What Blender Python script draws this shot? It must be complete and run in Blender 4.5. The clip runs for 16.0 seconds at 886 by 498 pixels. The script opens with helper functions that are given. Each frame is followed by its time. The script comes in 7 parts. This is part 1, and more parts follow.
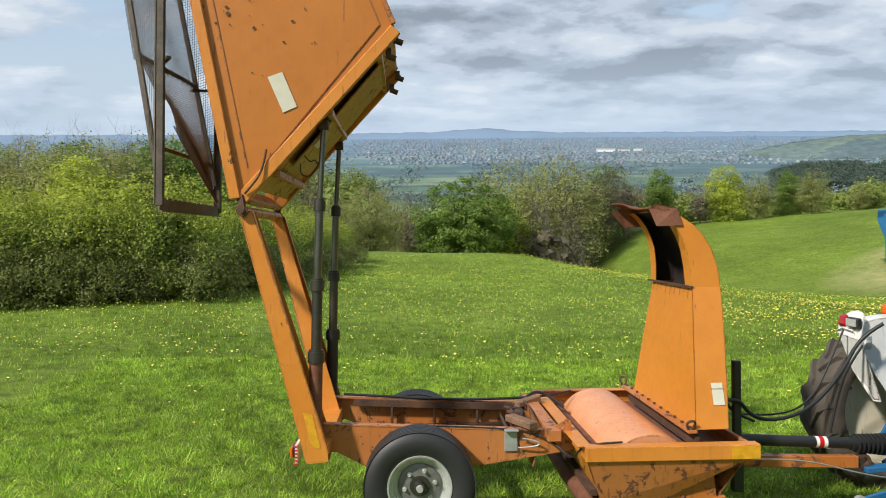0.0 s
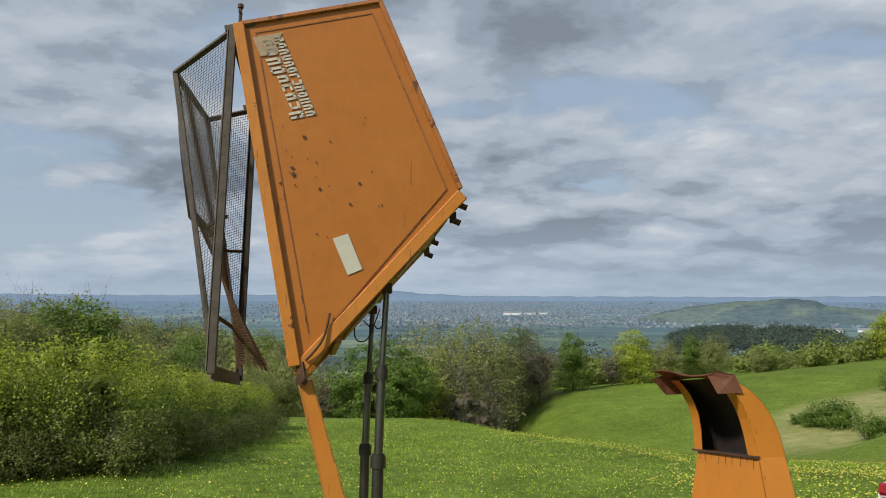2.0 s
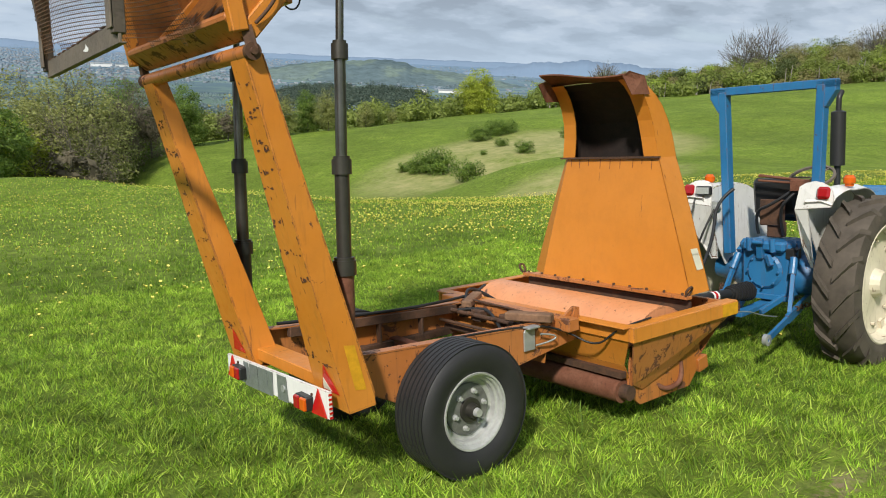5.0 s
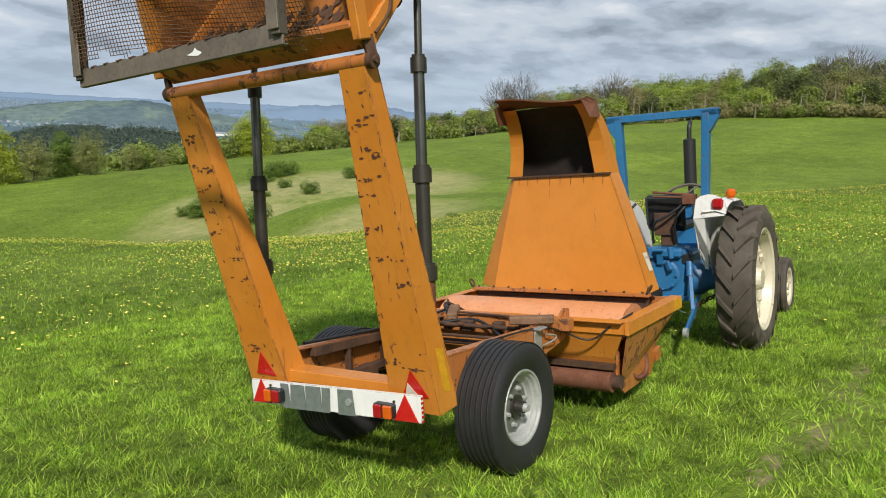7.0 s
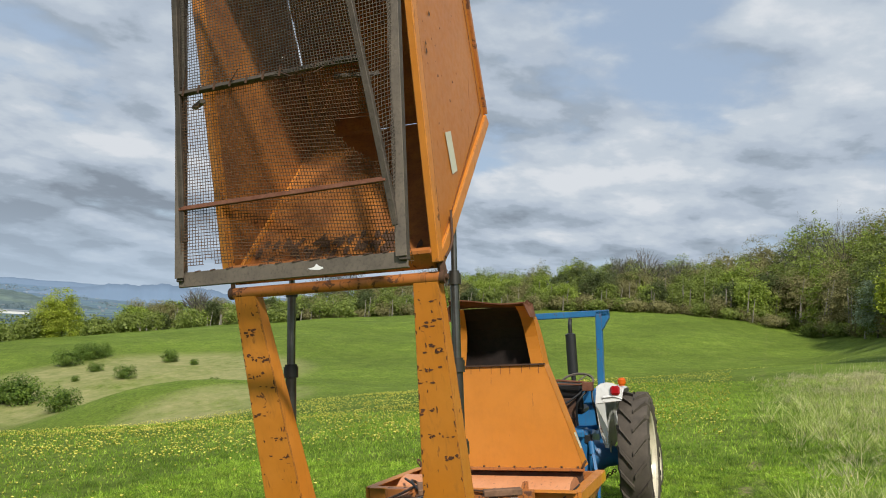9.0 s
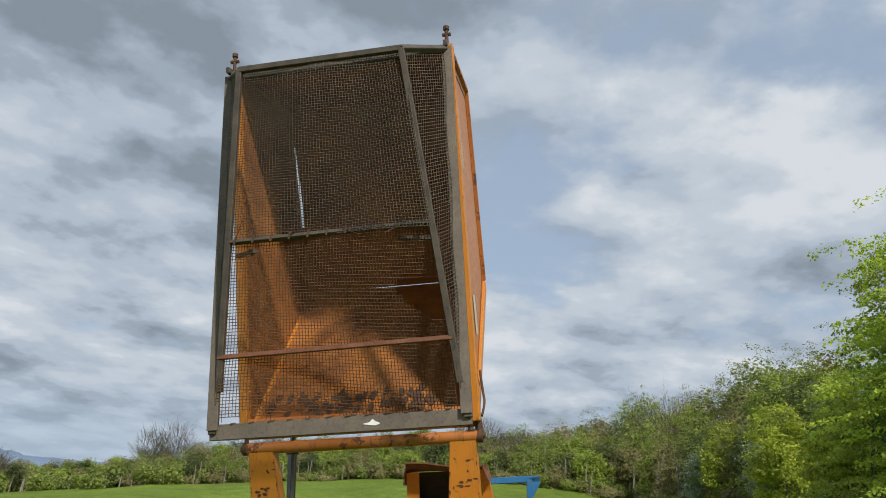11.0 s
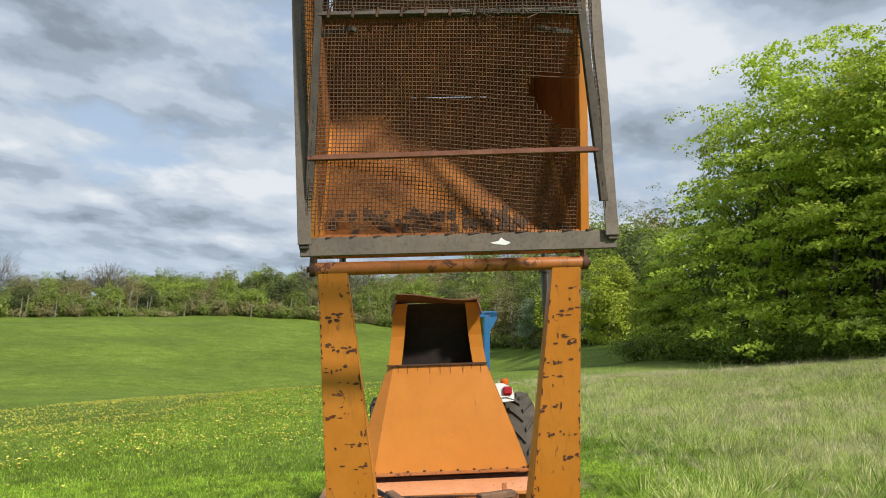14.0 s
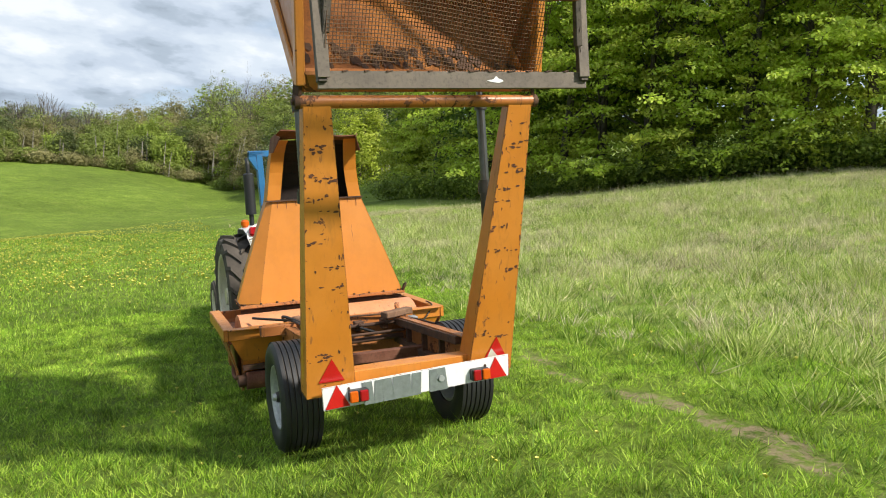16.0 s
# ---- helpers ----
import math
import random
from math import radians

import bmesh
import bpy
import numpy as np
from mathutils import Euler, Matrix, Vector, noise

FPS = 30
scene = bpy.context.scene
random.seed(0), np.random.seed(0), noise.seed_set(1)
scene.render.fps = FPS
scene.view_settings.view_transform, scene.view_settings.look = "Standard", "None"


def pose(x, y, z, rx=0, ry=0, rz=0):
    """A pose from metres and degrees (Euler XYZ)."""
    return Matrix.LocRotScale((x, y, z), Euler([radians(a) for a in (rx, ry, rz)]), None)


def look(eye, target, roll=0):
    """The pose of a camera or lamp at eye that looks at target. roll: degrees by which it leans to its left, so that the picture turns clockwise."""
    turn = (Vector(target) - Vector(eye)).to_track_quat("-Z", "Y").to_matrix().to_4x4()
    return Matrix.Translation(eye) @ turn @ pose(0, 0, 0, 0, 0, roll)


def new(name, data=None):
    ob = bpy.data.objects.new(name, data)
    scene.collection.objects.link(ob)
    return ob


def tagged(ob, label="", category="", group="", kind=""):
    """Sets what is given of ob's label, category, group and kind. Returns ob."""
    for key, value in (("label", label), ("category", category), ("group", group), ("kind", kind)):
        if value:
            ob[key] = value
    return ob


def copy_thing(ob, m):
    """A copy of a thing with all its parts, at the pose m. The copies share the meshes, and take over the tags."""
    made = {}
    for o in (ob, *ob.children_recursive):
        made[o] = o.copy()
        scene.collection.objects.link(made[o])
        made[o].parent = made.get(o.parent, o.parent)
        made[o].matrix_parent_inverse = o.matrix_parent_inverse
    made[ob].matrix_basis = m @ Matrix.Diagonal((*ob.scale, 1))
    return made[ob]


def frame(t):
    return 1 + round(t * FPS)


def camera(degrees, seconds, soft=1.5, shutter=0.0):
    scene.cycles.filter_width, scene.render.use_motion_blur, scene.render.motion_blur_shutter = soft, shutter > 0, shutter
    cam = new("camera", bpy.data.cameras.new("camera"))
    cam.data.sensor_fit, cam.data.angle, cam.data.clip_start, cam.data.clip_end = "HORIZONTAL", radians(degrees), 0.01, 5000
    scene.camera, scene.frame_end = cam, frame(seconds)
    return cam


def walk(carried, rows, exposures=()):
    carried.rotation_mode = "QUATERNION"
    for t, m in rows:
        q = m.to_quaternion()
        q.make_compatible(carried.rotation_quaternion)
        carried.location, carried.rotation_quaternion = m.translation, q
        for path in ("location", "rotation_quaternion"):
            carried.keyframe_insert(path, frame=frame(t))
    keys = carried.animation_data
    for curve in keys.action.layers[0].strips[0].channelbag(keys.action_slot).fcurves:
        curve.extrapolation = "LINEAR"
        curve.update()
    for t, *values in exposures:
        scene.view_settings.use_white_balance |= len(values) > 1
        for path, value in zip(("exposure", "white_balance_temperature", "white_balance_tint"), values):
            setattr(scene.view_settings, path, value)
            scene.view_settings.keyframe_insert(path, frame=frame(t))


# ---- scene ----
cam = camera(60.5, 16.0, soft=1.0)
PATH = [
    (0, (0.764, -5.711, 2.82), (0.86, -3.736, 2.518), -0.5),
    (0.5, (0.461, -5.667, 2.833), (0.641, -3.681, 2.673), -0.5),
    (1, (0.165, -5.667, 2.869), (0.402, -3.681, 2.85), -0.4),
    (1.5, (-0.056, -5.562, 2.866), (0.229, -3.585, 2.968), -0.0),
    (2, (-0.285, -5.383, 2.836), (0.05, -3.415, 2.958), 0.1),
    (2.5, (-0.592, -5.216, 2.748), (-0.156, -3.264, 2.793), -0.5),
    (3, (-0.87, -4.966, 2.626), (-0.263, -3.062, 2.542), -1.1),
    (3.5, (-1.128, -4.602, 2.584), (-0.337, -2.78, 2.349), -0.7),
    (4, (-1.418, -4.326, 2.475), (-0.464, -2.604, 2.118), 0.3),
    (4.5, (-1.602, -3.984, 2.314), (-0.5, -2.374, 1.875), 1.7),
    (4.7, (-1.686, -3.86, 2.313), (-0.534, -2.293, 1.847), 2.2),
    (6.8, (-2.879, -2.775, 2.102), (-1.274, -1.639, 1.735), 2.9),
    (7, (-3.031, -2.727, 2.081), (-1.396, -1.629, 1.734), 3.2),
    (7.5, (-3.434, -2.614, 2.114), (-1.726, -1.609, 1.844), 3.5),
    (8, (-3.776, -2.41, 2.055), (-2.003, -1.497, 1.892), 3.9),
    (8.5, (-4.117, -2.25, 2.07), (-2.294, -1.426, 2.048), 4.4),
    (9, (-4.446, -2.082, 2.094), (-2.591, -1.354, 2.263), 4.8),
    (9.5, (-4.677, -1.793, 2.017), (-2.808, -1.17, 2.36), 5.1),
    (10, (-4.889, -1.59, 1.991), (-3.015, -1.062, 2.45), 5.8),
    (10.2, (-4.986, -1.495, 1.977), (-3.111, -1.009, 2.476), 5.5),
    (12.5, (-4.598, -0.119, 1.849), (-2.749, 0.048, 2.592), 7.4),
    (13, (-4.452, 0.09, 1.786), (-2.603, 0.196, 2.541), 7.3),
    (13.5, (-4.392, 0.24, 1.746), (-2.495, 0.274, 2.378), 7.1),
    (14, (-4.381, 0.433, 1.748), (-2.4, 0.356, 2.016), 6.0),
    (14.5, (-4.464, 0.676, 1.674), (-2.471, 0.511, 1.65), 4.7),
    (15, (-4.566, 1.032, 1.684), (-2.596, 0.708, 1.556), 3.5),
    (15.5, (-4.487, 1.411, 1.632), (-2.571, 0.851, 1.503), 4.0),
    (16, (-4.496, 1.749, 1.55), (-2.651, 0.983, 1.467), 4.5),
]
EXPOSURES = [(0, 0.34), (0.7, 0.12), (1.5, -0.05), (2.5, -0.15), (3.5, 0.08), (4.5, 0.22), (7, 0.13), (8, 0.12), (10, 0.0), (12.5, 0.05), (13.3, 0.03), (14, 0.22), (14.5, 0.38), (16, 0.54)]
walk(cam, [(t, look(eye, target, roll)) for t, eye, target, roll in PATH], EXPOSURES)

# ---------------------------------------------------------------- light
SUN_DIR = Vector((-3.4, -2.1, 3.75)).normalized()
SUN_ELEV = math.asin(SUN_DIR.z)
SUN_TURN = math.atan2(SUN_DIR.x, SUN_DIR.y)

sun_data = bpy.data.lights.new("sun", "SUN")
sun_data.energy, sun_data.angle, sun_data.color = 4.3, radians(4.0), (1.0, 0.94, 0.84)
sun = new("sun", sun_data)
sun.matrix_world = look((0, 0, 30), Vector((0, 0, 30)) - SUN_DIR)

world = bpy.data.worlds.new("sky")
scene.world = world
world.use_nodes = True
wn, wl = world.node_tree.nodes, world.node_tree.links
wn.clear()


def wnode(kind, **values):
    n = wn.new(kind)
    for key, value in values.items():
        n.inputs[key].default_value = value
    return n


def wmath(op, a, b=None, clamp=False):
    n = wn.new("ShaderNodeMath")
    n.operation, n.use_clamp = op, clamp
    for i, v in enumerate((a, b)):
        if v is None:
            continue
        if isinstance(v, (int, float)):
            n.inputs[i].default_value = v
        else:
            wl.new(v, n.inputs[i])
    return n.outputs[0]


sky = wn.new("ShaderNodeTexSky")
sky.sky_type, sky.sun_disc = "NISHITA", False
sky.sun_elevation, sky.sun_rotation = SUN_ELEV, SUN_TURN
sky.air_density, sky.dust_density, sky.altitude = 1.0, 1.5, 200
coord = wn.new("ShaderNodeTexCoord")
split = wn.new("ShaderNodeSeparateXYZ")
wl.new(coord.outputs["Generated"], split.inputs[0])
# broken cloud: puffs that crowd together and flatten towards the horizon, bright on top and grey below
height = wmath("ADD", wmath("MAXIMUM", split.outputs[2], 0.0), 0.30)
flat = wn.new("ShaderNodeCombineXYZ")
wl.new(wmath("DIVIDE", split.outputs[0], height), flat.inputs[0])
wl.new(wmath("DIVIDE", split.outputs[1], height), flat.inputs[1])
wl.new(wmath("DIVIDE", wmath("MULTIPLY", split.outputs[2], 2.6), height), flat.inputs[2])


def cloud_noise(scale, detail, rough, offset, distortion=0.0):
    m = wn.new("ShaderNodeMapping")
    m.inputs["Location"].default_value = offset
    wl.new(flat.outputs[0], m.inputs[0])
    n = wnode("ShaderNodeTexNoise", Scale=scale, Detail=detail, Roughness=rough, Distortion=distortion)
    wl.new(m.outputs[0], n.inputs["Vector"])
    return n.outputs["Fac"]


def ramp(fac, *stops):
    r = wn.new("ShaderNodeValToRGB")
    r.color_ramp.interpolation = "EASE"
    while len(r.color_ramp.elements) < len(stops):
        r.color_ramp.elements.new(0.5)
    for e, (p, c) in zip(r.color_ramp.elements, stops):
        e.position, e.color = p, (*c, 1) if len(c) == 3 else c
    wl.new(fac, r.inputs[0])
    return r.outputs[0]


CLOUD_AT = (3.4, 7.7, 2.4)
puff = cloud_noise(1.75, 10, 0.53, CLOUD_AT)
above = cloud_noise(1.75, 7, 0.52, (CLOUD_AT[0] - 0.05, CLOUD_AT[1] - 0.03, CLOUD_AT[2] + 0.14))
broad = cloud_noise(0.55, 4, 0.5, (1.0, 2.0, 5.0))
cover = ramp(wmath("ADD", wmath("MULTIPLY", puff, 0.72), wmath("MULTIPLY", broad, 0.28)), (0.395, (0, 0, 0)), (0.47, (1, 1, 1)))
lit = wmath("ADD", wmath("MULTIPLY", wmath("SUBTRACT", puff, above), 3.0), wmath("SUBTRACT", 1.02, broad), clamp=True)
shade = ramp(lit, (0.14, (0.27, 0.32, 0.385)), (0.36, (0.38, 0.45, 0.535)), (0.52, (0.50, 0.575, 0.675)), (0.72, (0.60, 0.67, 0.75)), (0.95, (0.76, 0.80, 0.85)))
veil = wn.new("ShaderNodeMixRGB")
veil.inputs[0].default_value = 0.62
veil.inputs[2].default_value = (0.52, 0.64, 0.80, 1)
blue = wn.new("ShaderNodeMixRGB")
blue.blend_type = "MULTIPLY"
blue.inputs[0].default_value = 1.0
blue.inputs[2].default_value = (0.11, 0.11, 0.11, 1)
wl.new(sky.outputs[0], blue.inputs[1])
wl.new(blue.outputs[0], veil.inputs[1])
over = wn.new("ShaderNodeMixRGB")
wl.new(cover, over.inputs[0])
wl.new(veil.outputs[0], over.inputs[1])
wl.new(shade, over.inputs[2])
# pale band low down
low = wmath("SUBTRACT", 1.0, wmath("MULTIPLY", wmath("MAXIMUM", split.outputs[2], 0.0), 9.0), clamp=True)
lowmix = wn.new("ShaderNodeMixRGB")
lowmix.inputs[2].default_value = (0.50, 0.62, 0.76, 1)
wl.new(wmath("MULTIPLY", low, 0.75), lowmix.inputs[0])
wl.new(over.outputs[0], lowmix.inputs[1])
bg = wn.new("ShaderNodeBackground")
bg.inputs["Strength"].default_value = 0.88
wl.new(lowmix.outputs[0], bg.inputs["Color"])
wout = wn.new("ShaderNodeOutputWorld")
wl.new(bg.outputs[0], wout.inputs["Surface"])


# ---------------------------------------------------------------- materials
class Mat:
    """A small builder for node materials."""

    def __init__(self, name, rough=0.6, metal=0.0, spec=0.5):
        self.mat = bpy.data.materials.new(name)
        self.mat.use_nodes = True
        self.n, self.l = self.mat.node_tree.nodes, self.mat.node_tree.links
        self.b = self.n["Principled BSDF"]
        self.b.inputs["Roughness"].default_value = rough
        self.b.inputs["Metallic"].default_value = metal
        self.b.inputs["Specular IOR Level"].default_value = spec
        self.tc = self.n.new("ShaderNodeTexCoord")

    def noise(self, scale, detail=4, rough=0.55, stretch=(1, 1, 1), offset=(0, 0, 0), distortion=0.0):
        m = self.n.new("ShaderNodeMapping")
        m.inputs["Scale"].default_value, m.inputs["Location"].default_value = stretch, offset
        self.l.new(self.tc.outputs["Object"], m.inputs[0])
        t = self.n.new("ShaderNodeTexNoise")
        for key, v in (("Scale", scale), ("Detail", detail), ("Roughness", rough), ("Distortion", distortion)):
            t.inputs[key].default_value = v
        self.l.new(m.outputs[0], t.inputs["Vector"])
        return t.outputs["Fac"]

    def ramp(self, fac, *stops, ease="LINEAR"):
        r = self.n.new("ShaderNodeValToRGB")
        r.color_ramp.interpolation = ease
        while len(r.color_ramp.elements) < len(stops):
            r.color_ramp.elements.new(0.5)
        for e, (p, c) in zip(r.color_ramp.elements, stops):
            e.position = p
            e.color = (c, c, c, 1) if isinstance(c, (int, float)) else (*c, 1)
        self.l.new(fac, r.inputs[0])
        return r.outputs[0]

    def mix(self, fac, a, b, blend="MIX"):
        m = self.n.new("ShaderNodeMixRGB")
        m.blend_type = blend
        for i, v in enumerate((fac, a, b)):
            if isinstance(v, (int, float)):
                m.inputs[i].default_value = v if i == 0 else (v, v, v, 1)
            elif isinstance(v, tuple):
                m.inputs[i].default_value = (*v, 1)
            else:
                self.l.new(v, m.inputs[i])
        return m.outputs[0]

    def island(self):
        return self.n.new("ShaderNodeNewGeometry").outputs["Random Per Island"]

    def each(self):
        return self.n.new("ShaderNodeObjectInfo").outputs["Random"]

    def colour(self, v):
        if isinstance(v, tuple):
            self.b.inputs["Base Color"].default_value = (*v, 1)
        else:
            self.l.new(v, self.b.inputs["Base Color"])
        return self

    def rough(self, v):
        self.l.new(v, self.b.inputs["Roughness"])
        return self

    def bump(self, fac, strength=0.3, distance=0.01):
        b = self.n.new("ShaderNodeBump")
        b.inputs["Strength"].default_value, b.inputs["Distance"].default_value = strength, distance
        self.l.new(fac, b.inputs["Height"])
        self.l.new(b.outputs[0], self.b.inputs["Normal"])
        return self


def painted(name, base, faded, wear, rust=(0.07, 0.028, 0.014), rough=0.42, grime=0.35):
    """Old paint: sun-faded patches, grime, rust chips and fine streaks. wear: share of the surface gone to rust."""
    m = Mat(name, rough)
    c = m.mix(m.ramp(m.noise(1.3, 3), (0.35, 0.0), (0.7, 1.0)), base, faded)
    c = m.mix(m.ramp(m.noise(7, 6, 0.65), (0.42, 0.0), (0.75, 0.30)), c, tuple(v * 0.62 for v in base))
    streak = m.noise(5, 5, 0.6, (6, 6, 0.6))
    c = m.mix(m.ramp(streak, (0.55, 0.0), (0.75, grime)), c, (0.10, 0.055, 0.03))
    chips = m.ramp(m.noise(9, 8, 0.7, offset=(4, 2, 7), distortion=0.6), (0.70 - wear, 0.0), (0.715 - wear, 1.0))
    edge = m.n.new("ShaderNodeBevel")
    edge.samples, edge.inputs["Radius"].default_value = 4, 0.009
    dot = m.n.new("ShaderNodeVectorMath")
    dot.operation = "DOT_PRODUCT"
    m.l.new(edge.outputs[0], dot.inputs[0])
    m.l.new(m.n.new("ShaderNodeNewGeometry").outputs["True Normal"], dot.inputs[1])
    worn = m.mix(1.0, m.ramp(dot.outputs["Value"], (0.80, 1.0), (0.985, 0.0)), m.ramp(m.noise(16, 6, 0.7), (0.44 - wear, 0.0), (0.56 - wear, 1.0)), "MULTIPLY")
    scratch = m.ramp(m.noise(34, 3, 0.5, (1, 1, 0.10), (2, 9, 1)), (0.695 - 0.3 * wear, 0.0), (0.73 - 0.3 * wear, 0.55))
    chips = m.mix(1.0, m.mix(1.0, chips, worn, "LIGHTEN"), scratch, "LIGHTEN")
    c = m.mix(chips, c, m.mix(m.noise(60, 3), rust, tuple(v * 2.6 for v in rust)))
    m.colour(c)
    m.rough(m.ramp(m.mix(0.5, chips, m.noise(20, 4)), (0.2, rough - 0.06), (0.8, 0.85)))
    m.bump(m.mix(0.6, m.noise(120, 3), m.ramp(chips, (0, 1.0), (1, 0.3))), 0.12, 0.004)
    return m.mat


def rusty(name, a, b, rough=0.8, metal=0.2, scale=9):
    m = Mat(name, rough, metal)
    c = m.mix(m.ramp(m.noise(scale, 7, 0.65), (0.35, 0.0), (0.65, 1.0)), a, b)
    c = m.mix(m.ramp(m.noise(55, 4), (0.5, 0.0), (0.8, 0.6)), c, tuple(v * 0.4 for v in a))
    m.colour(c).bump(m.noise(90, 5, 0.7), 0.35, 0.004)
    return m.mat


def plain(name, col, rough=0.5, metal=0.0, vary=0.25, scale=12, bump=0.1):
    m = Mat(name, rough, metal)
    m.colour(m.mix(m.ramp(m.noise(scale, 6, 0.6), (0.35, 0.0), (0.75, vary)), col, tuple(v * 0.35 for v in col)))
    m.bump(m.noise(scale * 8, 4), bump, 0.003)
    return m.mat


ORANGE = painted("orange_paint", (0.54, 0.185, 0.019), (0.60, 0.235, 0.040), 0.045, grime=0.3)
ORANGE_CHUTE = painted("orange_paint_chute", (0.52, 0.185, 0.02), (0.56, 0.21, 0.03), -0.06, grime=0.06)
SCRAPE = rusty("scraped_rust", (0.075, 0.031, 0.017), (0.14, 0.056, 0.03))
ORANGE_BIN = painted("orange_paint_bin", (0.43, 0.14, 0.014), (0.46, 0.16, 0.02), 0.02, grime=0.15)
ORANGE_WORN = painted("orange_paint_worn", (0.40, 0.13, 0.025), (0.46, 0.18, 0.06), 0.13, grime=0.6)
INSIDE = rusty("bin_inside", (0.19, 0.062, 0.014), (0.40, 0.145, 0.022), 0.75, 0.0, 3)
RUST = rusty("rusted_steel", (0.055, 0.032, 0.022), (0.12, 0.058, 0.032))
RUST_RED = rusty("red_brown_steel", (0.14, 0.05, 0.026), (0.20, 0.085, 0.05))
GREYSTEEL = rusty("weathered_steel_strip", (0.125, 0.104, 0.085), (0.185, 0.152, 0.12), 0.7, 0.3, 6)
DARKFRAME = rusty("dark_frame_steel", (0.062, 0.051, 0.042), (0.115, 0.092, 0.073), 0.65, 0.3)
WIRE = rusty("dull_wire", (0.075, 0.062, 0.05), (0.13, 0.105, 0.08), 0.6, 0.5, 14)
WIRE_RUST = rusty("rusted_wire", (0.10, 0.06, 0.035), (0.17, 0.09, 0.045), 0.7, 0.3, 14)
RUBBER = plain("tyre_rubber", (0.021, 0.021, 0.023), 0.55, 0, 0.4, 8, 0.2)
RUBBER_DIRTY = plain("dusty_tyre_rubber", (0.088, 0.072, 0.056), 0.85, 0, 0.75, 7, 0.4)
RIM_GREY = plain("galvanised_rim", (0.56, 0.57, 0.56), 0.42, 0.45, 0.45, 18)
RIM_DISC = plain("dull_wheel_disc", (0.20, 0.205, 0.19), 0.5, 0.4, 0.6, 22)
TIMBER = rusty("weathered_timber", (0.13, 0.07, 0.04), (0.23, 0.13, 0.075), 0.85, 0.0, 12)
RIM_CREAM = painted("cream_rim_paint", (0.66, 0.61, 0.48), (0.58, 0.52, 0.40), 0.06)
BLACK = plain("black_plastic", (0.018, 0.018, 0.019), 0.45, 0, 0.3)
BLACK_HOSE = plain("black_hose", (0.015, 0.015, 0.016), 0.5)
CHROME = plain("oily_chrome_rod", (0.16, 0.16, 0.145), 0.28, 0.85, 0.4, 20)
RAM_BODY = plain("dark_ram_steel", (0.07, 0.066, 0.058), 0.4, 0.6, 0.4, 15)
BLUE = painted("blue_tractor_paint", (0.014, 0.125, 0.30), (0.03, 0.17, 0.36), 0.035, grime=0.3)
WHITE = painted("white_tractor_paint", (0.70, 0.70, 0.68), (0.62, 0.62, 0.60), 0.03, grime=0.25)
BOARD = painted("white_board_paint", (0.78, 0.78, 0.77), (0.70, 0.70, 0.69), 0.0, grime=0.12, rough=0.35)
TAPE = plain("silver_tape", (0.22, 0.25, 0.24), 0.4, 0.3, 0.5, 25, 0.6)
LABEL = plain("off_white_label", (0.58, 0.56, 0.46), 0.5, 0, 0.25)
LETTER = plain("worn_white_lettering", (0.62, 0.57, 0.48), 0.6, 0, 0.5, 40)
RED_REFLEX = plain("red_reflector", (0.50, 0.012, 0.012), 0.25, 0, 0.2, 40)
RED_LENS = plain("red_lens", (0.32, 0.008, 0.012), 0.12, 0, 0.2, 30)
AMBER = plain("amber_lens", (0.58, 0.105, 0.008), 0.15, 0, 0.2, 30)
YELLOW = plain("yellow_marker", (0.66, 0.33, 0.015), 0.5, 0, 0.5, 20)
GLASS_LAMP = plain("lamp_glass", (0.55, 0.57, 0.58), 0.1, 0.3, 0.4, 60)
GALV = plain("galvanised_plate", (0.42, 0.44, 0.44), 0.45, 0.5, 0.4)


def leaf_material(name, a, b, c, rough=0.5):
    """Leaves that differ one by one between three greens, thin enough to let light through."""
    m = Mat(name, rough, 0, 0.3)
    col = m.ramp(m.island(), (0.0, a), (0.5, b), (1.0, c))
    big = m.ramp(m.noise(0.35, 3), (0.35, 0.72), (0.65, 1.12))
    col = m.mix(1.0, col, big, "MULTIPLY")
    m.colour(col)
    t = m.n.new("ShaderNodeBsdfTranslucent")
    m.l.new(col, t.inputs["Color"])
    mix = m.n.new("ShaderNodeMixShader")
    mix.inputs[0].default_value = 0.48
    m.l.new(m.b.outputs[0], mix.inputs[1])
    m.l.new(t.outputs[0], mix.inputs[2])
    m.l.new(mix.outputs[0], m.n["Material Output"].inputs["Surface"])
    return m.mat


LEAF_BEECH = leaf_material("beech_leaves", (0.36, 0.50, 0.05), (0.53, 0.66, 0.075), (0.66, 0.76, 0.13))
LEAF_DARK = leaf_material("dark_leaves", (0.10, 0.175, 0.03), (0.17, 0.265, 0.045), (0.26, 0.36, 0.07))
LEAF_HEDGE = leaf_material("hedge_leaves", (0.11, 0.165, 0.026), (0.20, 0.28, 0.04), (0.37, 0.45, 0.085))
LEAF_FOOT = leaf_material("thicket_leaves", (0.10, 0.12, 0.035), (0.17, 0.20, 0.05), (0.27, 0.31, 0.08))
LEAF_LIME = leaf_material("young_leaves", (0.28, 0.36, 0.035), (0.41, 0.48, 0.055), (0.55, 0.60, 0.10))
LEAF_OLIVE = leaf_material("budding_leaves", (0.22, 0.25, 0.075), (0.32, 0.345, 0.11), (0.42, 0.43, 0.16))
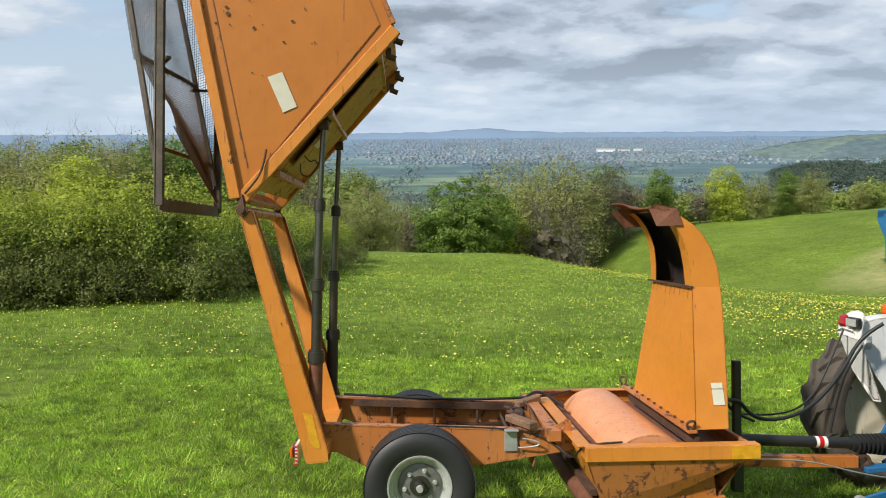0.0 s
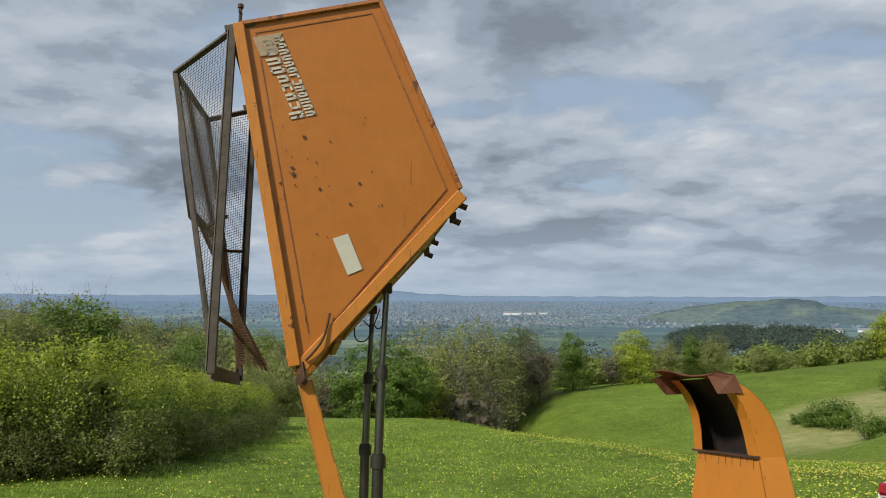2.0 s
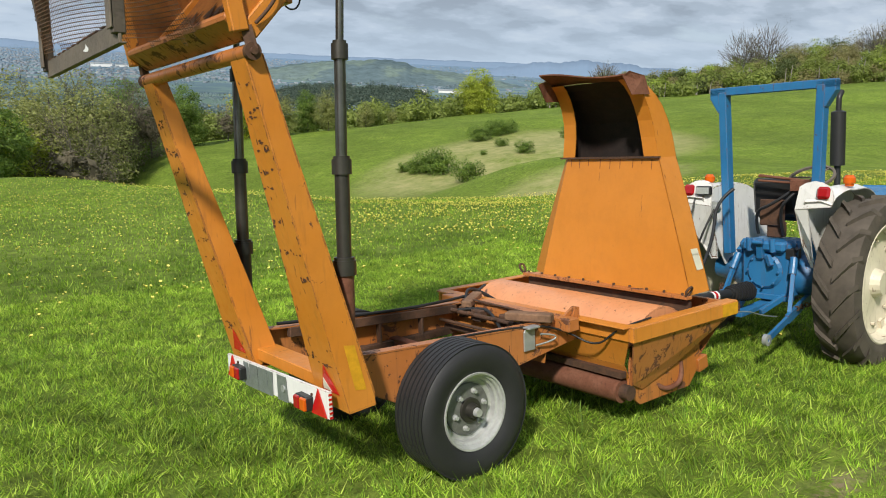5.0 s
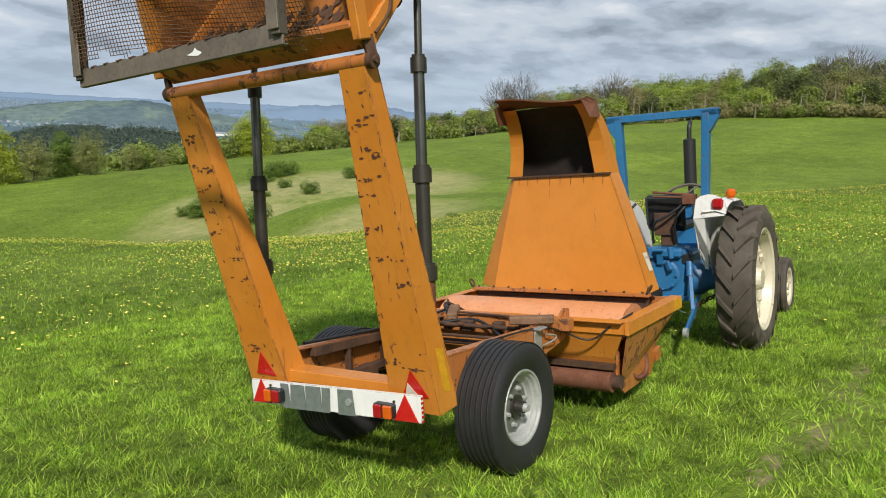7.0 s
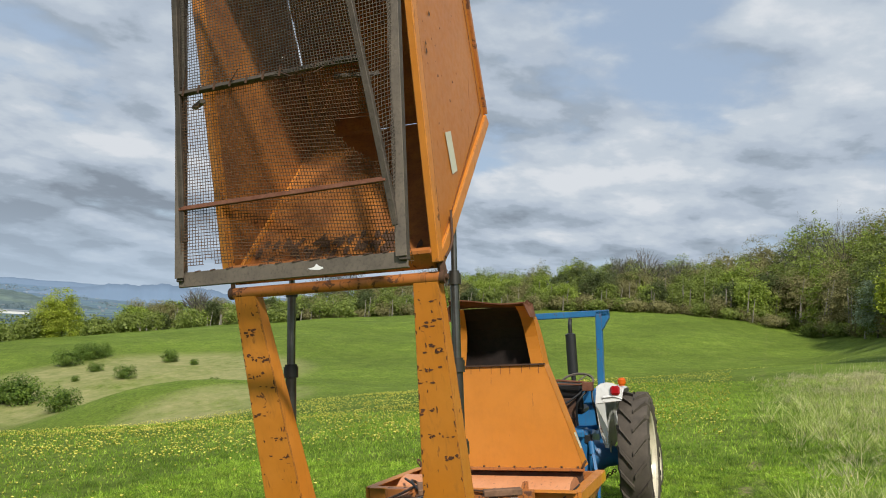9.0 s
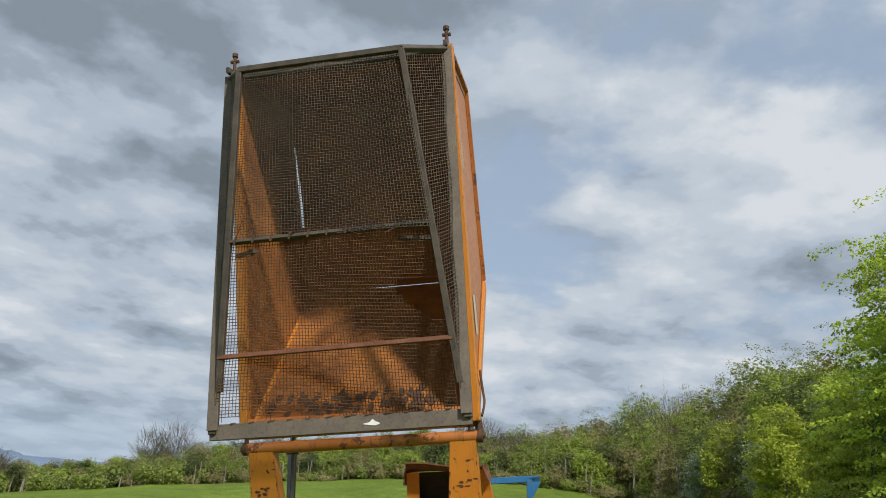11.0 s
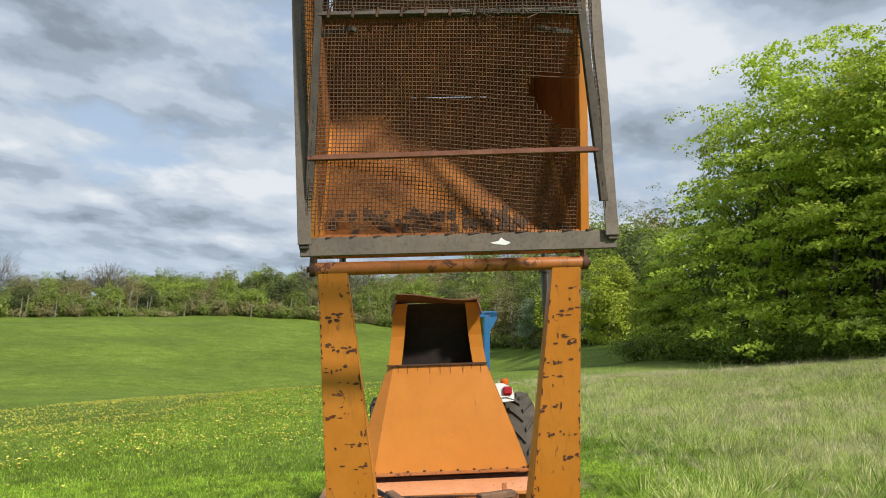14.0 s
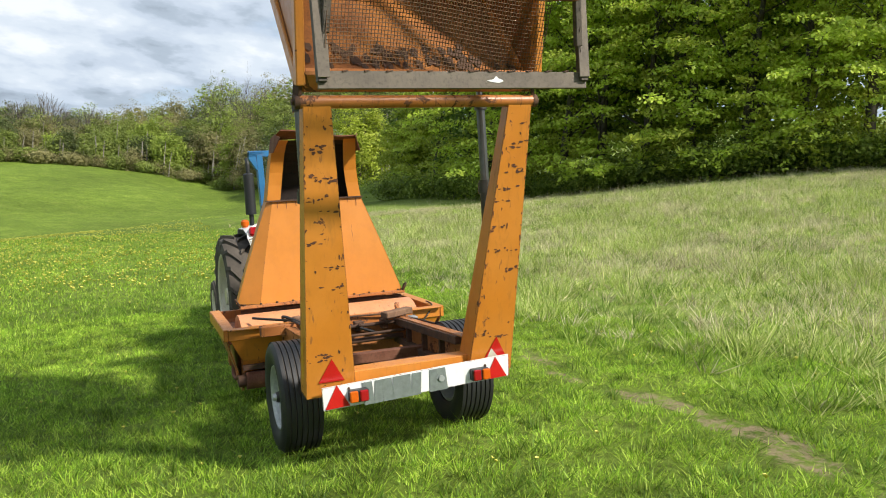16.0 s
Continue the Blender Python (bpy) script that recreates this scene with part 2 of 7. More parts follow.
LEAF_BROWN = leaf_material("bare_twigs", (0.136, 0.120, 0.080), (0.192, 0.168, 0.112), (0.256, 0.224, 0.152), 0.8)
LEAF_PALE = leaf_material("whitebeam_leaves", (0.260, 0.338, 0.208), (0.364, 0.442, 0.286), (0.468, 0.533, 0.390))
WOOD_GREEN = leaf_material("hill_wood_green", (0.19, 0.245, 0.055), (0.25, 0.31, 0.07), (0.32, 0.38, 0.09))
WOOD_BROWN = leaf_material("hill_wood_brown", (0.24, 0.225, 0.095), (0.30, 0.28, 0.12), (0.37, 0.345, 0.16), 0.8)
WOOD_LIGHT = leaf_material("hill_wood_light", (0.25, 0.34, 0.055), (0.33, 0.42, 0.07), (0.42, 0.50, 0.10))
WOOD_DARK = leaf_material("hill_wood_dark", (0.085, 0.115, 0.04), (0.13, 0.165, 0.055), (0.18, 0.215, 0.075))
BARK = rusty("bark", (0.055, 0.045, 0.035), (0.11, 0.095, 0.075), 0.9, 0.0, 5)
PALE_BARK = rusty("pale_bark", (0.20, 0.185, 0.15), (0.33, 0.30, 0.25), 0.9, 0.0, 2)
TWIG = rusty("grey_twig", (0.09, 0.08, 0.065), (0.15, 0.135, 0.11), 0.9, 0.0, 5)


# ---------------------------------------------------------------- mesh helpers
def part(name, bm, mat, parent=None, label="", smooth=False, bevel=0.0):
    """Links a bmesh as one mesh object under a thing or a part."""
    if bevel:
        sharp = [e for e in bm.edges if len(e.link_faces) == 2 and e.calc_face_angle(0) > 0.6]
        if sharp:
            bmesh.ops.bevel(bm, geom=sharp, offset=bevel, segments=1, affect="EDGES", clamp_overlap=True)
    bmesh.ops.recalc_face_normals(bm, faces=bm.faces)
    me = bpy.data.meshes.new(name)
    bm.to_mesh(me)
    bm.free()
    me.materials.append(mat)
    if smooth:
        me.polygons.foreach_set("use_smooth", [True] * len(me.polygons))
        try:
            me.set_sharp_from_angle(angle=radians(38))
        except AttributeError:
            pass
    ob = new(name, me)
    if parent is not None:
        ob.parent = parent
    if label:
        ob["label"] = label
    return ob


def cloud_mesh(name, verts, faces, mat, parent=None):
    """One mesh object from arrays: verts (n, 3), faces (m, 3 or 4)."""
    me = bpy.data.meshes.new(name)
    verts, faces = np.asarray(verts, np.float32), np.asarray(faces, np.int32)
    k = faces.shape[1]
    me.vertices.add(len(verts))
    me.vertices.foreach_set("co", verts.ravel())
    me.loops.add(faces.size)
    me.loops.foreach_set("vertex_index", faces.ravel())
    me.polygons.add(len(faces))
    me.polygons.foreach_set("loop_start", np.arange(0, faces.size, k, dtype=np.int32))
    me.update(calc_edges=True)
    me.materials.append(mat)
    ob = new(name, me)
    if parent is not None:
        ob.parent = parent
    return ob


def box(bm, centre, size, turn=(0, 0, 0)):
    m = pose(*centre, *turn) @ Matrix.Diagonal((*size, 1))
    return bmesh.ops.create_cube(bm, size=1, matrix=m)["verts"]


def beam(bm, a, b, w, h, up=(0, 0, 1)):
    """A bar of section w (across) by h (along up) from a to b."""
    a, b = Vector(a), Vector(b)
    z = (b - a).normalized()
    x = Vector(up).cross(z)
    x = x.normalized() if x.length > 1e-5 else Vector((1, 0, 0))
    y = z.cross(x)
    m = Matrix((x, y, z)).transposed().to_4x4()
    m.translation = (a + b) / 2
    return bmesh.ops.create_cube(bm, size=1, matrix=m @ Matrix.Diagonal((w, h, (b - a).length, 1)))["verts"]


def rod(bm, a, b, r, r2=None, seg=16, caps=True):
    a, b = Vector(a), Vector(b)
    m = (b - a).to_track_quat("Z", "Y").to_matrix().to_4x4()
    m.translation = (a + b) / 2
    return bmesh.ops.create_cone(bm, cap_ends=caps, segments=seg, radius1=r, radius2=r if r2 is None else r2, depth=(b - a).length, matrix=m)["verts"]


def slab(bm, points, thick, way=None):
    """A flat plate: the outline points, and the same again moved by thick along its normal (or along way)."""
    pts = [Vector(p) for p in points]
    n = Vector(way) if way else (pts[1] - pts[0]).cross(pts[2] - pts[0]).normalized()
    front = [bm.verts.new(p) for p in pts]
    back = [bm.verts.new(p + n * thick) for p in pts]
    bm.faces.new(front)
    bm.faces.new(back[::-1])
    for i in range(len(pts)):
        j = (i + 1) % len(pts)
        bm.faces.new((front[j], front[i], back[i], back[j]))


def lathe(bm, profile, centre, axis="y", seg=40):
    """A ring turned from a closed profile of (radius, offset along the axis)."""
    rings = []
    for k in range(seg):
        a = 2 * math.pi * k / seg
        ring = []
        for r, o in profile:
            p = (r * math.cos(a), o, r * math.sin(a)) if axis == "y" else (o, r * math.cos(a), r * math.sin(a))
            ring.append(bm.verts.new(Vector(centre) + Vector(p)))
        rings.append(ring)
    n = len(profile)
    for k in range(seg):
        for i in range(n):
            j = (i + 1) % n
            bm.faces.new((rings[k][i], rings[k][j], rings[(k + 1) % seg][j], rings[(k + 1) % seg][i]))


def hose(name, points, r, mat, parent, label=""):
    """A bent tube through the points."""
    cu = bpy.data.curves.new(name, "CURVE")
    cu.dimensions, cu.bevel_depth, cu.bevel_resolution, cu.resolution_u = "3D", r, 2, 6
    sp = cu.splines.new("NURBS")
    sp.points.add(len(points) - 1)
    for p, q in zip(sp.points, points):
        p.co = (*q, 1)
    sp.use_endpoint_u, sp.order_u = True, 3
    tmp = bpy.data.objects.new(name, cu)
    me = bpy.data.meshes.new_from_object(tmp)
    bpy.data.objects.remove(tmp)
    me.name = name
    me.materials.clear()
    me.materials.append(mat)
    me.polygons.foreach_set("use_smooth", [True] * len(me.polygons))
    ob = new(name, me)
    ob.parent = parent
    if label:
        ob["label"] = label
    return ob


def thing(name, m, label, category, group="", kind=""):
    ob = new(name)
    ob.empty_display_size = 0.3
    ob.matrix_world = m
    return tagged(ob, label, category, group, kind)


# ---------------------------------------------------------------- the ground
SLOPE = math.tan(radians(7.8))


def bend(theta, knots):
    return np.interp(theta, [k for k, _ in knots], [v for _, v in knots])


def near_slope(x, y):
    """The hillside pasture round the machine: falls to +y, and a little to +x."""
    drop = np.where(y < 8, y, 8 + (y - 8) * 0.86)
    drop = np.where(y < -12, -12 + (y + 12) * 1.12, drop)
    steep = np.clip(-y - 4, 0, 60)
    return 0.0024 * steep**2 / (1 + 0.012 * steep) - 0.086 - SLOPE * drop - 0.028 * np.clip(x, -6, 5.2) + 0.02


def ground_z(x, y):
    """Height of the ground. Bearing: degrees from +y towards +x."""
    x, y = np.asarray(x, float), np.asarray(y, float)
    r, th = np.hypot(x, y) + 1e-6, np.degrees(np.arctan2(x, y))
    th = np.where(th < -150, th + 360, th)
    rb = bend(th, [(-60, 60), (0, 55), (8, 50), (15, 38), (21, 29), (32, 22), (45, 20), (60, 20), (75, 26), (88, 40), (100, 55), (115, 80), (200, 80)])
    rc = bend(th, [(-60, 150), (0, 150), (20, 112), (45, 120), (60, 140), (95, 150), (112, 130), (200, 130)])
    ec = bend(th, [(-60, -12), (4, -11.5), (12, -9.0), (18, -7.2), (26, -6.5), (36, -5), (44, -3.9), (60, -1.4), (77, 0.3), (85, 1), (90, 1), (96, 0.6), (104, 2.5), (115, 6.5), (130, 8), (200, 9)])
    dip = bend(th, [(-60, 0), (5, 0.5), (18, 3.0), (60, 4.0), (80, 3.0), (95, 1.5), (108, 0), (200, 0)])
    zc = 2.0 + rc * np.tan(np.radians(ec))
    bx, by = x / r * rb, y / r * rb
    zb = near_slope(bx, by)
    zv = np.minimum(zb, zc) - dip
    even = np.clip((1.5 - dip) / 1.0, 0, 1)
    even = even * even * (3 - 2 * even)
    zv = zv + even * (zb * 0.6 + zc * 0.4 - zv)
    knots_r = [rb * 0.85, rb, rb + 0.42 * (rc - rb), rc, rc + 60, np.full_like(r, 320), np.full_like(r, 700), np.full_like(r, 1500), np.full_like(r, 3000), np.full_like(r, 4850)]
    z300 = bend(th, [(-60, -40), (0, -40), (26, -26), (45, -13), (58, -2), (75, 13), (90, 24), (105, 38), (200, 60)])
    z60 = 0.62 * zc + 0.38 * z300
    z700 = bend(th, [(-60, -50), (35, -50), (50, -36), (62, 0), (78, 22), (200, 60)])
    z1500 = bend(th, [(-60, -60), (45, -58), (60, -30), (75, 30), (200, 60)])
    z3000 = bend(th, [(-60, -50), (50, -50), (65, -40), (80, 30), (200, 60)])
    z4850 = bend(th, [(-60, -22), (65, -22), (80, 20), (200, 60)])
    knots_z = [near_slope(bx * 0.85, by * 0.85), zb, zv, zc, z60, z300, z700, z1500, z3000, z4850]
    # a smooth monotone curve through the knots
    d = [(knots_z[i + 1] - knots_z[i]) / (knots_r[i + 1] - knots_r[i]) for i in range(len(knots_r) - 1)]
    m = [d[0]] + [np.where(d[i - 1] * d[i] > 0, 2 * d[i - 1] * d[i] / (d[i - 1] + d[i] + 1e-12), 0) for i in range(1, len(d))] + [d[-1]]
    z = near_slope(x, y)
    for i in range(len(d)):
        h = knots_r[i + 1] - knots_r[i]
        t = np.clip((r - knots_r[i]) / h, 0, 1)
        seg = (2 * t**3 - 3 * t**2 + 1) * knots_z[i] + (t**3 - 2 * t**2 + t) * h * m[i] + (-2 * t**3 + 3 * t**2) * knots_z[i + 1] + (t**3 - t**2) * h * m[i + 1]
        z = np.where((r >= knots_r[i]) & (r <= knots_r[i + 1] + (1e6 if i == len(d) - 1 else 0)), seg, z)
    blend = np.clip((r / rb - 0.82) / 0.36, 0, 1)
    blend = blend * blend * (3 - 2 * blend)
    z = near_slope(x, y) * (1 - blend) + z * blend
    # a scrubby bank in the combe, and small rolls of the turf
    z = z + 3.2 * np.exp(-(((x - 44) / 14) ** 2 + ((y - 41) / 10) ** 2))
    z = z + 0.9 * np.exp(-(((x - 56) / 20) ** 2 + ((y - 58) / 7) ** 2))
    roll = np.clip((r - 6) / 30, 0, 1) * np.clip(1 - r / 900, 0, 1)
    z = z + roll * (0.16 * np.sin(x * 0.21 + y * 0.13) + 0.12 * np.sin(x * 0.11 - y * 0.27 + 1.0))
    return z


def gz(x, y):
    return float(ground_z(np.array([x]), np.array([y]))[0])


# worn spots along the trodden line: x, y, half length, half width
BARE = [(0.25, -2.24, 0.45, 0.10), (-0.75, -2.26, 0.40, 0.14), (-0.4, -2.2, 0.34, 0.14), (-1.15, -2.1, 0.32, 0.16), (0.55, -2.12, 0.30, 0.08), (1.45, -2.03, 0.30, 0.07), (2.2, -2.2, 0.35, 0.09), (4.2, -2.25, 0.30, 0.07), (6.6, -2.3, 0.40, 0.10), (8.6, -2.45, 0.50, 0.10), (-2.0, -2.05, 0.3, 0.1)]


def ground_material():
    m = Mat("pasture", 0.9, 0, 0.15)
    grass = m.ramp(m.noise(0.5, 6, 0.6), (0.3, (0.115, 0.175, 0.020)), (0.5, (0.148, 0.218, 0.026)), (0.7, (0.19, 0.255, 0.04)))
    fine = m.mix(1.0, m.ramp(m.noise(22, 5, 0.7), (0.3, 0.5), (0.7, 1.2)), m.ramp(m.noise(0.07, 5, 0.6), (0.35, 0.78), (0.65, 1.12)), "MULTIPLY")
    grass = m.mix(1.0, grass, fine, "MULTIPLY")
    grass = m.mix(1.0, grass, m.ramp(m.noise(3.4, 4, 0.7), (0.36, 0.62), (0.5, 1.0), (0.66, 1.22)), "MULTIPLY")
    sep = m.n.new("ShaderNodeSeparateXYZ")
    m.l.new(m.tc.outputs["Object"], sep.inputs[0])

    def calc(op, a, b=0.0, clamp=False):
        k = m.n.new("ShaderNodeMath")
        k.operation, k.use_clamp = op, clamp
        for i, v in enumerate((a, b)):
            if isinstance(v, (int, float)):
                k.inputs[i].default_value = v
            else:
                m.l.new(v, k.inputs[i])
        return k.outputs[0]

    def spot(x, y, rx, ry):
        dx, dy = calc("DIVIDE", calc("SUBTRACT", sep.outputs[0], x), rx), calc("DIVIDE", calc("SUBTRACT", sep.outputs[1], y), ry)
        return calc("SUBTRACT", 1.0, calc("ADD", calc("MULTIPLY", dx, dx), calc("MULTIPLY", dy, dy)), True)

    # dry turf on the bank up the slope and on the scrubby bank
    dry = m.ramp(m.noise(1.6, 6, 0.65), (0.3, (0.19, 0.255, 0.055)), (0.55, (0.28, 0.33, 0.10)), (0.75, (0.42, 0.40, 0.19)))
    up = calc("MULTIPLY", calc("SUBTRACT", calc("MULTIPLY", sep.outputs[1], -1.0), 3.0), 0.25, True)
    ends = calc("SUBTRACT", 1.0, calc("MULTIPLY", calc("SUBTRACT", calc("ADD", sep.outputs[0], sep.outputs[1]), 14.0), 0.05, True), True)
    up = calc("MULTIPLY", calc("MULTIPLY", up, ends), m.ramp(m.noise(0.33, 4), (0.3, 0.25), (0.6, 0.9)))
    scar = calc("MULTIPLY", calc("ADD", spot(60, 57, 22, 19), calc("MULTIPLY", spot(40, 31, 10, 6), 0.6)), 2.4, True)
    tan = m.ramp(m.noise(0.8, 6, 0.7), (0.3, (0.20, 0.22, 0.075)), (0.7, (0.36, 0.33, 0.15)))
    bank = calc("MULTIPLY", scar, m.ramp(m.mix(0.5, m.noise(0.12, 6, 0.7), m.noise(0.9, 6, 0.75)), (0.34, 0.1), (0.54, 0.95)))
    col = m.mix(up, grass, dry)
    col = m.mix(bank, col, tan)
    # bare earth along the trodden line
    line = calc("ADD", calc("MULTIPLY", sep.outputs[0], -0.035), -2.12)
    off = calc("ABSOLUTE", calc("SUBTRACT", sep.outputs[1], line))
    bare = calc("MULTIPLY", calc("SUBTRACT", 1.0, calc("MULTIPLY", off, 3.0), True), m.ramp(m.noise(1.7, 7, 0.8, (0.6, 1.6, 1)), (0.52, 0.0), (0.64, 0.42)))
    for x, y, rx, ry in BARE:
        bare = calc("MAXIMUM", bare, calc("MULTIPLY", calc("MULTIPLY", spot(x, y, rx * 1.1, ry * 1.2), 1.8, True), m.ramp(m.noise(9, 6, 0.75), (0.44, 0.0), (0.58, 0.9))))
    col = m.mix(bare, col, m.mix(m.noise(25, 4), (0.20, 0.15, 0.085), (0.36, 0.28, 0.18)))
    m.colour(col).bump(m.mix(0.5, m.noise(30, 6, 0.75), m.noise(3, 4)), 0.8, 0.05)
    return m.mat


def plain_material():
    """The far vale: a patchwork of fields, woods and hedges, tinted by painted haze."""
    m = Mat("haze_tinted_vale", 1.0, 0, 0.0)
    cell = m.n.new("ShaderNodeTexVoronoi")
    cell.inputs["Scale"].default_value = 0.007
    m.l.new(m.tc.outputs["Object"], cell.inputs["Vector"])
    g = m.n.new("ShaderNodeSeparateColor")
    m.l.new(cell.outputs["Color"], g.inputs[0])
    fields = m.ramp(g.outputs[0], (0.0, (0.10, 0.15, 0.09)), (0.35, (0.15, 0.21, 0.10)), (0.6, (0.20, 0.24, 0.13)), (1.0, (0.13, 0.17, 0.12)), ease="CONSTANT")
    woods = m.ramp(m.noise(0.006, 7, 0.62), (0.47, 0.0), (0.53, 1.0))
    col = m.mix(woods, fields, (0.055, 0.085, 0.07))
    # aerial haze as colour: more blue mixed in with distance from the origin
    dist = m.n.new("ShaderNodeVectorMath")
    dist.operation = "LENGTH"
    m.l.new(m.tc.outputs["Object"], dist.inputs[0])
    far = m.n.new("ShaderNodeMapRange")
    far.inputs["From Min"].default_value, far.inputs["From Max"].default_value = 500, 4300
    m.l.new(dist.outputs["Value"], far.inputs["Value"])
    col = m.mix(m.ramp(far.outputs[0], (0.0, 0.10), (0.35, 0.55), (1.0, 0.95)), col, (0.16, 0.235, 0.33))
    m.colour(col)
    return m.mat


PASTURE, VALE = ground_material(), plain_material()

rings = np.concatenate([np.linspace(0.6, 12, 24), np.geomspace(12.6, 60, 56), np.geomspace(61.5, 400, 70), np.geomspace(420, 4850, 40)])
turns = 300
ang = np.linspace(0, 2 * np.pi, turns, endpoint=False)
gx, gy = np.outer(rings, np.sin(ang)).ravel(), np.outer(rings, np.cos(ang)).ravel()
gv = np.column_stack([gx, gy, ground_z(gx, gy)])
gv = np.vstack([gv, [[0, 0, gz(0, 0)]]])
idx = np.arange(len(rings) * turns).reshape(len(rings), turns)
quads = np.stack([idx[:-1], np.roll(idx[:-1], -1, 1), np.roll(idx[1:], -1, 1), idx[1:]], -1).reshape(-1, 4)
fan = np.stack([idx[0], np.roll(idx[0], -1), np.full(turns, len(gv) - 1), np.full(turns, len(gv) - 1)], -1)
me = bpy.data.meshes.new("ground")
me.from_pydata(gv.tolist(), [], [tuple(q) for q in quads.tolist()] + [tuple(q[:3])[::-1] for q in fan.tolist()])
me.materials.append(PASTURE)
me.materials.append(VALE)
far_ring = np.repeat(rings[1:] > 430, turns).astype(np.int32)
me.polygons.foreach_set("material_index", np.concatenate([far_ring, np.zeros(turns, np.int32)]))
me.polygons.foreach_set("use_smooth", [True] * len(me.polygons))
ground = tagged(new("ground", me), "sloping green hillside pasture falling away to a wide vale", "ground", kind="structure")

# far hills closing the vale, blue distance haze put into their base colours
HILL_FAR = plain("haze_tinted_far_hills", (0.16, 0.235, 0.34), 1.0, 0, 0.15, 0.004, 0.0)
# nearer hill: wood and field tones pulled towards blue for haze
hill = Mat("haze_tinted_wooded_hill", 1.0, 0, 0.0)
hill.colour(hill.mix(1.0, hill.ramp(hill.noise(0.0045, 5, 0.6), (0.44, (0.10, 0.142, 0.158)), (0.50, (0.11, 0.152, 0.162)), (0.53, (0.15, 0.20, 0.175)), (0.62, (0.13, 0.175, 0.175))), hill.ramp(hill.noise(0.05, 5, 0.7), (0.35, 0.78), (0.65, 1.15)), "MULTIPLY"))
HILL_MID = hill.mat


def ridge(name, bearings, r, base, heights, mat, label, rough=0.06):
    """A ridge seen along the horizon: a bank with a front slope, from bearing to bearing."""
    th = np.linspace(bearings[0], bearings[-1], 320)
    top = np.interp(th, bearings, heights)
    top = top + (np.sin(th * 2.1) + np.sin(th * 5.3 + 1) * 0.6 + np.sin(th * 11 + 2) * 0.4) * rough * np.max(np.abs(heights))
    v = []
    for t, h in zip(np.radians(th), top):
        for rr, z in ((r - 260, base), (r - 120, base + (h - base) * 0.6), (r, h), (r + 90, base)):
            v.append((rr * math.sin(t), rr * math.cos(t), z))
    k = np.arange(319)[:, None] * 4 + np.arange(3)[None]
    k = k.ravel()
    ob = cloud_mesh(name, v, np.stack([k, k + 1, k + 5, k + 4], -1), mat)
    ob.data.polygons.foreach_set("use_smooth", [True] * len(ob.data.polygons))
    return tagged(ob, label, "hills", kind="structure")


ridge("backdrop_far_hills", [-40, -24, -12, 2, 6, 8.5, 12, 30, 50, 72], 4650, -40, [14, 10, 2, 8, 30, 12, 0, -4, 8, 24], HILL_FAR, "long line of hills on the horizon, tinted with blue haze")
ridge("backdrop_near_hill", [24, 25.9, 29.2, 31.5, 34.8, 35.8, 36.6, 38.4, 41, 45], 2000, -70, [-58, -36, -16, -9, -3, -8, -22, -24, -36, -56], HILL_MID, "low wooded hill standing out of the vale, tinted with haze", 0.02)
ridge("backdrop_side_hill", [40, 45, 49, 52, 56, 62], 3300, -60, [-48, 6, 26, 18, -8, -40], HILL_FAR, "long hill beyond the vale, tinted with blue haze")


# ---------------------------------------------------------------- the harvester
MACHINE = pose(0, -0.083, -0.074, -7.8, 0, 0)
harvester = thing("forage_harvester", MACHINE, "old orange trailed flail harvester with its collecting bin tipped high", "harvester")


def bm_new():
    return bmesh.new()


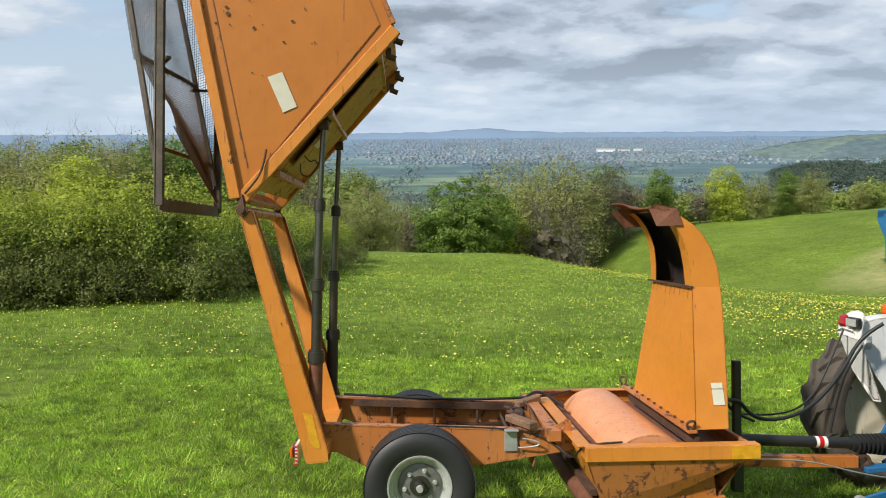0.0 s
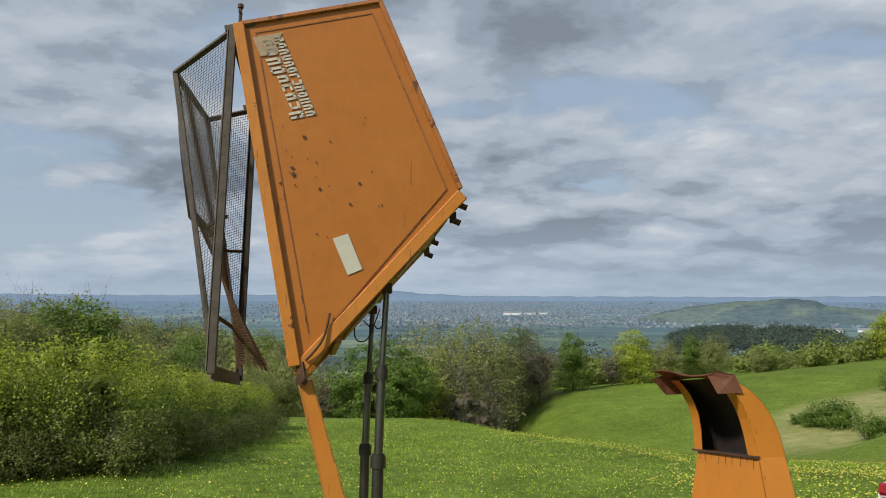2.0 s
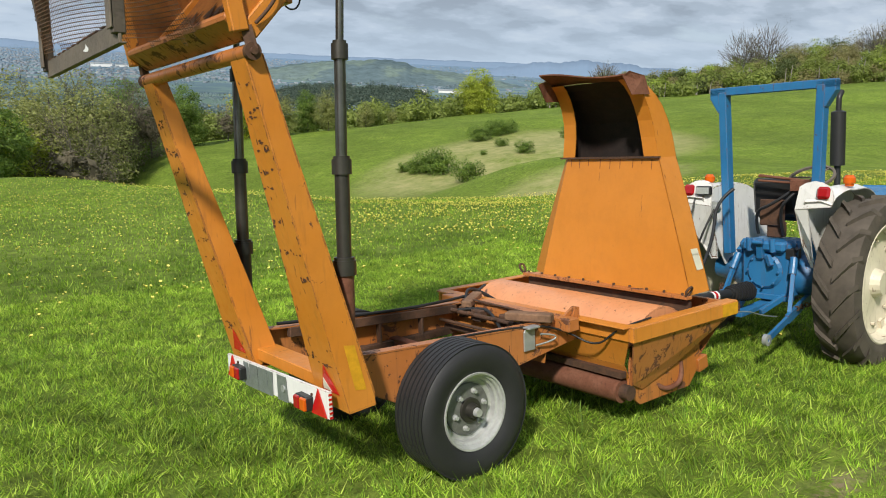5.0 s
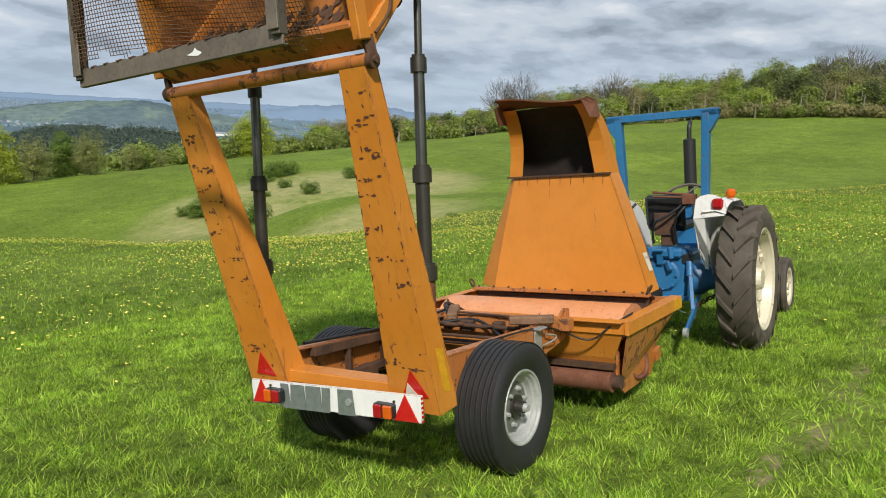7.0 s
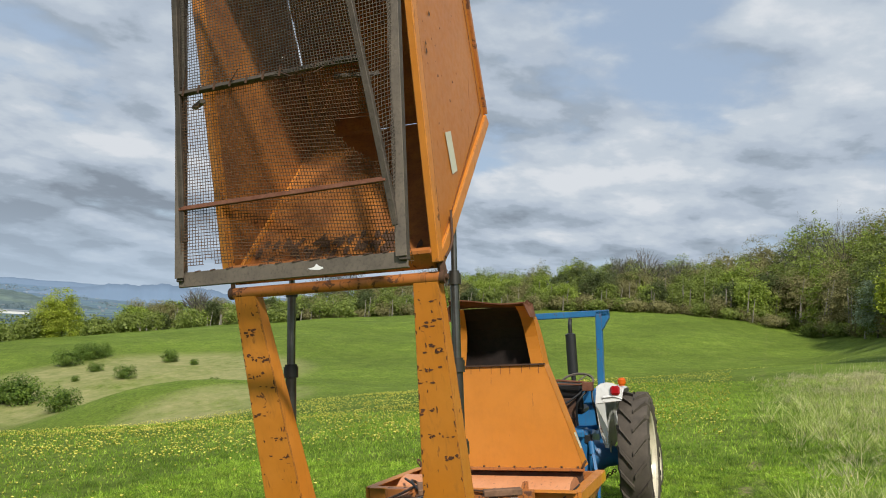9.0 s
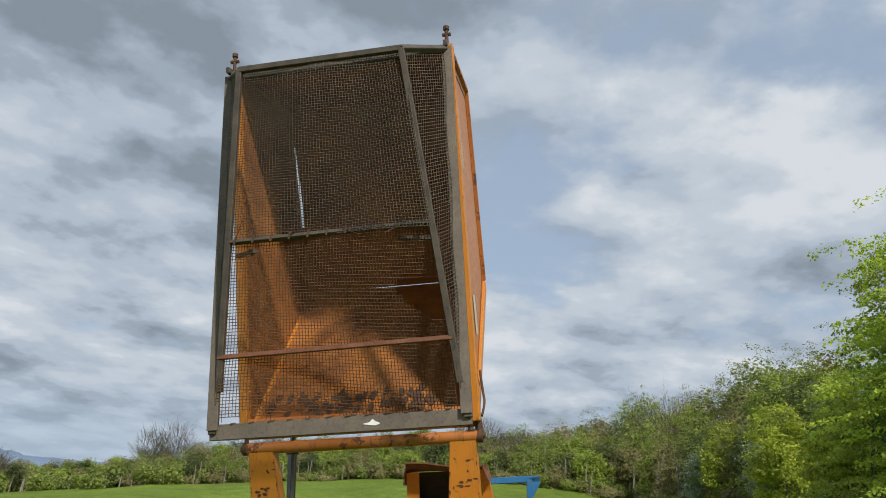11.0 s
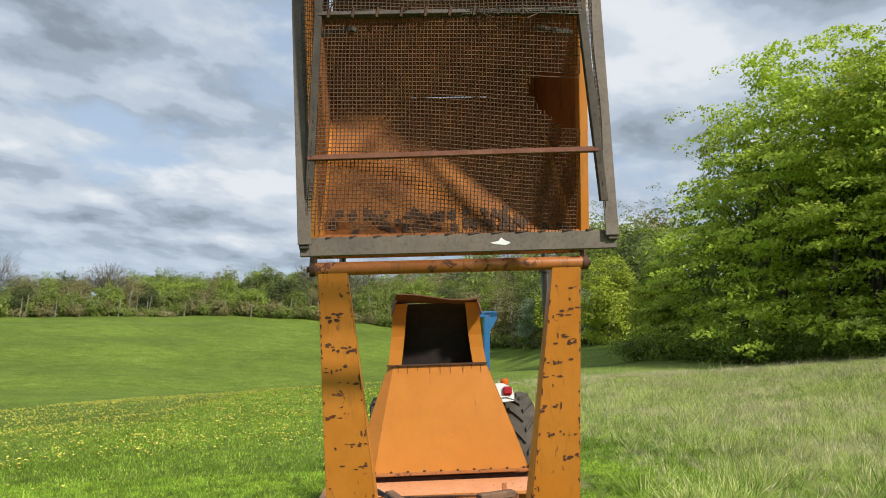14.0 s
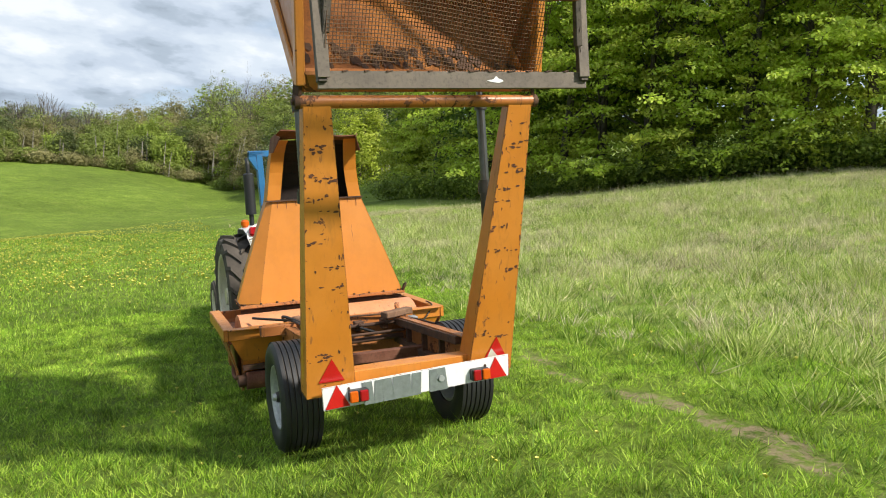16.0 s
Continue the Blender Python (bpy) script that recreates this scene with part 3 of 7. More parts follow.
def wheel(parent, x, y, z, side):
    """Ribbed trailer tyre on a grey steel rim; side: -1 or 1, the outer face."""
    w, bm = 0.128, bm_new()
    big, fat = 1.04, 1.12
    prof = [(0.218, -0.10), (0.25, -0.118), (0.30, -w), (0.345, -0.122), (0.366, -0.105)]
    ribs = np.linspace(-0.098, 0.098, 7)
    for i, o in enumerate(ribs):
        prof += [(0.375, o - 0.011), (0.375, o + 0.011)]
        if i < 6:
            prof += [(0.362, o + 0.013), (0.362, ribs[i + 1] - 0.013)]
    prof += [(0.366, 0.105), (0.345, 0.122), (0.30, w), (0.25, 0.118), (0.218, 0.10)]
    lathe(bm, [(r * big, o * fat) for r, o in prof], (x, y, z), "y", 56)
    tyre = part("tyre", bm, RUBBER, parent, "worn black ribbed implement tyre", True)
    bm = bm_new()
    for i in range(6):
        o = (ribs[i] + ribs[i + 1]) / 2
        lathe(bm, [(r * big, d * fat) for r, d in ((0.360, o - 0.004), (0.3645, o - 0.003), (0.3645, o + 0.003), (0.360, o + 0.004))], (x, y, z), "y", 56)
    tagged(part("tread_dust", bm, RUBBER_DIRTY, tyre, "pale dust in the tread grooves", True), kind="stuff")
    bm, s = bm_new(), side
    lathe(bm, [(0.228, s * 0.108), (0.224, s * 0.120), (0.214, s * 0.118), (0.211, s * 0.104), (0.200, s * 0.098), (0.197, s * 0.078), (0.184, s * 0.072), (0.180, s * 0.040), (0.150, s * 0.030), (0.150, s * 0.020), (0.19, s * 0.0), (0.205, s * -0.1), (0.222, s * -0.1)], (x, y, z), "y", 48)
    part("rim", bm, RIM_GREY, tyre, "stepped silver wheel rim", True)
    bm = bm_new()
    lathe(bm, [(0.152, s * 0.028), (0.150, s * 0.046), (0.142, s * 0.050), (0.085, s * 0.058), (0.052, s * 0.058), (0.052, s * 0.03), (0.14, s * 0.024)], (x, y, z), "y", 40)
    part("wheel_disc", bm, RIM_DISC, tyre, "dull grey wheel disc", True)
    for k in range(6):
        a = k * math.pi / 3 + 0.2
        bm = bm_new()
        rod(bm, (x + 0.108 * math.cos(a), y + 0.05 * s, z + 0.108 * math.sin(a)), (x + 0.108 * math.cos(a), y + 0.062 * s, z + 0.108 * math.sin(a)), 0.017, seg=12)
        rod(bm, (x + 0.108 * math.cos(a), y + 0.06 * s, z + 0.108 * math.sin(a)), (x + 0.108 * math.cos(a), y + 0.082 * s, z + 0.108 * math.sin(a)), 0.012, seg=6)
        part("wheel_nut", bm, RIM_GREY, tyre)
    bm = bm_new()
    rod(bm, (x, y + 0.118 * s, z), (x, y + 0.146 * s, z), 0.027, 0.022, 16)
    part("hub_cap", bm, RIM_GREY, tyre, "bright hub cap", True)
    bm = bm_new()
    rod(bm, (x, y + 0.02 * s, z), (x, y + 0.075 * s, z), 0.074, 0.070, 24)
    rod(bm, (x, y + 0.07 * s, z), (x, y + 0.12 * s, z), 0.045, 0.036, 20)
    part("hub", bm, RAM_BODY, tyre, "dark steel hub", True)


wheel(harvester, 0.83, -0.635, 0.372, -1)
wheel(harvester, 0.83, 0.64, 0.372, 1)

# chassis
bm = bm_new()
rod(bm, (0.83, -0.62, 0.372), (0.83, 0.62, 0.372), 0.04)
box(bm, (0.83, -0.46, 0.44), (0.10, 0.12, 0.16))
box(bm, (0.83, 0.46, 0.44), (0.10, 0.12, 0.16))
part("axle", bm, RUST, harvester, "rusty axle tube")
for s in (-1, 1):
    bm = bm_new()
    outline = [(0.14, 0.575), (0.24, 0.57), (0.46, 0.455), (1.30, 0.445), (1.88, 0.525), (1.96, 0.53), (1.96, 0.672), (0.14, 0.772)]
    slab(bm, [(x, s * 0.488, z) for x, z in outline], 0.012, (0, s, 0))
    beam(bm, (0.14, s * 0.465, 0.770), (1.96, s * 0.465, 0.672), 0.075, 0.012)
    beam(bm, (0.46, s * 0.465, 0.458), (1.30, s * 0.465, 0.450), 0.07, 0.012)
    rail = part("side_rail", bm, ORANGE_WORN, harvester, "worn orange chassis rail", bevel=0.002)
    bm = bm_new()
    beam(bm, (0.30, s * 0.432, 0.728), (1.66, s * 0.432, 0.655), 0.05, 0.06)
    beam(bm, (0.40, s * 0.432, 0.50), (1.66, s * 0.432, 0.50), 0.05, 0.05)
    for x in (0.62, 0.98, 1.34):
        box(bm, (x, s * 0.432, 0.60), (0.02, 0.045, 0.16))
    part("inner_rail", bm, RUST, harvester, "rusty inner chassis rail", bevel=0.003)
bm = bm_new()
beam(bm, (0.135, -0.68, 0.640), (0.135, 0.68, 0.640), 0.14, 0.075)
part("rear_crossmember", bm, ORANGE, harvester, "orange rear crossmember", bevel=0.006)
bm = bm_new()
beam(bm, (1.80, -0.62, 0.672), (1.80, 0.70, 0.668), 0.10, 0.085)
part("front_crossmember", bm, ORANGE_WORN, harvester, "stained orange crossmember", bevel=0.006)
bm = bm_new()
beam(bm, (1.52, -0.28, 0.735), (1.66, -0.56, 0.735), 0.085, 0.055)
part("timber_packer", bm, TIMBER, harvester, "weathered packing block", bevel=0.008)
bm = bm_new()
beam(bm, (1.66, 0.30, 0.70), (1.86, 0.40, 0.735), 0.08, 0.05)
part("timber_packer", bm, TIMBER, harvester, "weathered packing block", bevel=0.008)
for x, z, tall in ((1.12, 0.50, 0.08), (0.52, 0.52, 0.07)):
    bm = bm_new()
    beam(bm, (x, -0.47, z), (x, 0.47, z), 0.07, tall)
    part("lower_crossmember", bm, RUST_RED, harvester, "rust-brown lower crossmember", bevel=0.005)
bm = bm_new()
slab(bm, [(1.66, -0.48, 0.42), (1.66, 0.48, 0.42), (1.70, 0.48, 0.62), (1.70, -0.48, 0.62)], 0.008)
part("front_plate", bm, INSIDE, harvester, "dull orange plate behind the chassis opening")

for z, x, r in ((0.66, 1.60, 0.016), (0.60, 1.52, 0.012), (0.54, 1.58, 0.022)):
    bm = bm_new()
    rod(bm, (x, -0.46, z), (x + 0.02, 0.46, z - 0.01), r, seg=10)
    part("pipe", bm, RUST, harvester, "rusty pipe across the chassis", True)
for k, y in enumerate((-0.32, -0.10, 0.16, 0.34)):
    bm = bm_new()
    box(bm, (1.66 + 0.02 * (k % 2), y, 0.645), (0.07, 0.06 + 0.02 * (k % 3), 0.08))
    rod(bm, (1.61, y, 0.66), (1.56, y + 0.02, 0.675), 0.016, seg=8)
    part("valve_block", bm, RUST, harvester, "oily valve block", bevel=0.006)

# tall folded posts that carry the bin hinge
for s in (-1, 1):
    bm = bm_new()
    o, fi, ti = s * 0.70, s * 0.385, s * 0.547
    rb, rt = Vector((0.055, 0, 0.548)), Vector((-0.372, 0, 2.30))
    fb, ft = Vector((0.197, 0, 0.62)), Vector((-0.292, 0, 2.30))

    def at(v, y):
        return Vector((v.x, y, v.z))

    slab(bm, [at(rb, o), at(rb, fi), at(rt, ti), at(rt, o)], 0.008, (-0.98, 0, -0.2))
    slab(bm, [at(rb, o), at(rt, o), at(ft, o), at(fb, o), at(Vector((0.203, 0, 0.560)), o)], 0.008, (0, -s, 0))
    slab(bm, [at(rb, fi), at(rt, ti), at(ft, ti), at(Vector((0.19, 0, 0.66)), fi)], 0.008, (0, s, 0))
    slab(bm, [at(fb, o), at(ft, o), at(ft, o - s * 0.04), at(fb, o - s * 0.05)], 0.008, (0.9, 0, 0.2))
    slab(bm, [at(rb, o), at(rb, fi), at(Vector((0.20, 0, 0.562)), fi), at(Vector((0.203, 0, 0.560)), o)], 0.008, (0, 0, 1))
    bmesh.ops.remove_doubles(bm, verts=bm.verts, dist=0.0005)
    post = part("post", bm, ORANGE, harvester, "tall tapered orange post with scraped paint", bevel=0.0015)
    # scraped bands on the rear face
    rng = random.Random(5 + s)
    bm = bm_new()
    marks = []
    for f in (0.93, 0.86, 0.845, 0.77, 0.76, 0.70, 0.655, 0.56, 0.47, 0.40, 0.16, 0.14):
        run = rng.uniform(0.2, 0.8)
        for k in range(rng.randint(3, 8)):
            marks.append((f + rng.gauss(0, 0.006), run + rng.gauss(0, 0.16), rng.uniform(0.006, 0.022), rng.uniform(0.003, 0.011)))
    for k in range(36):
        marks.append((rng.uniform(0.05, 0.98), rng.choice((0.03, 0.97, rng.random())), rng.uniform(0.003, 0.008), rng.uniform(0.004, 0.022)))
    for f, u, wide, tall in marks:
        p = rb.lerp(rt, f)
        inner = fi + (ti - fi) * f
        y = o + (inner - o) * min(max(u, 0.02), 0.98)
        c = p + Vector((-0.0096, 0, -0.0014))
        ring = []
        for i in range(7):
            a = 2 * math.pi * i / 7
            q = rng.uniform(0.4, 1.25)
            yy = min(max(y + wide * q * math.cos(a), min(o, inner) + 0.002), max(o, inner) - 0.002)
            dz = tall * q * math.sin(a)
            ring.append(bm.verts.new((c.x - 0.21 * dz, yy, c.z + dz)))
        bm.faces.new(ring)
    tagged(part("scraped_paint", bm, SCRAPE, post, "bare rusty scrapes in the paint"), kind="stuff")
    bm = bm_new()
    slab(bm, [(0.085, o + s * 0.0015, 0.665), (0.150, o + s * 0.0015, 0.655), (0.095, o + s * 0.0015, 0.895), (0.032, o + s * 0.0015, 0.905)], 0.0006, (0, s, 0))
    part("marker", bm, YELLOW, post, "yellow side marker strip")
    bm = bm_new()
    my = 0.545 if s > 0 else -0.572
    slab(bm, [(0.019, my - 0.082, 0.644), (0.019, my + 0.082, 0.644), (-0.0175, my, 0.792)], 0.003, (-0.98, 0, -0.2))
    part("triangle_reflector", bm, RED_REFLEX, post, "red triangular reflector")
bm = bm_new()
slab(bm, [(0.013, -0.592, 0.652), (0.013, -0.512, 0.652), (-0.0025, -0.537, 0.717)], 0.002, (-0.98, 0, -0.2))
part("bleached_corner", bm, LABEL, harvester, "bleached corner of a reflector")

bm = bm_new()
rod(bm, (-0.350, -0.715, 2.302), (-0.350, 0.715, 2.302), 0.036, seg=20)
tube = part("hinge_tube", bm, ORANGE_WORN, harvester, "scuffed orange hinge tube", True)
for y in (-0.728, 0.728):
    bm = bm_new()
    rod(bm, (-0.350, y - 0.014, 2.302), (-0.350, y + 0.014, 2.302), 0.039, seg=18)
    rod(bm, (-0.350, y - 0.03, 2.302), (-0.350, y + 0.03, 2.302), 0.017, seg=10)
    beam(bm, (-0.345, y, 2.30), (-0.365, y * 0.985, 2.41), 0.022, 0.05)
    part("hinge_knuckle", bm, RUST, tube, "greasy rusted hinge knuckle", True)


# the tipped bin: outline of its side in x and z
BIN = [(-0.385, 2.385), (-0.80, 4.70), (0.155, 4.94), (0.70, 3.575), (-0.27, 2.455)]


def plate_between(a, b, y0, y1, thick, inward=1):
    bm = bm_new()
    slab(bm, [(a[0], y0, a[1]), (b[0], y0, b[1]), (b[0], y1, b[1]), (a[0], y1, a[1])], thick * inward)
    return bm


A, B, C, D, E_ = BIN
for s in (-1, 1):
    bm = bm_new()
    slab(bm, [(x, s * 0.705, z) for x, z in BIN], 0.006, (0, -s, 0))
    side = part("bin_side", bm, ORANGE_BIN, harvester, "flat orange steel side of the bin")
    bm = bm_new()
    slab(bm, [(x * 0.995, s * 0.697, z) for x, z in BIN], 0.003, (0, -s, 0))
    part("side_lining", bm, INSIDE, side, "rust-stained inner face")
    # flanges round the side
    bm = bm_new()
    beam(bm, (A[0] - 0.01, s * 0.715, A[1]), (B[0] - 0.01, s * 0.715, B[1]), 0.05, 0.075, (1, 0, 0.2))
    part("rear_flange", bm, ORANGE, side, "orange rear flange of the bin", bevel=0.006)
    bm = bm_new()
    beam(bm, (B[0], s * 0.712, B[1]), (C[0], s * 0.712, C[1]), 0.032, 0.03)
    beam(bm, (C[0], s * 0.712, C[1]), (D[0], s * 0.712, D[1]), 0.032, 0.034)
    part("edge_angle", bm, ORANGE_WORN, side, "rusty-edged angle iron", bevel=0.004)
    bm = bm_new()
    beam(bm, (A[0] + 0.03, s * 0.700, A[1] - 0.0), (D[0] + 0.015, s * 0.700, D[1] - 0.035), 0.05, 0.085)
    part("bottom_rail", bm, ORANGE, side, "orange bottom rail of the bin", bevel=0.006)
    for k in (0.0, 1.0):
        bm = bm_new()
        c = Vector((D[0] + 0.01 - 0.05 * k, s * 0.62, D[1] - 0.09 - 0.11 * k))
        rod(bm, c, c + Vector((0.05, 0, -0.02)), 0.022, seg=10)
        box(bm, c + Vector((0.0, 0, 0.02)), (0.04, 0.05, 0.07))
        part("latch_knob", bm, RUST, side, "black rusted latch knob")
    # fine raised seams parallel to the edges
    bm = bm_new()
    inset = [(-0.315, 2.60), (-0.695, 4.645), (0.10, 4.845), (0.605, 3.57), (-0.245, 2.56)]
    for i in range(4):
        p, q = inset[i], inset[(i + 1) % 5]
        beam(bm, (p[0], s * 0.7075, p[1]), (q[0], s * 0.7075, q[1]), 0.005, 0.009)
    p, q = inset[3], inset[4]
    beam(bm, (p[0], s * 0.7075, p[1]), (q[0], s * 0.7075, q[1]), 0.005, 0.009)
    part("seam", bm, ORANGE_WORN, side, "weld seam with rust")
bm = plate_between((E_[0], E_[1]), (D[0], D[1] - 0.005), -0.70, 0.70, 0.006, -1)
bottom = part("bin_bottom", bm, ORANGE_WORN, harvester, "orange underside of the bin")
bm = plate_between((E_[0] - 0.006, E_[1] + 0.008), (D[0] - 0.02, D[1] + 0.002), -0.692, 0.692, 0.003, 1)
part("bottom_lining", bm, INSIDE, bottom, "rust-stained inner face")
# the front panel, with open seams in its corners
D1, span = (D[0] - 0.006, D[1] + 0.014), (C[0] - D[0] + 0.006, C[1] - D[1] - 0.014)
at = [(D1[0] + span[0] * f, D1[1] + span[1] * f) for f in (0, 0.36, 0.62, 0.80, 1.0)]
bm = bm_new()
for (p, q), edge_y, near_y in zip(zip(at, at[1:]), (0.70, 0.672, 0.682, 0.70), (-0.70, -0.70, -0.683, -0.678)):
    slab(bm, [(p[0], near_y, p[1]), (q[0], near_y, q[1]), (q[0], edge_y, q[1]), (p[0], edge_y, p[1])], -0.006)
front = part("bin_front", bm, ORANGE_BIN, harvester, "orange front of the bin")
bm = plate_between((D[0] - 0.015, D[1] + 0.018), (C[0] - 0.010, C[1] - 0.005), -0.678, 0.670, 0.003, 1)
part("front_lining", bm, INSIDE, front, "rust-stained inner face")
bm = plate_between(C, B, -0.70, 0.70, 0.006, -1)
roof = part("bin_roof", bm, ORANGE_BIN, harvester, "orange top of the bin")
bm = plate_between((C[0], C[1] - 0.012), (B[0], B[1] - 0.012), -0.692, 0.692, 0.003, 1)
part("roof_lining", bm, INSIDE, roof, "rust-stained inner face")
for y0, y1 in ((-0.69, -0.36), (0.16, 0.69)):
    bm = bm_new()
    beam(bm, (D[0] - 0.016, y0, D[1] + 0.006), (D[0] - 0.016, y1, D[1] + 0.006), 0.03, 0.03)
    part("seam_strip", bm, INSIDE, front, "rusty seam strip")
bm = bm_new()
beam(bm, (A[0] + 0.0, -0.70, A[1] + 0.03), (A[0] + 0.0, 0.70, A[1] + 0.03), 0.15, 0.05, (0.62, 0, 0.78))
part("bin_sill", bm, ORANGE_WORN, harvester, "scuffed orange sill of the bin", bevel=0.012)
# scraped rust along the sill's inner slope
bm, rng = bm_new(), random.Random(3)
for k in range(60):
    y, f = rng.uniform(-0.66, 0.66), rng.uniform(0.03, 0.16)
    x, z = E_[0] + (D[0] - E_[0]) * f - 0.016, E_[1] + (D[1] - E_[1]) * f + 0.016
    ring = []
    for i in range(7):
        a, q = 2 * math.pi * i / 7, rng.uniform(0.4, 1.2)
        u, v = 0.05 * q * math.cos(a), 0.026 * q * math.sin(a)
        ring.append(bm.verts.new((x + 0.66 * u, y + v, z + 0.75 * u)))
    bm.faces.new(ring)
tagged(part("scraped_lining", bm, RUST, bottom, "bare dark scrapes inside the bin"), kind="stuff")
# underside: far ribs, cross ribs and a pale panel
for x in (0.12, 0.50, 0.86):
    bm = bm_new()
    p = Vector((E_[0] + (D[0] - E_[0]) * x, 0, E_[1] + (D[1] - E_[1]) * x))
    beam(bm, p + Vector((0.03, -0.66, -0.03)), p + Vector((0.03, 0.66, -0.03)), 0.045, 0.05)
    part("cross_rib", bm, ORANGE_WORN, bottom, "rusty cross rib", bevel=0.004)
bm = bm_new()
p, q = Vector((-0.05, 0, 2.64)), Vector((0.60, 0, 3.385))
slab(bm, [p + Vector((0, -0.42, 0)), q + Vector((0, -0.42, 0)), q + Vector((0, 0.42, 0)), p + Vector((0, 0.42, 0))], 0.01, (0.75, 0, -0.66))
part("underside_panel", bm, painted("ochre_paint", (0.36, 0.13, 0.03), (0.40, 0.17, 0.05), 0.10), bottom, "ochre panel under the bin")
bm = bm_new()
slab(bm, [(0.10, -0.36, 2.79), (0.17, -0.36, 2.87), (0.17, -0.16, 2.87), (0.10, -0.16, 2.79)], 0.004, (0.75, 0, -0.66))
part("sticker", bm, LABEL, bottom, "pale worn sticker")
hose("cable_loop", [(0.05, -0.5, 2.70), (0.09, -0.52, 2.64), (0.12, -0.5, 2.68), (0.15, -0.5, 2.62), (0.20, -0.5, 2.68)], 0.0045, BLACK_HOSE, bottom, "loose black cable loop")
hose("cable_loop", [(0.0, -0.35, 2.66), (-0.01, -0.38, 2.57), (0.08, -0.36, 2.56), (0.13, -0.33, 2.66), (0.18, -0.3, 2.80)], 0.0045, BLACK_HOSE, bottom, "loose black cable loop")
hose("wire_hook", [(-0.33, -0.74, 2.42), (-0.25, -0.76, 2.50), (-0.20, -0.74, 2.60), (-0.18, -0.73, 2.72)], 0.008, RUST, bottom, "bent rusty wire")

# white tape patch and worn lettering on the side that faces up the slope
side_r = [o for o in harvester.children if o.name.startswith("bin_side")][0]
bm = bm_new()
slab(bm, [(-0.165, -0.712, 3.215), (-0.065, -0.712, 3.25), (0.03, -0.712, 3.013), (-0.065, -0.712, 2.972)], 0.002, (0, 1, 0))
part("tape_patch", bm, LABEL, side_r, "white tape patch")
logo_o, logo_u, logo_v = Vector((-0.455, -0.7125, 4.019)), Vector((-0.239, 0, 0.568)), Vector((0.183, 0, 0.047))
bm, rng = bm_new(), random.Random(9)
for row, (v0, v1, count, fill) in enumerate(((0.06, 0.56, 9, 0.72), (0.62, 0.97, 13, 0.74))):
    for k in range(count):
        u0, u1 = k / count + 0.012, (k + fill) / count + 0.012
        a, b = v0, v1
        if row == 0 and k in (1, 2, 3, 4, 7, 8):
            a = v0 + 0.14
        for p0, p1, q0, q1 in ((u0, u0 + (u1 - u0) * 0.34, a, b), (u0 + (u1 - u0) * 0.62, u1, a, b), (u0, u1, b - 0.09, b), (u0, u1, a, a + 0.08 * (k % 2))):
            if q1 - q0 < 0.02 or rng.random() < 0.08:
                continue
            c = [logo_o + logo_u * p + logo_v * q for p, q in ((p0, q0), (p1, q0), (p1, q1), (p0, q1))]
            slab(bm, c, 0.001, (0, 1, 0))
tagged(part("lettering", bm, LETTER, side_r, "two lines of worn cream lettering bars"), kind="stuff")
bm = bm_new()
c = [logo_o + logo_u * p + logo_v * q for p, q in ((0.80, -0.06), (1.04, -0.06), (1.04, 1.0), (0.80, 0.55))]
slab(bm, c, 0.0006, (0, 1, 0))
part("scuffed_backing", bm, plain("scuffed_backing_paint", (0.42, 0.30, 0.19), 0.7, 0, 0.5, 30), side_r, "scuffed pale backing")
# rust pits
bm, rng = bm_new(), random.Random(11)
for k in range(30):
    x, z = rng.uniform(-0.58, 0.2), rng.uniform(3.2, 4.1)
    if k < 12:
        x, z = rng.uniform(-0.6, -0.25), rng.uniform(3.55, 3.95)
    r = rng.choice((0.005, 0.007, 0.012, 0.016 if k < 12 else 0.006))
    ring = [bm.verts.new((x + r * rng.uniform(0.6, 1.2) * math.cos(a), -0.7125, z + r * rng.uniform(0.6, 1.2) * math.sin(a))) for a in np.linspace(0, 2 * math.pi, 8)[:-1]]
    bm.faces.new(ring)
tagged(part("rust_pits", bm, RUST, side_r, "small rust pits"), kind="stuff")

# two telescopic rams
for s in (-1, 1):
    y, joints = s * 0.61, [(0.095, 0.60), (0.119, 1.283), (0.136, 1.786), (0.162, 2.343), (0.20, 2.90)]
    mats = (RUST_RED, RAM_BODY, CHROME, CHROME) if s < 0 else (BLACK, RAM_BODY, CHROME, CHROME)
    base = None
    for k, r in enumerate((0.047, 0.037, 0.029, 0.020)):
        (x0, z0), (x1, z1) = joints[k], joints[k + 1]
        bm = bm_new()
        rod(bm, (x0, y, z0), (x1, y, z1), r, seg=20)
        stage = part("ram_stage", bm, mats[k], harvester, "oily telescopic ram stage", True)
        if k < 3:
            bm = bm_new()
            d = (Vector((x1, y, z1)) - Vector((x0, y, z0))).normalized()
            p = Vector((x1, y, z1))
            rod(bm, p - d * 0.045, p + d * 0.03, r + 0.013, seg=20)
            rod(bm, p + d * 0.03, p + d * 0.045, r + 0.005, seg=20)
            part("ram_collar", bm, RAM_BODY if s < 0 else BLACK, stage, "dark gland collar", True)
    bm = bm_new()
    box(bm, (0.20, y, 2.90), (0.07, 0.05, 0.07))
    part("ram_mount", bm, RUST, harvester, "rusty ram mount", bevel=0.006)
    bm = bm_new()
    box(bm, (0.095, y, 0.60), (0.09, 0.10, 0.09))
    part("ram_mount", bm, RUST, harvester, "rusty ram mount", bevel=0.006)


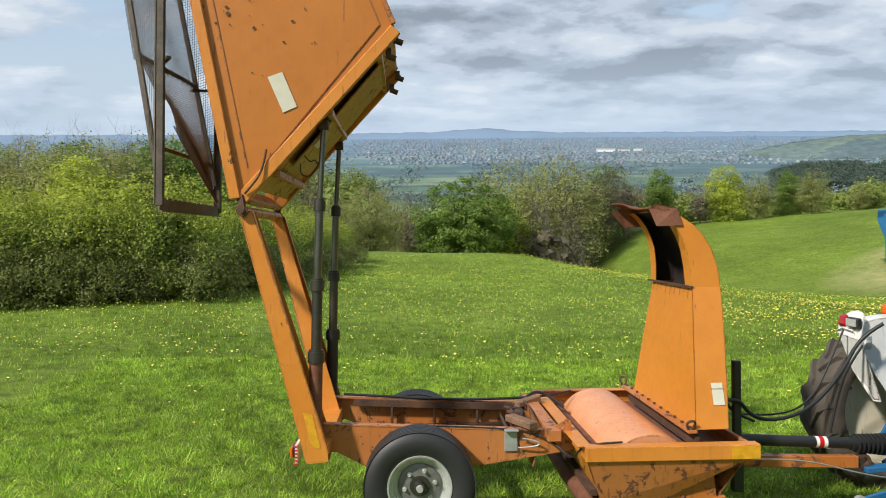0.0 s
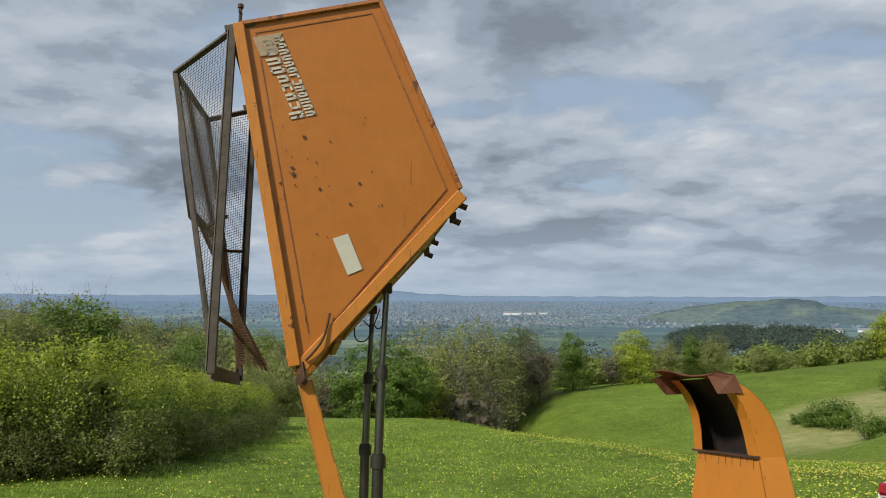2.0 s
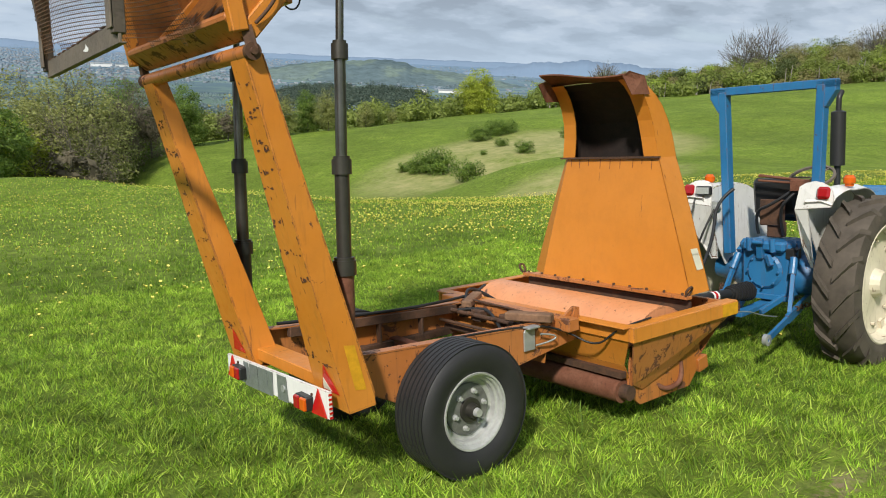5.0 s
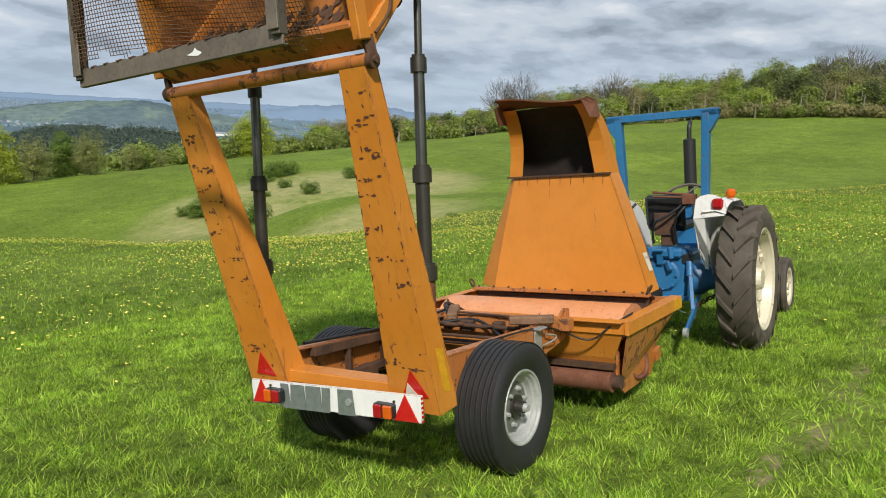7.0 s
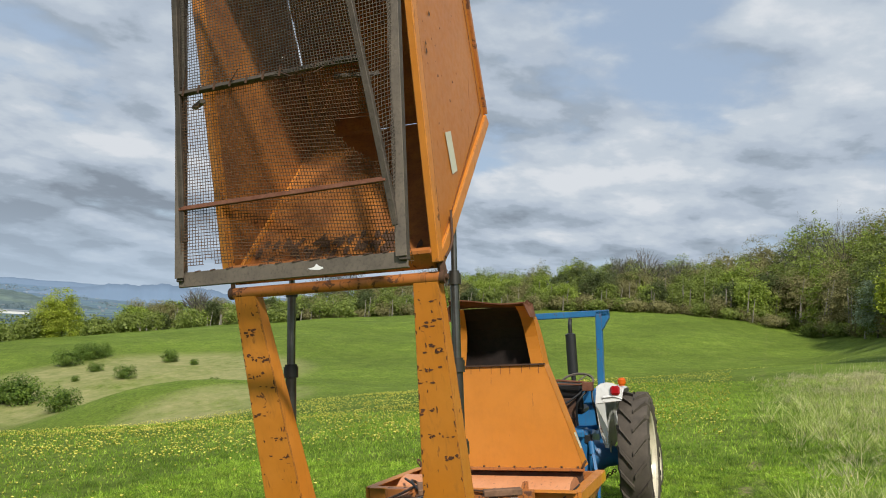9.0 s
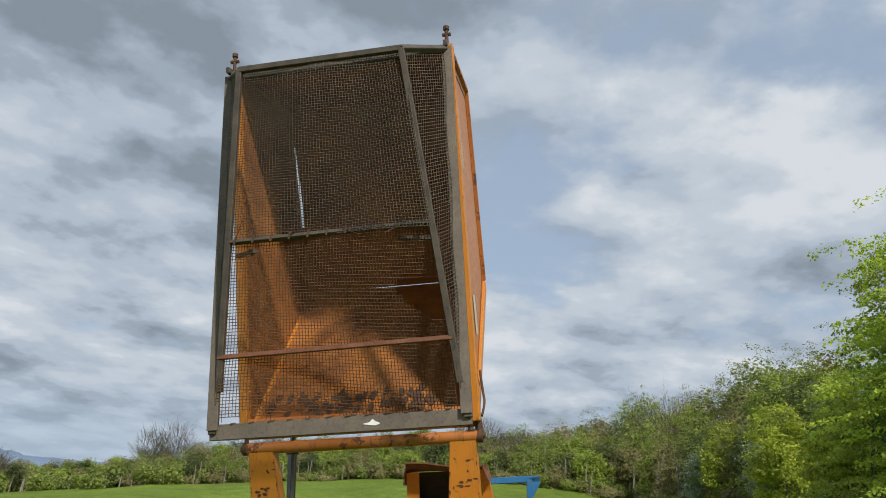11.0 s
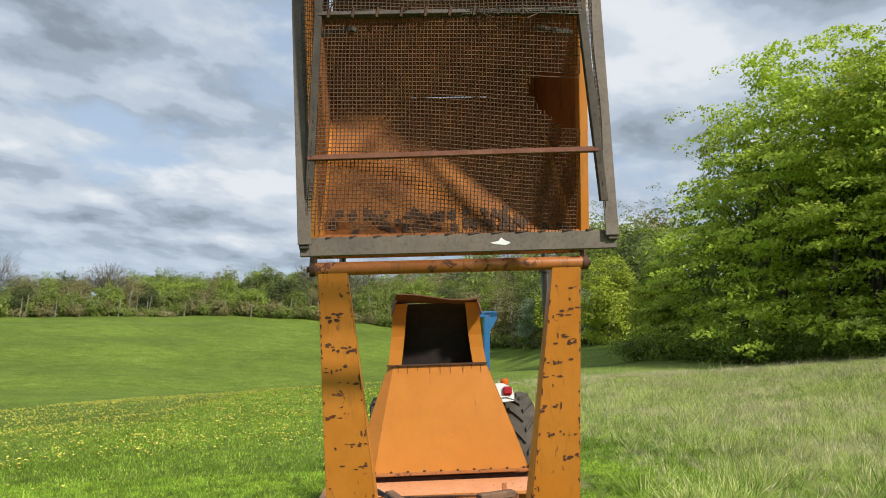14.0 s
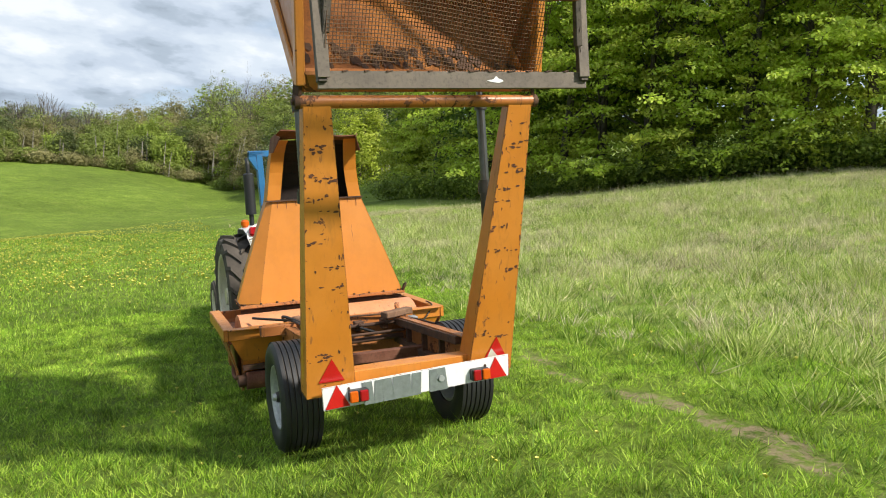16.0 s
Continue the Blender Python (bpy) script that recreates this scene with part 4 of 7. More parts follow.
# ------------------------------------------------ the mesh gate hung over the bin's mouth
def wires(bm_list, origin, u, v, nu, nv, keep, bulge, w=0.0042):
    """Woven wires as thin crossed strips over the patch origin + a*u + b*v. keep(a, b): inside the sheet. bulge(a, b): shift of a point."""
    verts, faces = bm_list
    n = u.cross(v).normalized()

    def run(points, side):
        if len(points) < 2:
            return
        k = len(verts)
        for i, p in enumerate(points):
            d = side * w * 0.5
            verts.extend([p - d + n * 0.0, p + d + n * 0.0, p + n * w * 0.55])
        for i in range(len(points) - 1):
            a = k + 3 * i
            faces.extend([(a, a + 1, a + 4, a + 3), (a + 1, a + 2, a + 5, a + 4), (a + 2, a, a + 3, a + 5)])

    steps = 40
    ud, vd = u.normalized(), v.normalized()
    for along in (0, 1):
        count = nv if along == 0 else nu
        for i in range(count + 1):
            pts = []
            for k in range(steps + 1):
                a, b = (k / steps, i / count) if along == 0 else (i / count, k / steps)
                if keep(a, b):
                    pts.append(origin + u * a + v * b + bulge(a, b))
                else:
                    run(pts, vd if along == 0 else ud)
                    pts = []
            run(pts, vd if along == 0 else ud)


G_TL, G_TR = Vector((-0.81, 0.752, 4.655)), Vector((-0.845, -0.708, 4.652))
G_BL, G_BR = Vector((-0.862, 0.707, 2.340)), Vector((-0.902, -0.728, 2.345))
P_TL, P_TR = Vector((-1.163, 0.532, 4.468)), Vector((-1.246, -0.487, 4.421))
gate = part("gate_frame", (lambda bm: (
    beam(bm, G_TL, G_BL, 0.045, 0.05, (1, 0, 0)), beam(bm, G_TR, G_BR, 0.045, 0.05, (1, 0, 0)),
    beam(bm, G_TL, G_TR, 0.05, 0.045), bm)[-1])(bm_new()), DARKFRAME, harvester, "dark steel frame of the mesh gate", bevel=0.004)
bm = bm_new()
beam(bm, G_BL + Vector((0, 0.02, 0.012)), G_BR + Vector((0, -0.02, 0.006)), 0.012, 0.085)
beam(bm, G_BL + Vector((0.012, 0.02, -0.028)), G_BR + Vector((0.012, -0.02, -0.034)), 0.02, 0.008)
beam(bm, G_BL + Vector((-0.03, -0.005, 0.02)), G_TL + Vector((-0.03, -0.005, 0)), 0.062, 0.008, (1, 0, 0))
beam(bm, G_BR + Vector((-0.03, 0.005, 0.02)), G_TR + Vector((-0.03, 0.005, 0)), 0.062, 0.008, (1, 0, 0))
strip = part("gate_bottom_strip", bm, GREYSTEEL, gate, "grey-brown weathered steel strip", bevel=0.002)
bm = bm_new()
pb = G_BL.lerp(G_BR, 0.635) + Vector((-0.0075, 0, 0.004))
ring = [bm.verts.new(pb + Vector((0, 0.045 * math.cos(a) * random.Random(int(a * 50)).uniform(0.5, 1.25), 0.022 * math.sin(a) * random.Random(int(a * 70)).uniform(0.3, 1.2)))) for a in np.linspace(0, 2 * math.pi, 12)[:-1]]
bm.faces.new(ring)
part("paint_splash", bm, BOARD, strip, "white paint splash")
bm, rng = bm_new(), random.Random(4)
for k in range(12):
    p = G_BL.lerp(G_BR, 0.07 + k * 0.077) + Vector((-0.004, 0, 0.052))
    beam(bm, p, p + Vector((0.006, -rng.uniform(0.02, 0.06), 0.004)), 0.02, 0.006)
tagged(part("folded_tabs", bm, RUST, strip, "folded rusty mesh tabs"), kind="stuff")
# outer trapezoid
L_END, R_END = G_BL.lerp(G_TL, 0.10) + Vector((-0.02, -0.03, 0)), G_BR.lerp(G_TR, 0.08) + Vector((-0.02, 0.03, 0))
for name, a, b in (("cage_bar", P_TL, L_END), ("cage_bar", P_TR, R_END), ("cage_bar", P_TL, P_TR), ("cage_bar", P_TL, G_TL), ("cage_bar", P_TR, G_TR)):
    bm = bm_new()
    beam(bm, a, b, 0.036, 0.036, (1, 0, 0.1))
    part(name, bm, DARKFRAME, gate, "dark angle-iron bar", bevel=0.003)


def on_panel(f, side):
    return (P_TL.lerp(L_END, f) if side > 0 else P_TR.lerp(R_END, f))


bm = bm_new()
beam(bm, on_panel(0.555, 1), on_panel(0.54, -1), 0.036, 0.022, (0.2, 0, 1))
bar1 = part("upper_cross_bar", bm, DARKFRAME, gate, "dark flat bar with wire ties", bevel=0.002)
bm, rng = bm_new(), random.Random(8)
for k in range(11):
    p = on_panel(0.555, 1).lerp(on_panel(0.54, -1), 0.04 + k * 0.092)
    rod(bm, p + Vector((-0.02, 0.004, -0.022)), p + Vector((-0.02, -0.006, 0.024)), 0.007, seg=6)
    if k % 3 == 0:
        rod(bm, p + Vector((-0.02, 0, 0)), p + Vector((-0.05, rng.uniform(-0.10, 0.10), rng.uniform(-0.10, 0.12))), 0.003, seg=5)
tagged(part("wire_ties", bm, RUST, bar1, "twisted wire ties"), kind="stuff")
bm = bm_new()
beam(bm, on_panel(0.90, 1) + Vector((-0.01, 0.015, 0)), on_panel(0.875, -1) + Vector((-0.01, 0.0, 0)), 0.02, 0.026, (0.2, 0, 1))
part("lower_cross_bar", bm, RUST_RED, gate, "red-brown steel bar", bevel=0.002)
# inner diagonal stays
for y0, y1 in ((0.45, 0.62), (-0.40, -0.60)):
    bm = bm_new()
    beam(bm, (-1.0, y0, 3.35), (-0.86, y1, 3.38), 0.03, 0.02)
    part("cage_stay", bm, DARKFRAME, gate, "dark stay between frame and cage")
# mesh sheets
vf = ([], [])
uu, vv = P_TR - P_TL, on_panel(0.55, 1) - P_TL
half = (on_panel(0.55, 1) - on_panel(0.55, -1)).length / uu.length
wires(vf, P_TL, uu, vv, 62, 68, lambda a, b: True, lambda a, b: uu * (a * (half - 1) * b) + Vector((0.012 * math.sin(a * 9 + b * 4), 0, 0)))
part_wire = cloud_mesh("upper_mesh", [tuple(p) for p in vf[0]], vf[1], WIRE, gate)
tagged(part_wire, "dull woven wire mesh panel", kind="stuff")
vf = ([], [])
top_l, top_r = on_panel(0.55, 1), on_panel(0.55, -1)
uu2, vv2 = top_r - top_l, Vector((0.0, 0.02, -1.05))


def torn(a, b):
    if b > 0.955 + 0.02 * math.sin(a * 37) + 0.015 * math.sin(a * 91):
        return False
    return not (a > 0.82 + 0.02 * math.sin(b * 60) + 0.5 * (b - 0.30) ** 2 and 0.245 + 0.03 * (1 - a) < b < 0.40 + 0.04 * math.sin(a * 21))


def sag(a, b):
    inward = 0.52 * (b ** 1.15) * (0.26 + 0.82 * a)
    return Vector((inward + 0.012 * math.sin(a * 7 + b * 4), (a - 0.5) * -0.12 * b + 0.004 * math.sin(b * 9), 0.02 * b * math.sin(a * 5)))


wires(vf, top_l, uu2, vv2, 72, 58, torn, sag)
loose = cloud_mesh("loose_mesh", [tuple(p) for p in vf[0]], vf[1], WIRE_RUST, gate)
tagged(loose, "torn rusty mesh sagging inward", kind="stuff")
for (t0, t1, e) in ((P_TL, G_TL, G_BL), (P_TR, G_TR, G_BR)):
    vf = ([], [])
    wires(vf, t0, t1 - t0, e - t1, 21, 104, lambda a, b: a > b * 0.97, lambda a, b: Vector((0, 0.006 * math.sin(b * 20 + a * 3), 0)))
    side_mesh = cloud_mesh("side_mesh", [tuple(p) for p in vf[0]], vf[1], WIRE, gate)
    tagged(side_mesh, "triangular side of wire mesh", kind="stuff")
# arms and pins at the top
for y in (-0.70, 0.735):
    bm = bm_new()
    beam(bm, (-0.70, y, 4.715), (-0.90, y, 4.665), 0.026, 0.04)
    part("hinge_arm", bm, DARKFRAME, gate, "dark hinge arm with rust", bevel=0.003)
    bm = bm_new()
    rod(bm, (-0.80, y, 4.72), (-0.80, y, 4.83), 0.012, seg=8)
    rod(bm, (-0.80, y - 0.028, 4.79), (-0.80, y + 0.028, 4.79), 0.012, seg=8)
    rod(bm, (-0.80, y, 4.825), (-0.80, y, 4.85), 0.02, seg=8)
    part("pin", bm, RUST, gate, "rusty locking pin")

# ------------------------------------------------ light board
board = part("light_board", (lambda bm: (slab(bm, [(-0.018, 0.617, 0.482), (-0.018, -0.640, 0.524), (-0.018, -0.645, 0.668), (-0.018, 0.619, 0.622)], 0.018, (-1, 0, 0)), bm)[-1])(bm_new()), BOARD, harvester, "white painted light board patched with silver tape", bevel=0.002)
rng = random.Random(2)
for k in range(9):
    y0 = 0.36 - k * 0.062
    if k == 6:
        continue
    bm = bm_new()
    zc, x = 0.553 + (0.36 - y0) * 0.040, -0.0385 - 0.0007 * (k % 3)
    y1, t = y0 - rng.uniform(0.058, 0.066), rng.uniform(-0.014, 0.014)
    slab(bm, [(x, y0, zc - 0.072), (x, y1, zc - 0.069), (x, y1 + t, zc + 0.073), (x, y0 + t, zc + 0.071)], 0.002, (-1, 0, 0))
    part("tape_strip", bm, TAPE, board, "wrinkled silver tape")
for y, z, lamp in ((0.53, 0.558, -0.13), (-0.545, 0.590, 0.125)):
    bm = bm_new()
    slab(bm, [(-0.039, y + 0.078, z - 0.068), (-0.039, y - 0.078, z - 0.062), (-0.039, y, z + 0.075)], 0.006, (-1, 0, 0))
    part("triangle_reflector", bm, RED_REFLEX, board, "red triangular reflector")
    bm = bm_new()
    z = z - 0.022 if y < 0 else z - 0.006
    box(bm, (-0.058, y + lamp, z + 0.004), (0.05, 0.125, 0.078))
    lamp_ob = part("tail_lamp", bm, BLACK, board, "black lamp housing", bevel=0.008)
    for dy, mat, lab in ((0.036, AMBER, "amber lens"), (-0.028, RED_LENS, "red lens")):
        bm = bm_new()
        box(bm, (-0.085, y + lamp + dy * (1 if y > 0 else -1), z + 0.004), (0.022, 0.052, 0.07))
        part("lens", bm, mat, lamp_ob, lab, bevel=0.006)
    bm = bm_new()
    rod(bm, (-0.033, y - 0.075 * (1 if y > 0 else -1), z + 0.05), (-0.043, y - 0.075 * (1 if y > 0 else -1), z + 0.05), 0.008, seg=8)
    part("bolt", bm, RUST, board)
bm = bm_new()
rod(bm, (-0.033, -0.157, 0.578), (-0.051, -0.157, 0.578), 0.02, seg=14)
part("socket", bm, GALV, board, "grey socket")
bm = bm_new()
for k in range(6):
    box(bm, (-0.028, -0.6455, 0.534 + k * 0.024), (0.02, 0.003, 0.011))
tagged(part("edge_marks", bm, RED_REFLEX, board, "red marks on the end of the board"), kind="stuff")

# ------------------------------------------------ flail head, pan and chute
# rusty lining steel, its colour taken near black for the shade inside the mouth
CHUTE_DARK = rusty("chute_lining_darkened", (0.011, 0.007, 0.006), (0.026, 0.014, 0.010), 0.85, 0.0)
PX0, PX1, PY0, PY1 = 1.955, 3.125, -0.972, 0.962
for s, y in ((-1, PY0), (1, PY1)):
    bm = bm_new()
    beam(bm, (PX0 - 0.02, y, 0.637), (PX1, y, 0.626), 0.035, 0.098)
    beam(bm, (PX0 - 0.02, y - s * 0.03, 0.683), (PX1, y - s * 0.03, 0.672), 0.09, 0.012)
    rim_side = part("pan_side_rail", bm, ORANGE, harvester, "orange rim rail of the flail pan", bevel=0.004)
    bm = bm_new()
    slab(bm, [(PX1 - 0.20, y + s * 0.0185, 0.583), (PX1 - 0.005, y + s * 0.0185, 0.582), (PX1 - 0.005, y + s * 0.0185, 0.668), (PX1 - 0.20, y + s * 0.0185, 0.670)], 0.002, (0, s, 0))
    part("marker", bm, YELLOW, rim_side, "yellow end marker")
    # tapering skirt under the rail
    bm = bm_new()
    slab(bm, [(PX0, y, 0.595), (PX1 - 0.05, y, 0.585), (2.55, y - s * 0.10, 0.31), (2.20, y - s * 0.12, 0.20), (2.06, y - s * 0.09, 0.27)], 0.008, (0, -s, 0))
    part("skirt", bm, ORANGE_WORN, harvester, "worn orange tapering skirt")
    bm = bm_new()
    slab(bm, [(2.10, y - s * 0.125, 0.50), (2.85, y - s * 0.125, 0.50), (2.88, y - s * 0.125, 0.24), (2.74, y - s * 0.125, 0.10), (2.18, y - s * 0.125, 0.10), (2.06, y - s * 0.125, 0.20)], 0.02, (0, -s, 0))
    end = part("end_plate", bm, ORANGE_WORN, harvester, "battered orange end plate", bevel=0.004)
    bm = bm_new()
    box(bm, (2.89, y - s * 0.13, 0.235), (0.11, 0.05, 0.10), (0, -12, 0))
    part("end_box", bm, ORANGE_WORN, end, "dented orange box section", bevel=0.006)
    hose("skid_bar", [(2.36, y - s * 0.15, 0.22), (2.40, y - s * 0.12, 0.15), (2.55, y - s * 0.11, 0.14), (2.64, y - s * 0.11, 0.19), (2.64, y - s * 0.13, 0.30)], 0.018, RUST_RED, end, "bent rusty skid bar")
    bm = bm_new()
    rod(bm, (2.035, y - s * 0.15, 0.22), (2.035, y - s * 0.085, 0.22), 0.05, seg=16)
    part("roller_bearing", bm, RUST, end, "rusty roller bearing", True)
bm = bm_new()
beam(bm, (PX0, PY0 + 0.02, 0.634), (PX0, PY1 - 0.02, 0.634), 0.035, 0.09)
beam(bm, (PX0 - 0.02, PY0 + 0.02, 0.684), (PX0 - 0.02, PY1 - 0.02, 0.684), 0.10, 0.012)
part("pan_rear_rail", bm, ORANGE, harvester, "orange rear rim of the flail pan", bevel=0.004)
bm = bm_new()
beam(bm, (PX1 - 0.05, PY0 + 0.02, 0.632), (PX1 - 0.05, PY1 - 0.02, 0.632), 0.035, 0.08)
part("pan_front_rail", bm, ORANGE_WORN, harvester, "orange front rim of the flail pan", bevel=0.004)
bm = bm_new()
slab(bm, [(PX0, PY0 + 0.03, 0.60), (PX0, PY1 - 0.03, 0.60), (2.03, PY1 - 0.13, 0.40), (2.03, PY0 + 0.13, 0.40)], 0.008)
slab(bm, [(2.03, PY0 + 0.13, 0.40), (2.03, PY1 - 0.13, 0.40), (2.10, PY1 - 0.13, 0.27), (2.10, PY0 + 0.13, 0.27)], 0.008)
part("rear_apron", bm, ORANGE, harvester, "orange rear apron of the flail head")
bm = bm_new()
slab(bm, [(PX1 - 0.06, PY0 + 0.03, 0.61), (PX1 - 0.06, PY1 - 0.03, 0.61), (2.86, PY1 - 0.17, 0.22), (2.86, PY0 + 0.17, 0.22)], -0.008)
part("front_apron", bm, ORANGE_WORN, harvester, "worn orange front apron")
bm = bm_new()
beam(bm, (2.02, PY0 + 0.13, 0.335), (2.02, PY1 - 0.13, 0.335), 0.05, 0.04)
part("apron_rail", bm, RUST, harvester, "rusty rail over the roller")
bm = bm_new()
rod(bm, (2.03, PY0 + 0.15, 0.22), (2.03, PY1 - 0.15, 0.22), 0.076, seg=28)
part("rear_roller", bm, RUST_RED, harvester, "rust-brown steel roller", True)
# rounded rotor cover
bm = bm_new()
prof = [(2.43 + 0.335 * math.cos(radians(a)), 0.385 + 0.335 * math.sin(radians(a))) for a in range(25, 156, 10)]
for y0, y1 in ((-0.83, 0.80),):
    top = [[bm.verts.new((x, y, z)) for x, z in prof] for y in (y0, y1)]
    low = [[bm.verts.new((x, y, z - 0.01)) for x, z in prof] for y in (y0, y1)]
    for i in range(len(prof) - 1):
        bm.faces.new((top[0][i], top[0][i + 1], top[1][i + 1], top[1][i]))
        bm.faces.new((low[0][i], low[1][i], low[1][i + 1], low[0][i + 1]))
    for k in (0, 1):
        bm.faces.new(top[k] + [bm.verts.new((prof[-1][0], (y0, y1)[k], 0.5)), bm.verts.new((prof[0][0], (y0, y1)[k], 0.5))])
part("rotor_cover", bm, painted("faded_pink_orange", (0.60, 0.24, 0.10), (0.64, 0.30, 0.15), 0.05, grime=0.4), harvester, "faded orange rounded rotor cover", True)
bm = bm_new()
slab(bm, [(PX0 + 0.02, PY0 + 0.03, 0.555), (PX1 - 0.08, PY0 + 0.03, 0.555), (PX1 - 0.08, PY1 - 0.03, 0.555), (PX0 + 0.02, PY1 - 0.03, 0.555)], 0.008)
part("pan_floor", bm, RUST_RED, harvester, "rusty pan floor")
bm = bm_new()
beam(bm, (2.745, -0.85, 0.665), (2.745, 0.73, 0.665), 0.03, 0.09)
part("chute_slot", bm, RUST, harvester, "dark rusty slot under the chute")

# chute: rows of (z, x of rear face, x of front plate, half width); open to the rear above the last rear row
YC = -0.058
rows_low = [(0.755, 2.725, 2.96, 0.805), (1.10, 2.767, 2.998, 0.688), (1.40, 2.803, 3.03, 0.578), (1.71, 2.842, 3.055, 0.462)]
rows_top = [(1.71, 2.842, 3.055, 0.462), (1.86, 2.836, 3.042, 0.440), (1.98, 2.820, 3.008, 0.426), (2.08, 2.788, 2.955, 0.416), (2.165, 2.745, 2.882, 0.408), (2.235, 2.690, 2.788, 0.398), (2.275, 2.64, 2.695, 0.388)]


def strip(bm, left, right, thick, way):
    """A bent plate between two rows of points, thickened along way."""
    way = Vector(way) * thick
    f = [[bm.verts.new(Vector(p)) for p in row] for row in (left, right)]
    k = [[bm.verts.new(Vector(p) + way) for p in row] for row in (left, right)]
    n = len(left)
    for i in range(n - 1):
        bm.faces.new((f[0][i], f[1][i], f[1][i + 1], f[0][i + 1]))
        bm.faces.new((k[0][i], k[0][i + 1], k[1][i + 1], k[1][i]))
        for r in (0, 1):
            bm.faces.new((f[r][i], f[r][i + 1], k[r][i + 1], k[r][i]))
    for i in (0, n - 1):
        bm.faces.new((f[0][i], f[1][i], k[1][i], k[0][i]))


def bevel_in(z):
    """How far the left edge of the rear face is folded forward, and the width of that fold."""
    g = min(max((1.71 - z) / 0.955, 0), 1)
    return 0.035 + 0.085 * g, 0.05 + 0.15 * g


rows = rows_low + rows_top[1:]
bm = bm_new()
strip(bm, [(a, YC - w, z) for z, a, f, w in rows_low], [(a, YC + w - bevel_in(z)[1], z) for z, a, f, w in rows_low], 0.006, (1, 0, 0))
chute = part("chute_rear", bm, ORANGE_CHUTE, harvester, "tapering orange rear face of the discharge chute")
bm = bm_new()
strip(bm, [(a, YC + w - bevel_in(z)[1], z) for z, a, f, w in rows_low], [(a + bevel_in(z)[0], YC + w, z) for z, a, f, w in rows_low], 0.006, (1, 0, 0))
part("chute_fold", bm, ORANGE_CHUTE, harvester, "folded orange corner of the chute")
for s in (-1, 1):
    bm = bm_new()
    shift = [(bevel_in(z)[0] if s > 0 and z < 1.73 else 0.0) for z, a, f, w in rows]
    strip(bm, [(a + d, YC + s * w, z) for (z, a, f, w), d in zip(rows, shift)], [(f, YC + s * w, z) for z, a, f, w in rows], 0.006, (0, -s, 0))
    part("chute_side", bm, ORANGE_CHUTE, harvester, "curved orange side of the discharge chute")
    bm = bm_new()
    strip(bm, [(a - 0.004, YC + s * w, z) for z, a, f, w in rows_top], [(a - 0.004, YC + s * (w - 0.125), z) for z, a, f, w in rows_top], 0.005, (1, 0, 0))
    part("chute_jamb", bm, ORANGE_CHUTE, harvester, "orange jamb beside the chute mouth")
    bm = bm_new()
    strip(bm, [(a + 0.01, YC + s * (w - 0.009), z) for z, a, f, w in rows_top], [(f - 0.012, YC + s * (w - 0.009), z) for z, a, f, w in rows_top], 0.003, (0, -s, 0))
    part("chute_lining", bm, CHUTE_DARK, harvester, "rust-brown inside of the chute, colour darkened for shade")
bm = bm_new()
strip(bm, [(f, YC - w, z) for z, a, f, w in rows], [(f, YC + w, z) for z, a, f, w in rows], 0.006, (-1, 0, 0))
part("chute_front", bm, ORANGE_CHUTE, harvester, "curved orange front of the discharge chute")
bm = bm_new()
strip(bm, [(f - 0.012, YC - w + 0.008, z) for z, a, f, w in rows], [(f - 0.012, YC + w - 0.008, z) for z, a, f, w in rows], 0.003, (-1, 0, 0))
part("chute_lining", bm, CHUTE_DARK, harvester, "rust-brown inside of the chute, colour darkened for shade")
# rusty deflector flap on top, dished and slightly buckled
bm = bm_new()
n = 12
prev = None
for i in range(n + 1):
    f = i / n
    y = YC + 0.42 - 0.84 * f
    back = Vector((2.70 + 0.04 * math.sin(f * 3.1), y * 0.97, 2.285 + 0.012 * math.sin(f * 6)))
    tip = Vector((2.475 + 0.10 * f + 0.02 * math.sin(f * 7), y * 0.86 - 0.01, 2.345 - 0.03 * f + 0.02 * math.sin(f * 5 + 1)))
    cur = [bm.verts.new(back), bm.verts.new(tip), bm.verts.new(tip + Vector((0, 0, -0.01))), bm.verts.new(back + Vector((0, 0, -0.01)))]
    if prev:
        for j in range(4):
            k = (j + 1) % 4
            bm.faces.new((prev[j], prev[k], cur[k], cur[j]))
    prev = cur
for s, tipx, drop in ((-1, 2.56, 0.125), (1, 2.47, 0.09)):
    w = 0.425
    slab(bm, [(2.79, YC + s * w, 2.165), (2.60, YC + s * w * 0.98, 2.16), (tipx, YC + s * w * 0.87, 2.29), (2.60, YC + s * w * 0.93, 2.325), (2.755, YC + s * w * 0.96, 2.295)], 0.006, (0, -s, 0))
flap = part("deflector_flap", bm, RUST_RED, harvester, "buckled rust-brown deflector flap")
bm = bm_new()
beam(bm, (2.832, YC - 0.475, 1.713), (2.832, YC + 0.475, 1.713), 0.03, 0.014)
part("mouth_lip", bm, RUST, chute, "rusty lip below the chute mouth")
bm, rng = bm_new(), random.Random(6)
for k in range(9):
    y, l = YC - 0.42 + k * 0.10 + rng.uniform(-0.02, 0.02), rng.uniform(0.02, 0.09)
    slab(bm, [(2.8365, y - 0.003, 1.703), (2.8365, y + 0.003, 1.703), (2.8365 - 0.0126 * l / 0.1, y + 0.002, 1.703 - l), (2.8365 - 0.0126 * l / 0.1, y - 0.002, 1.703 - l)], 0.001, (-1, 0, 0))
tagged(part("rust_runs", bm, RUST_RED, chute, "thin rust runs below the mouth"), kind="stuff")
bm = bm_new()
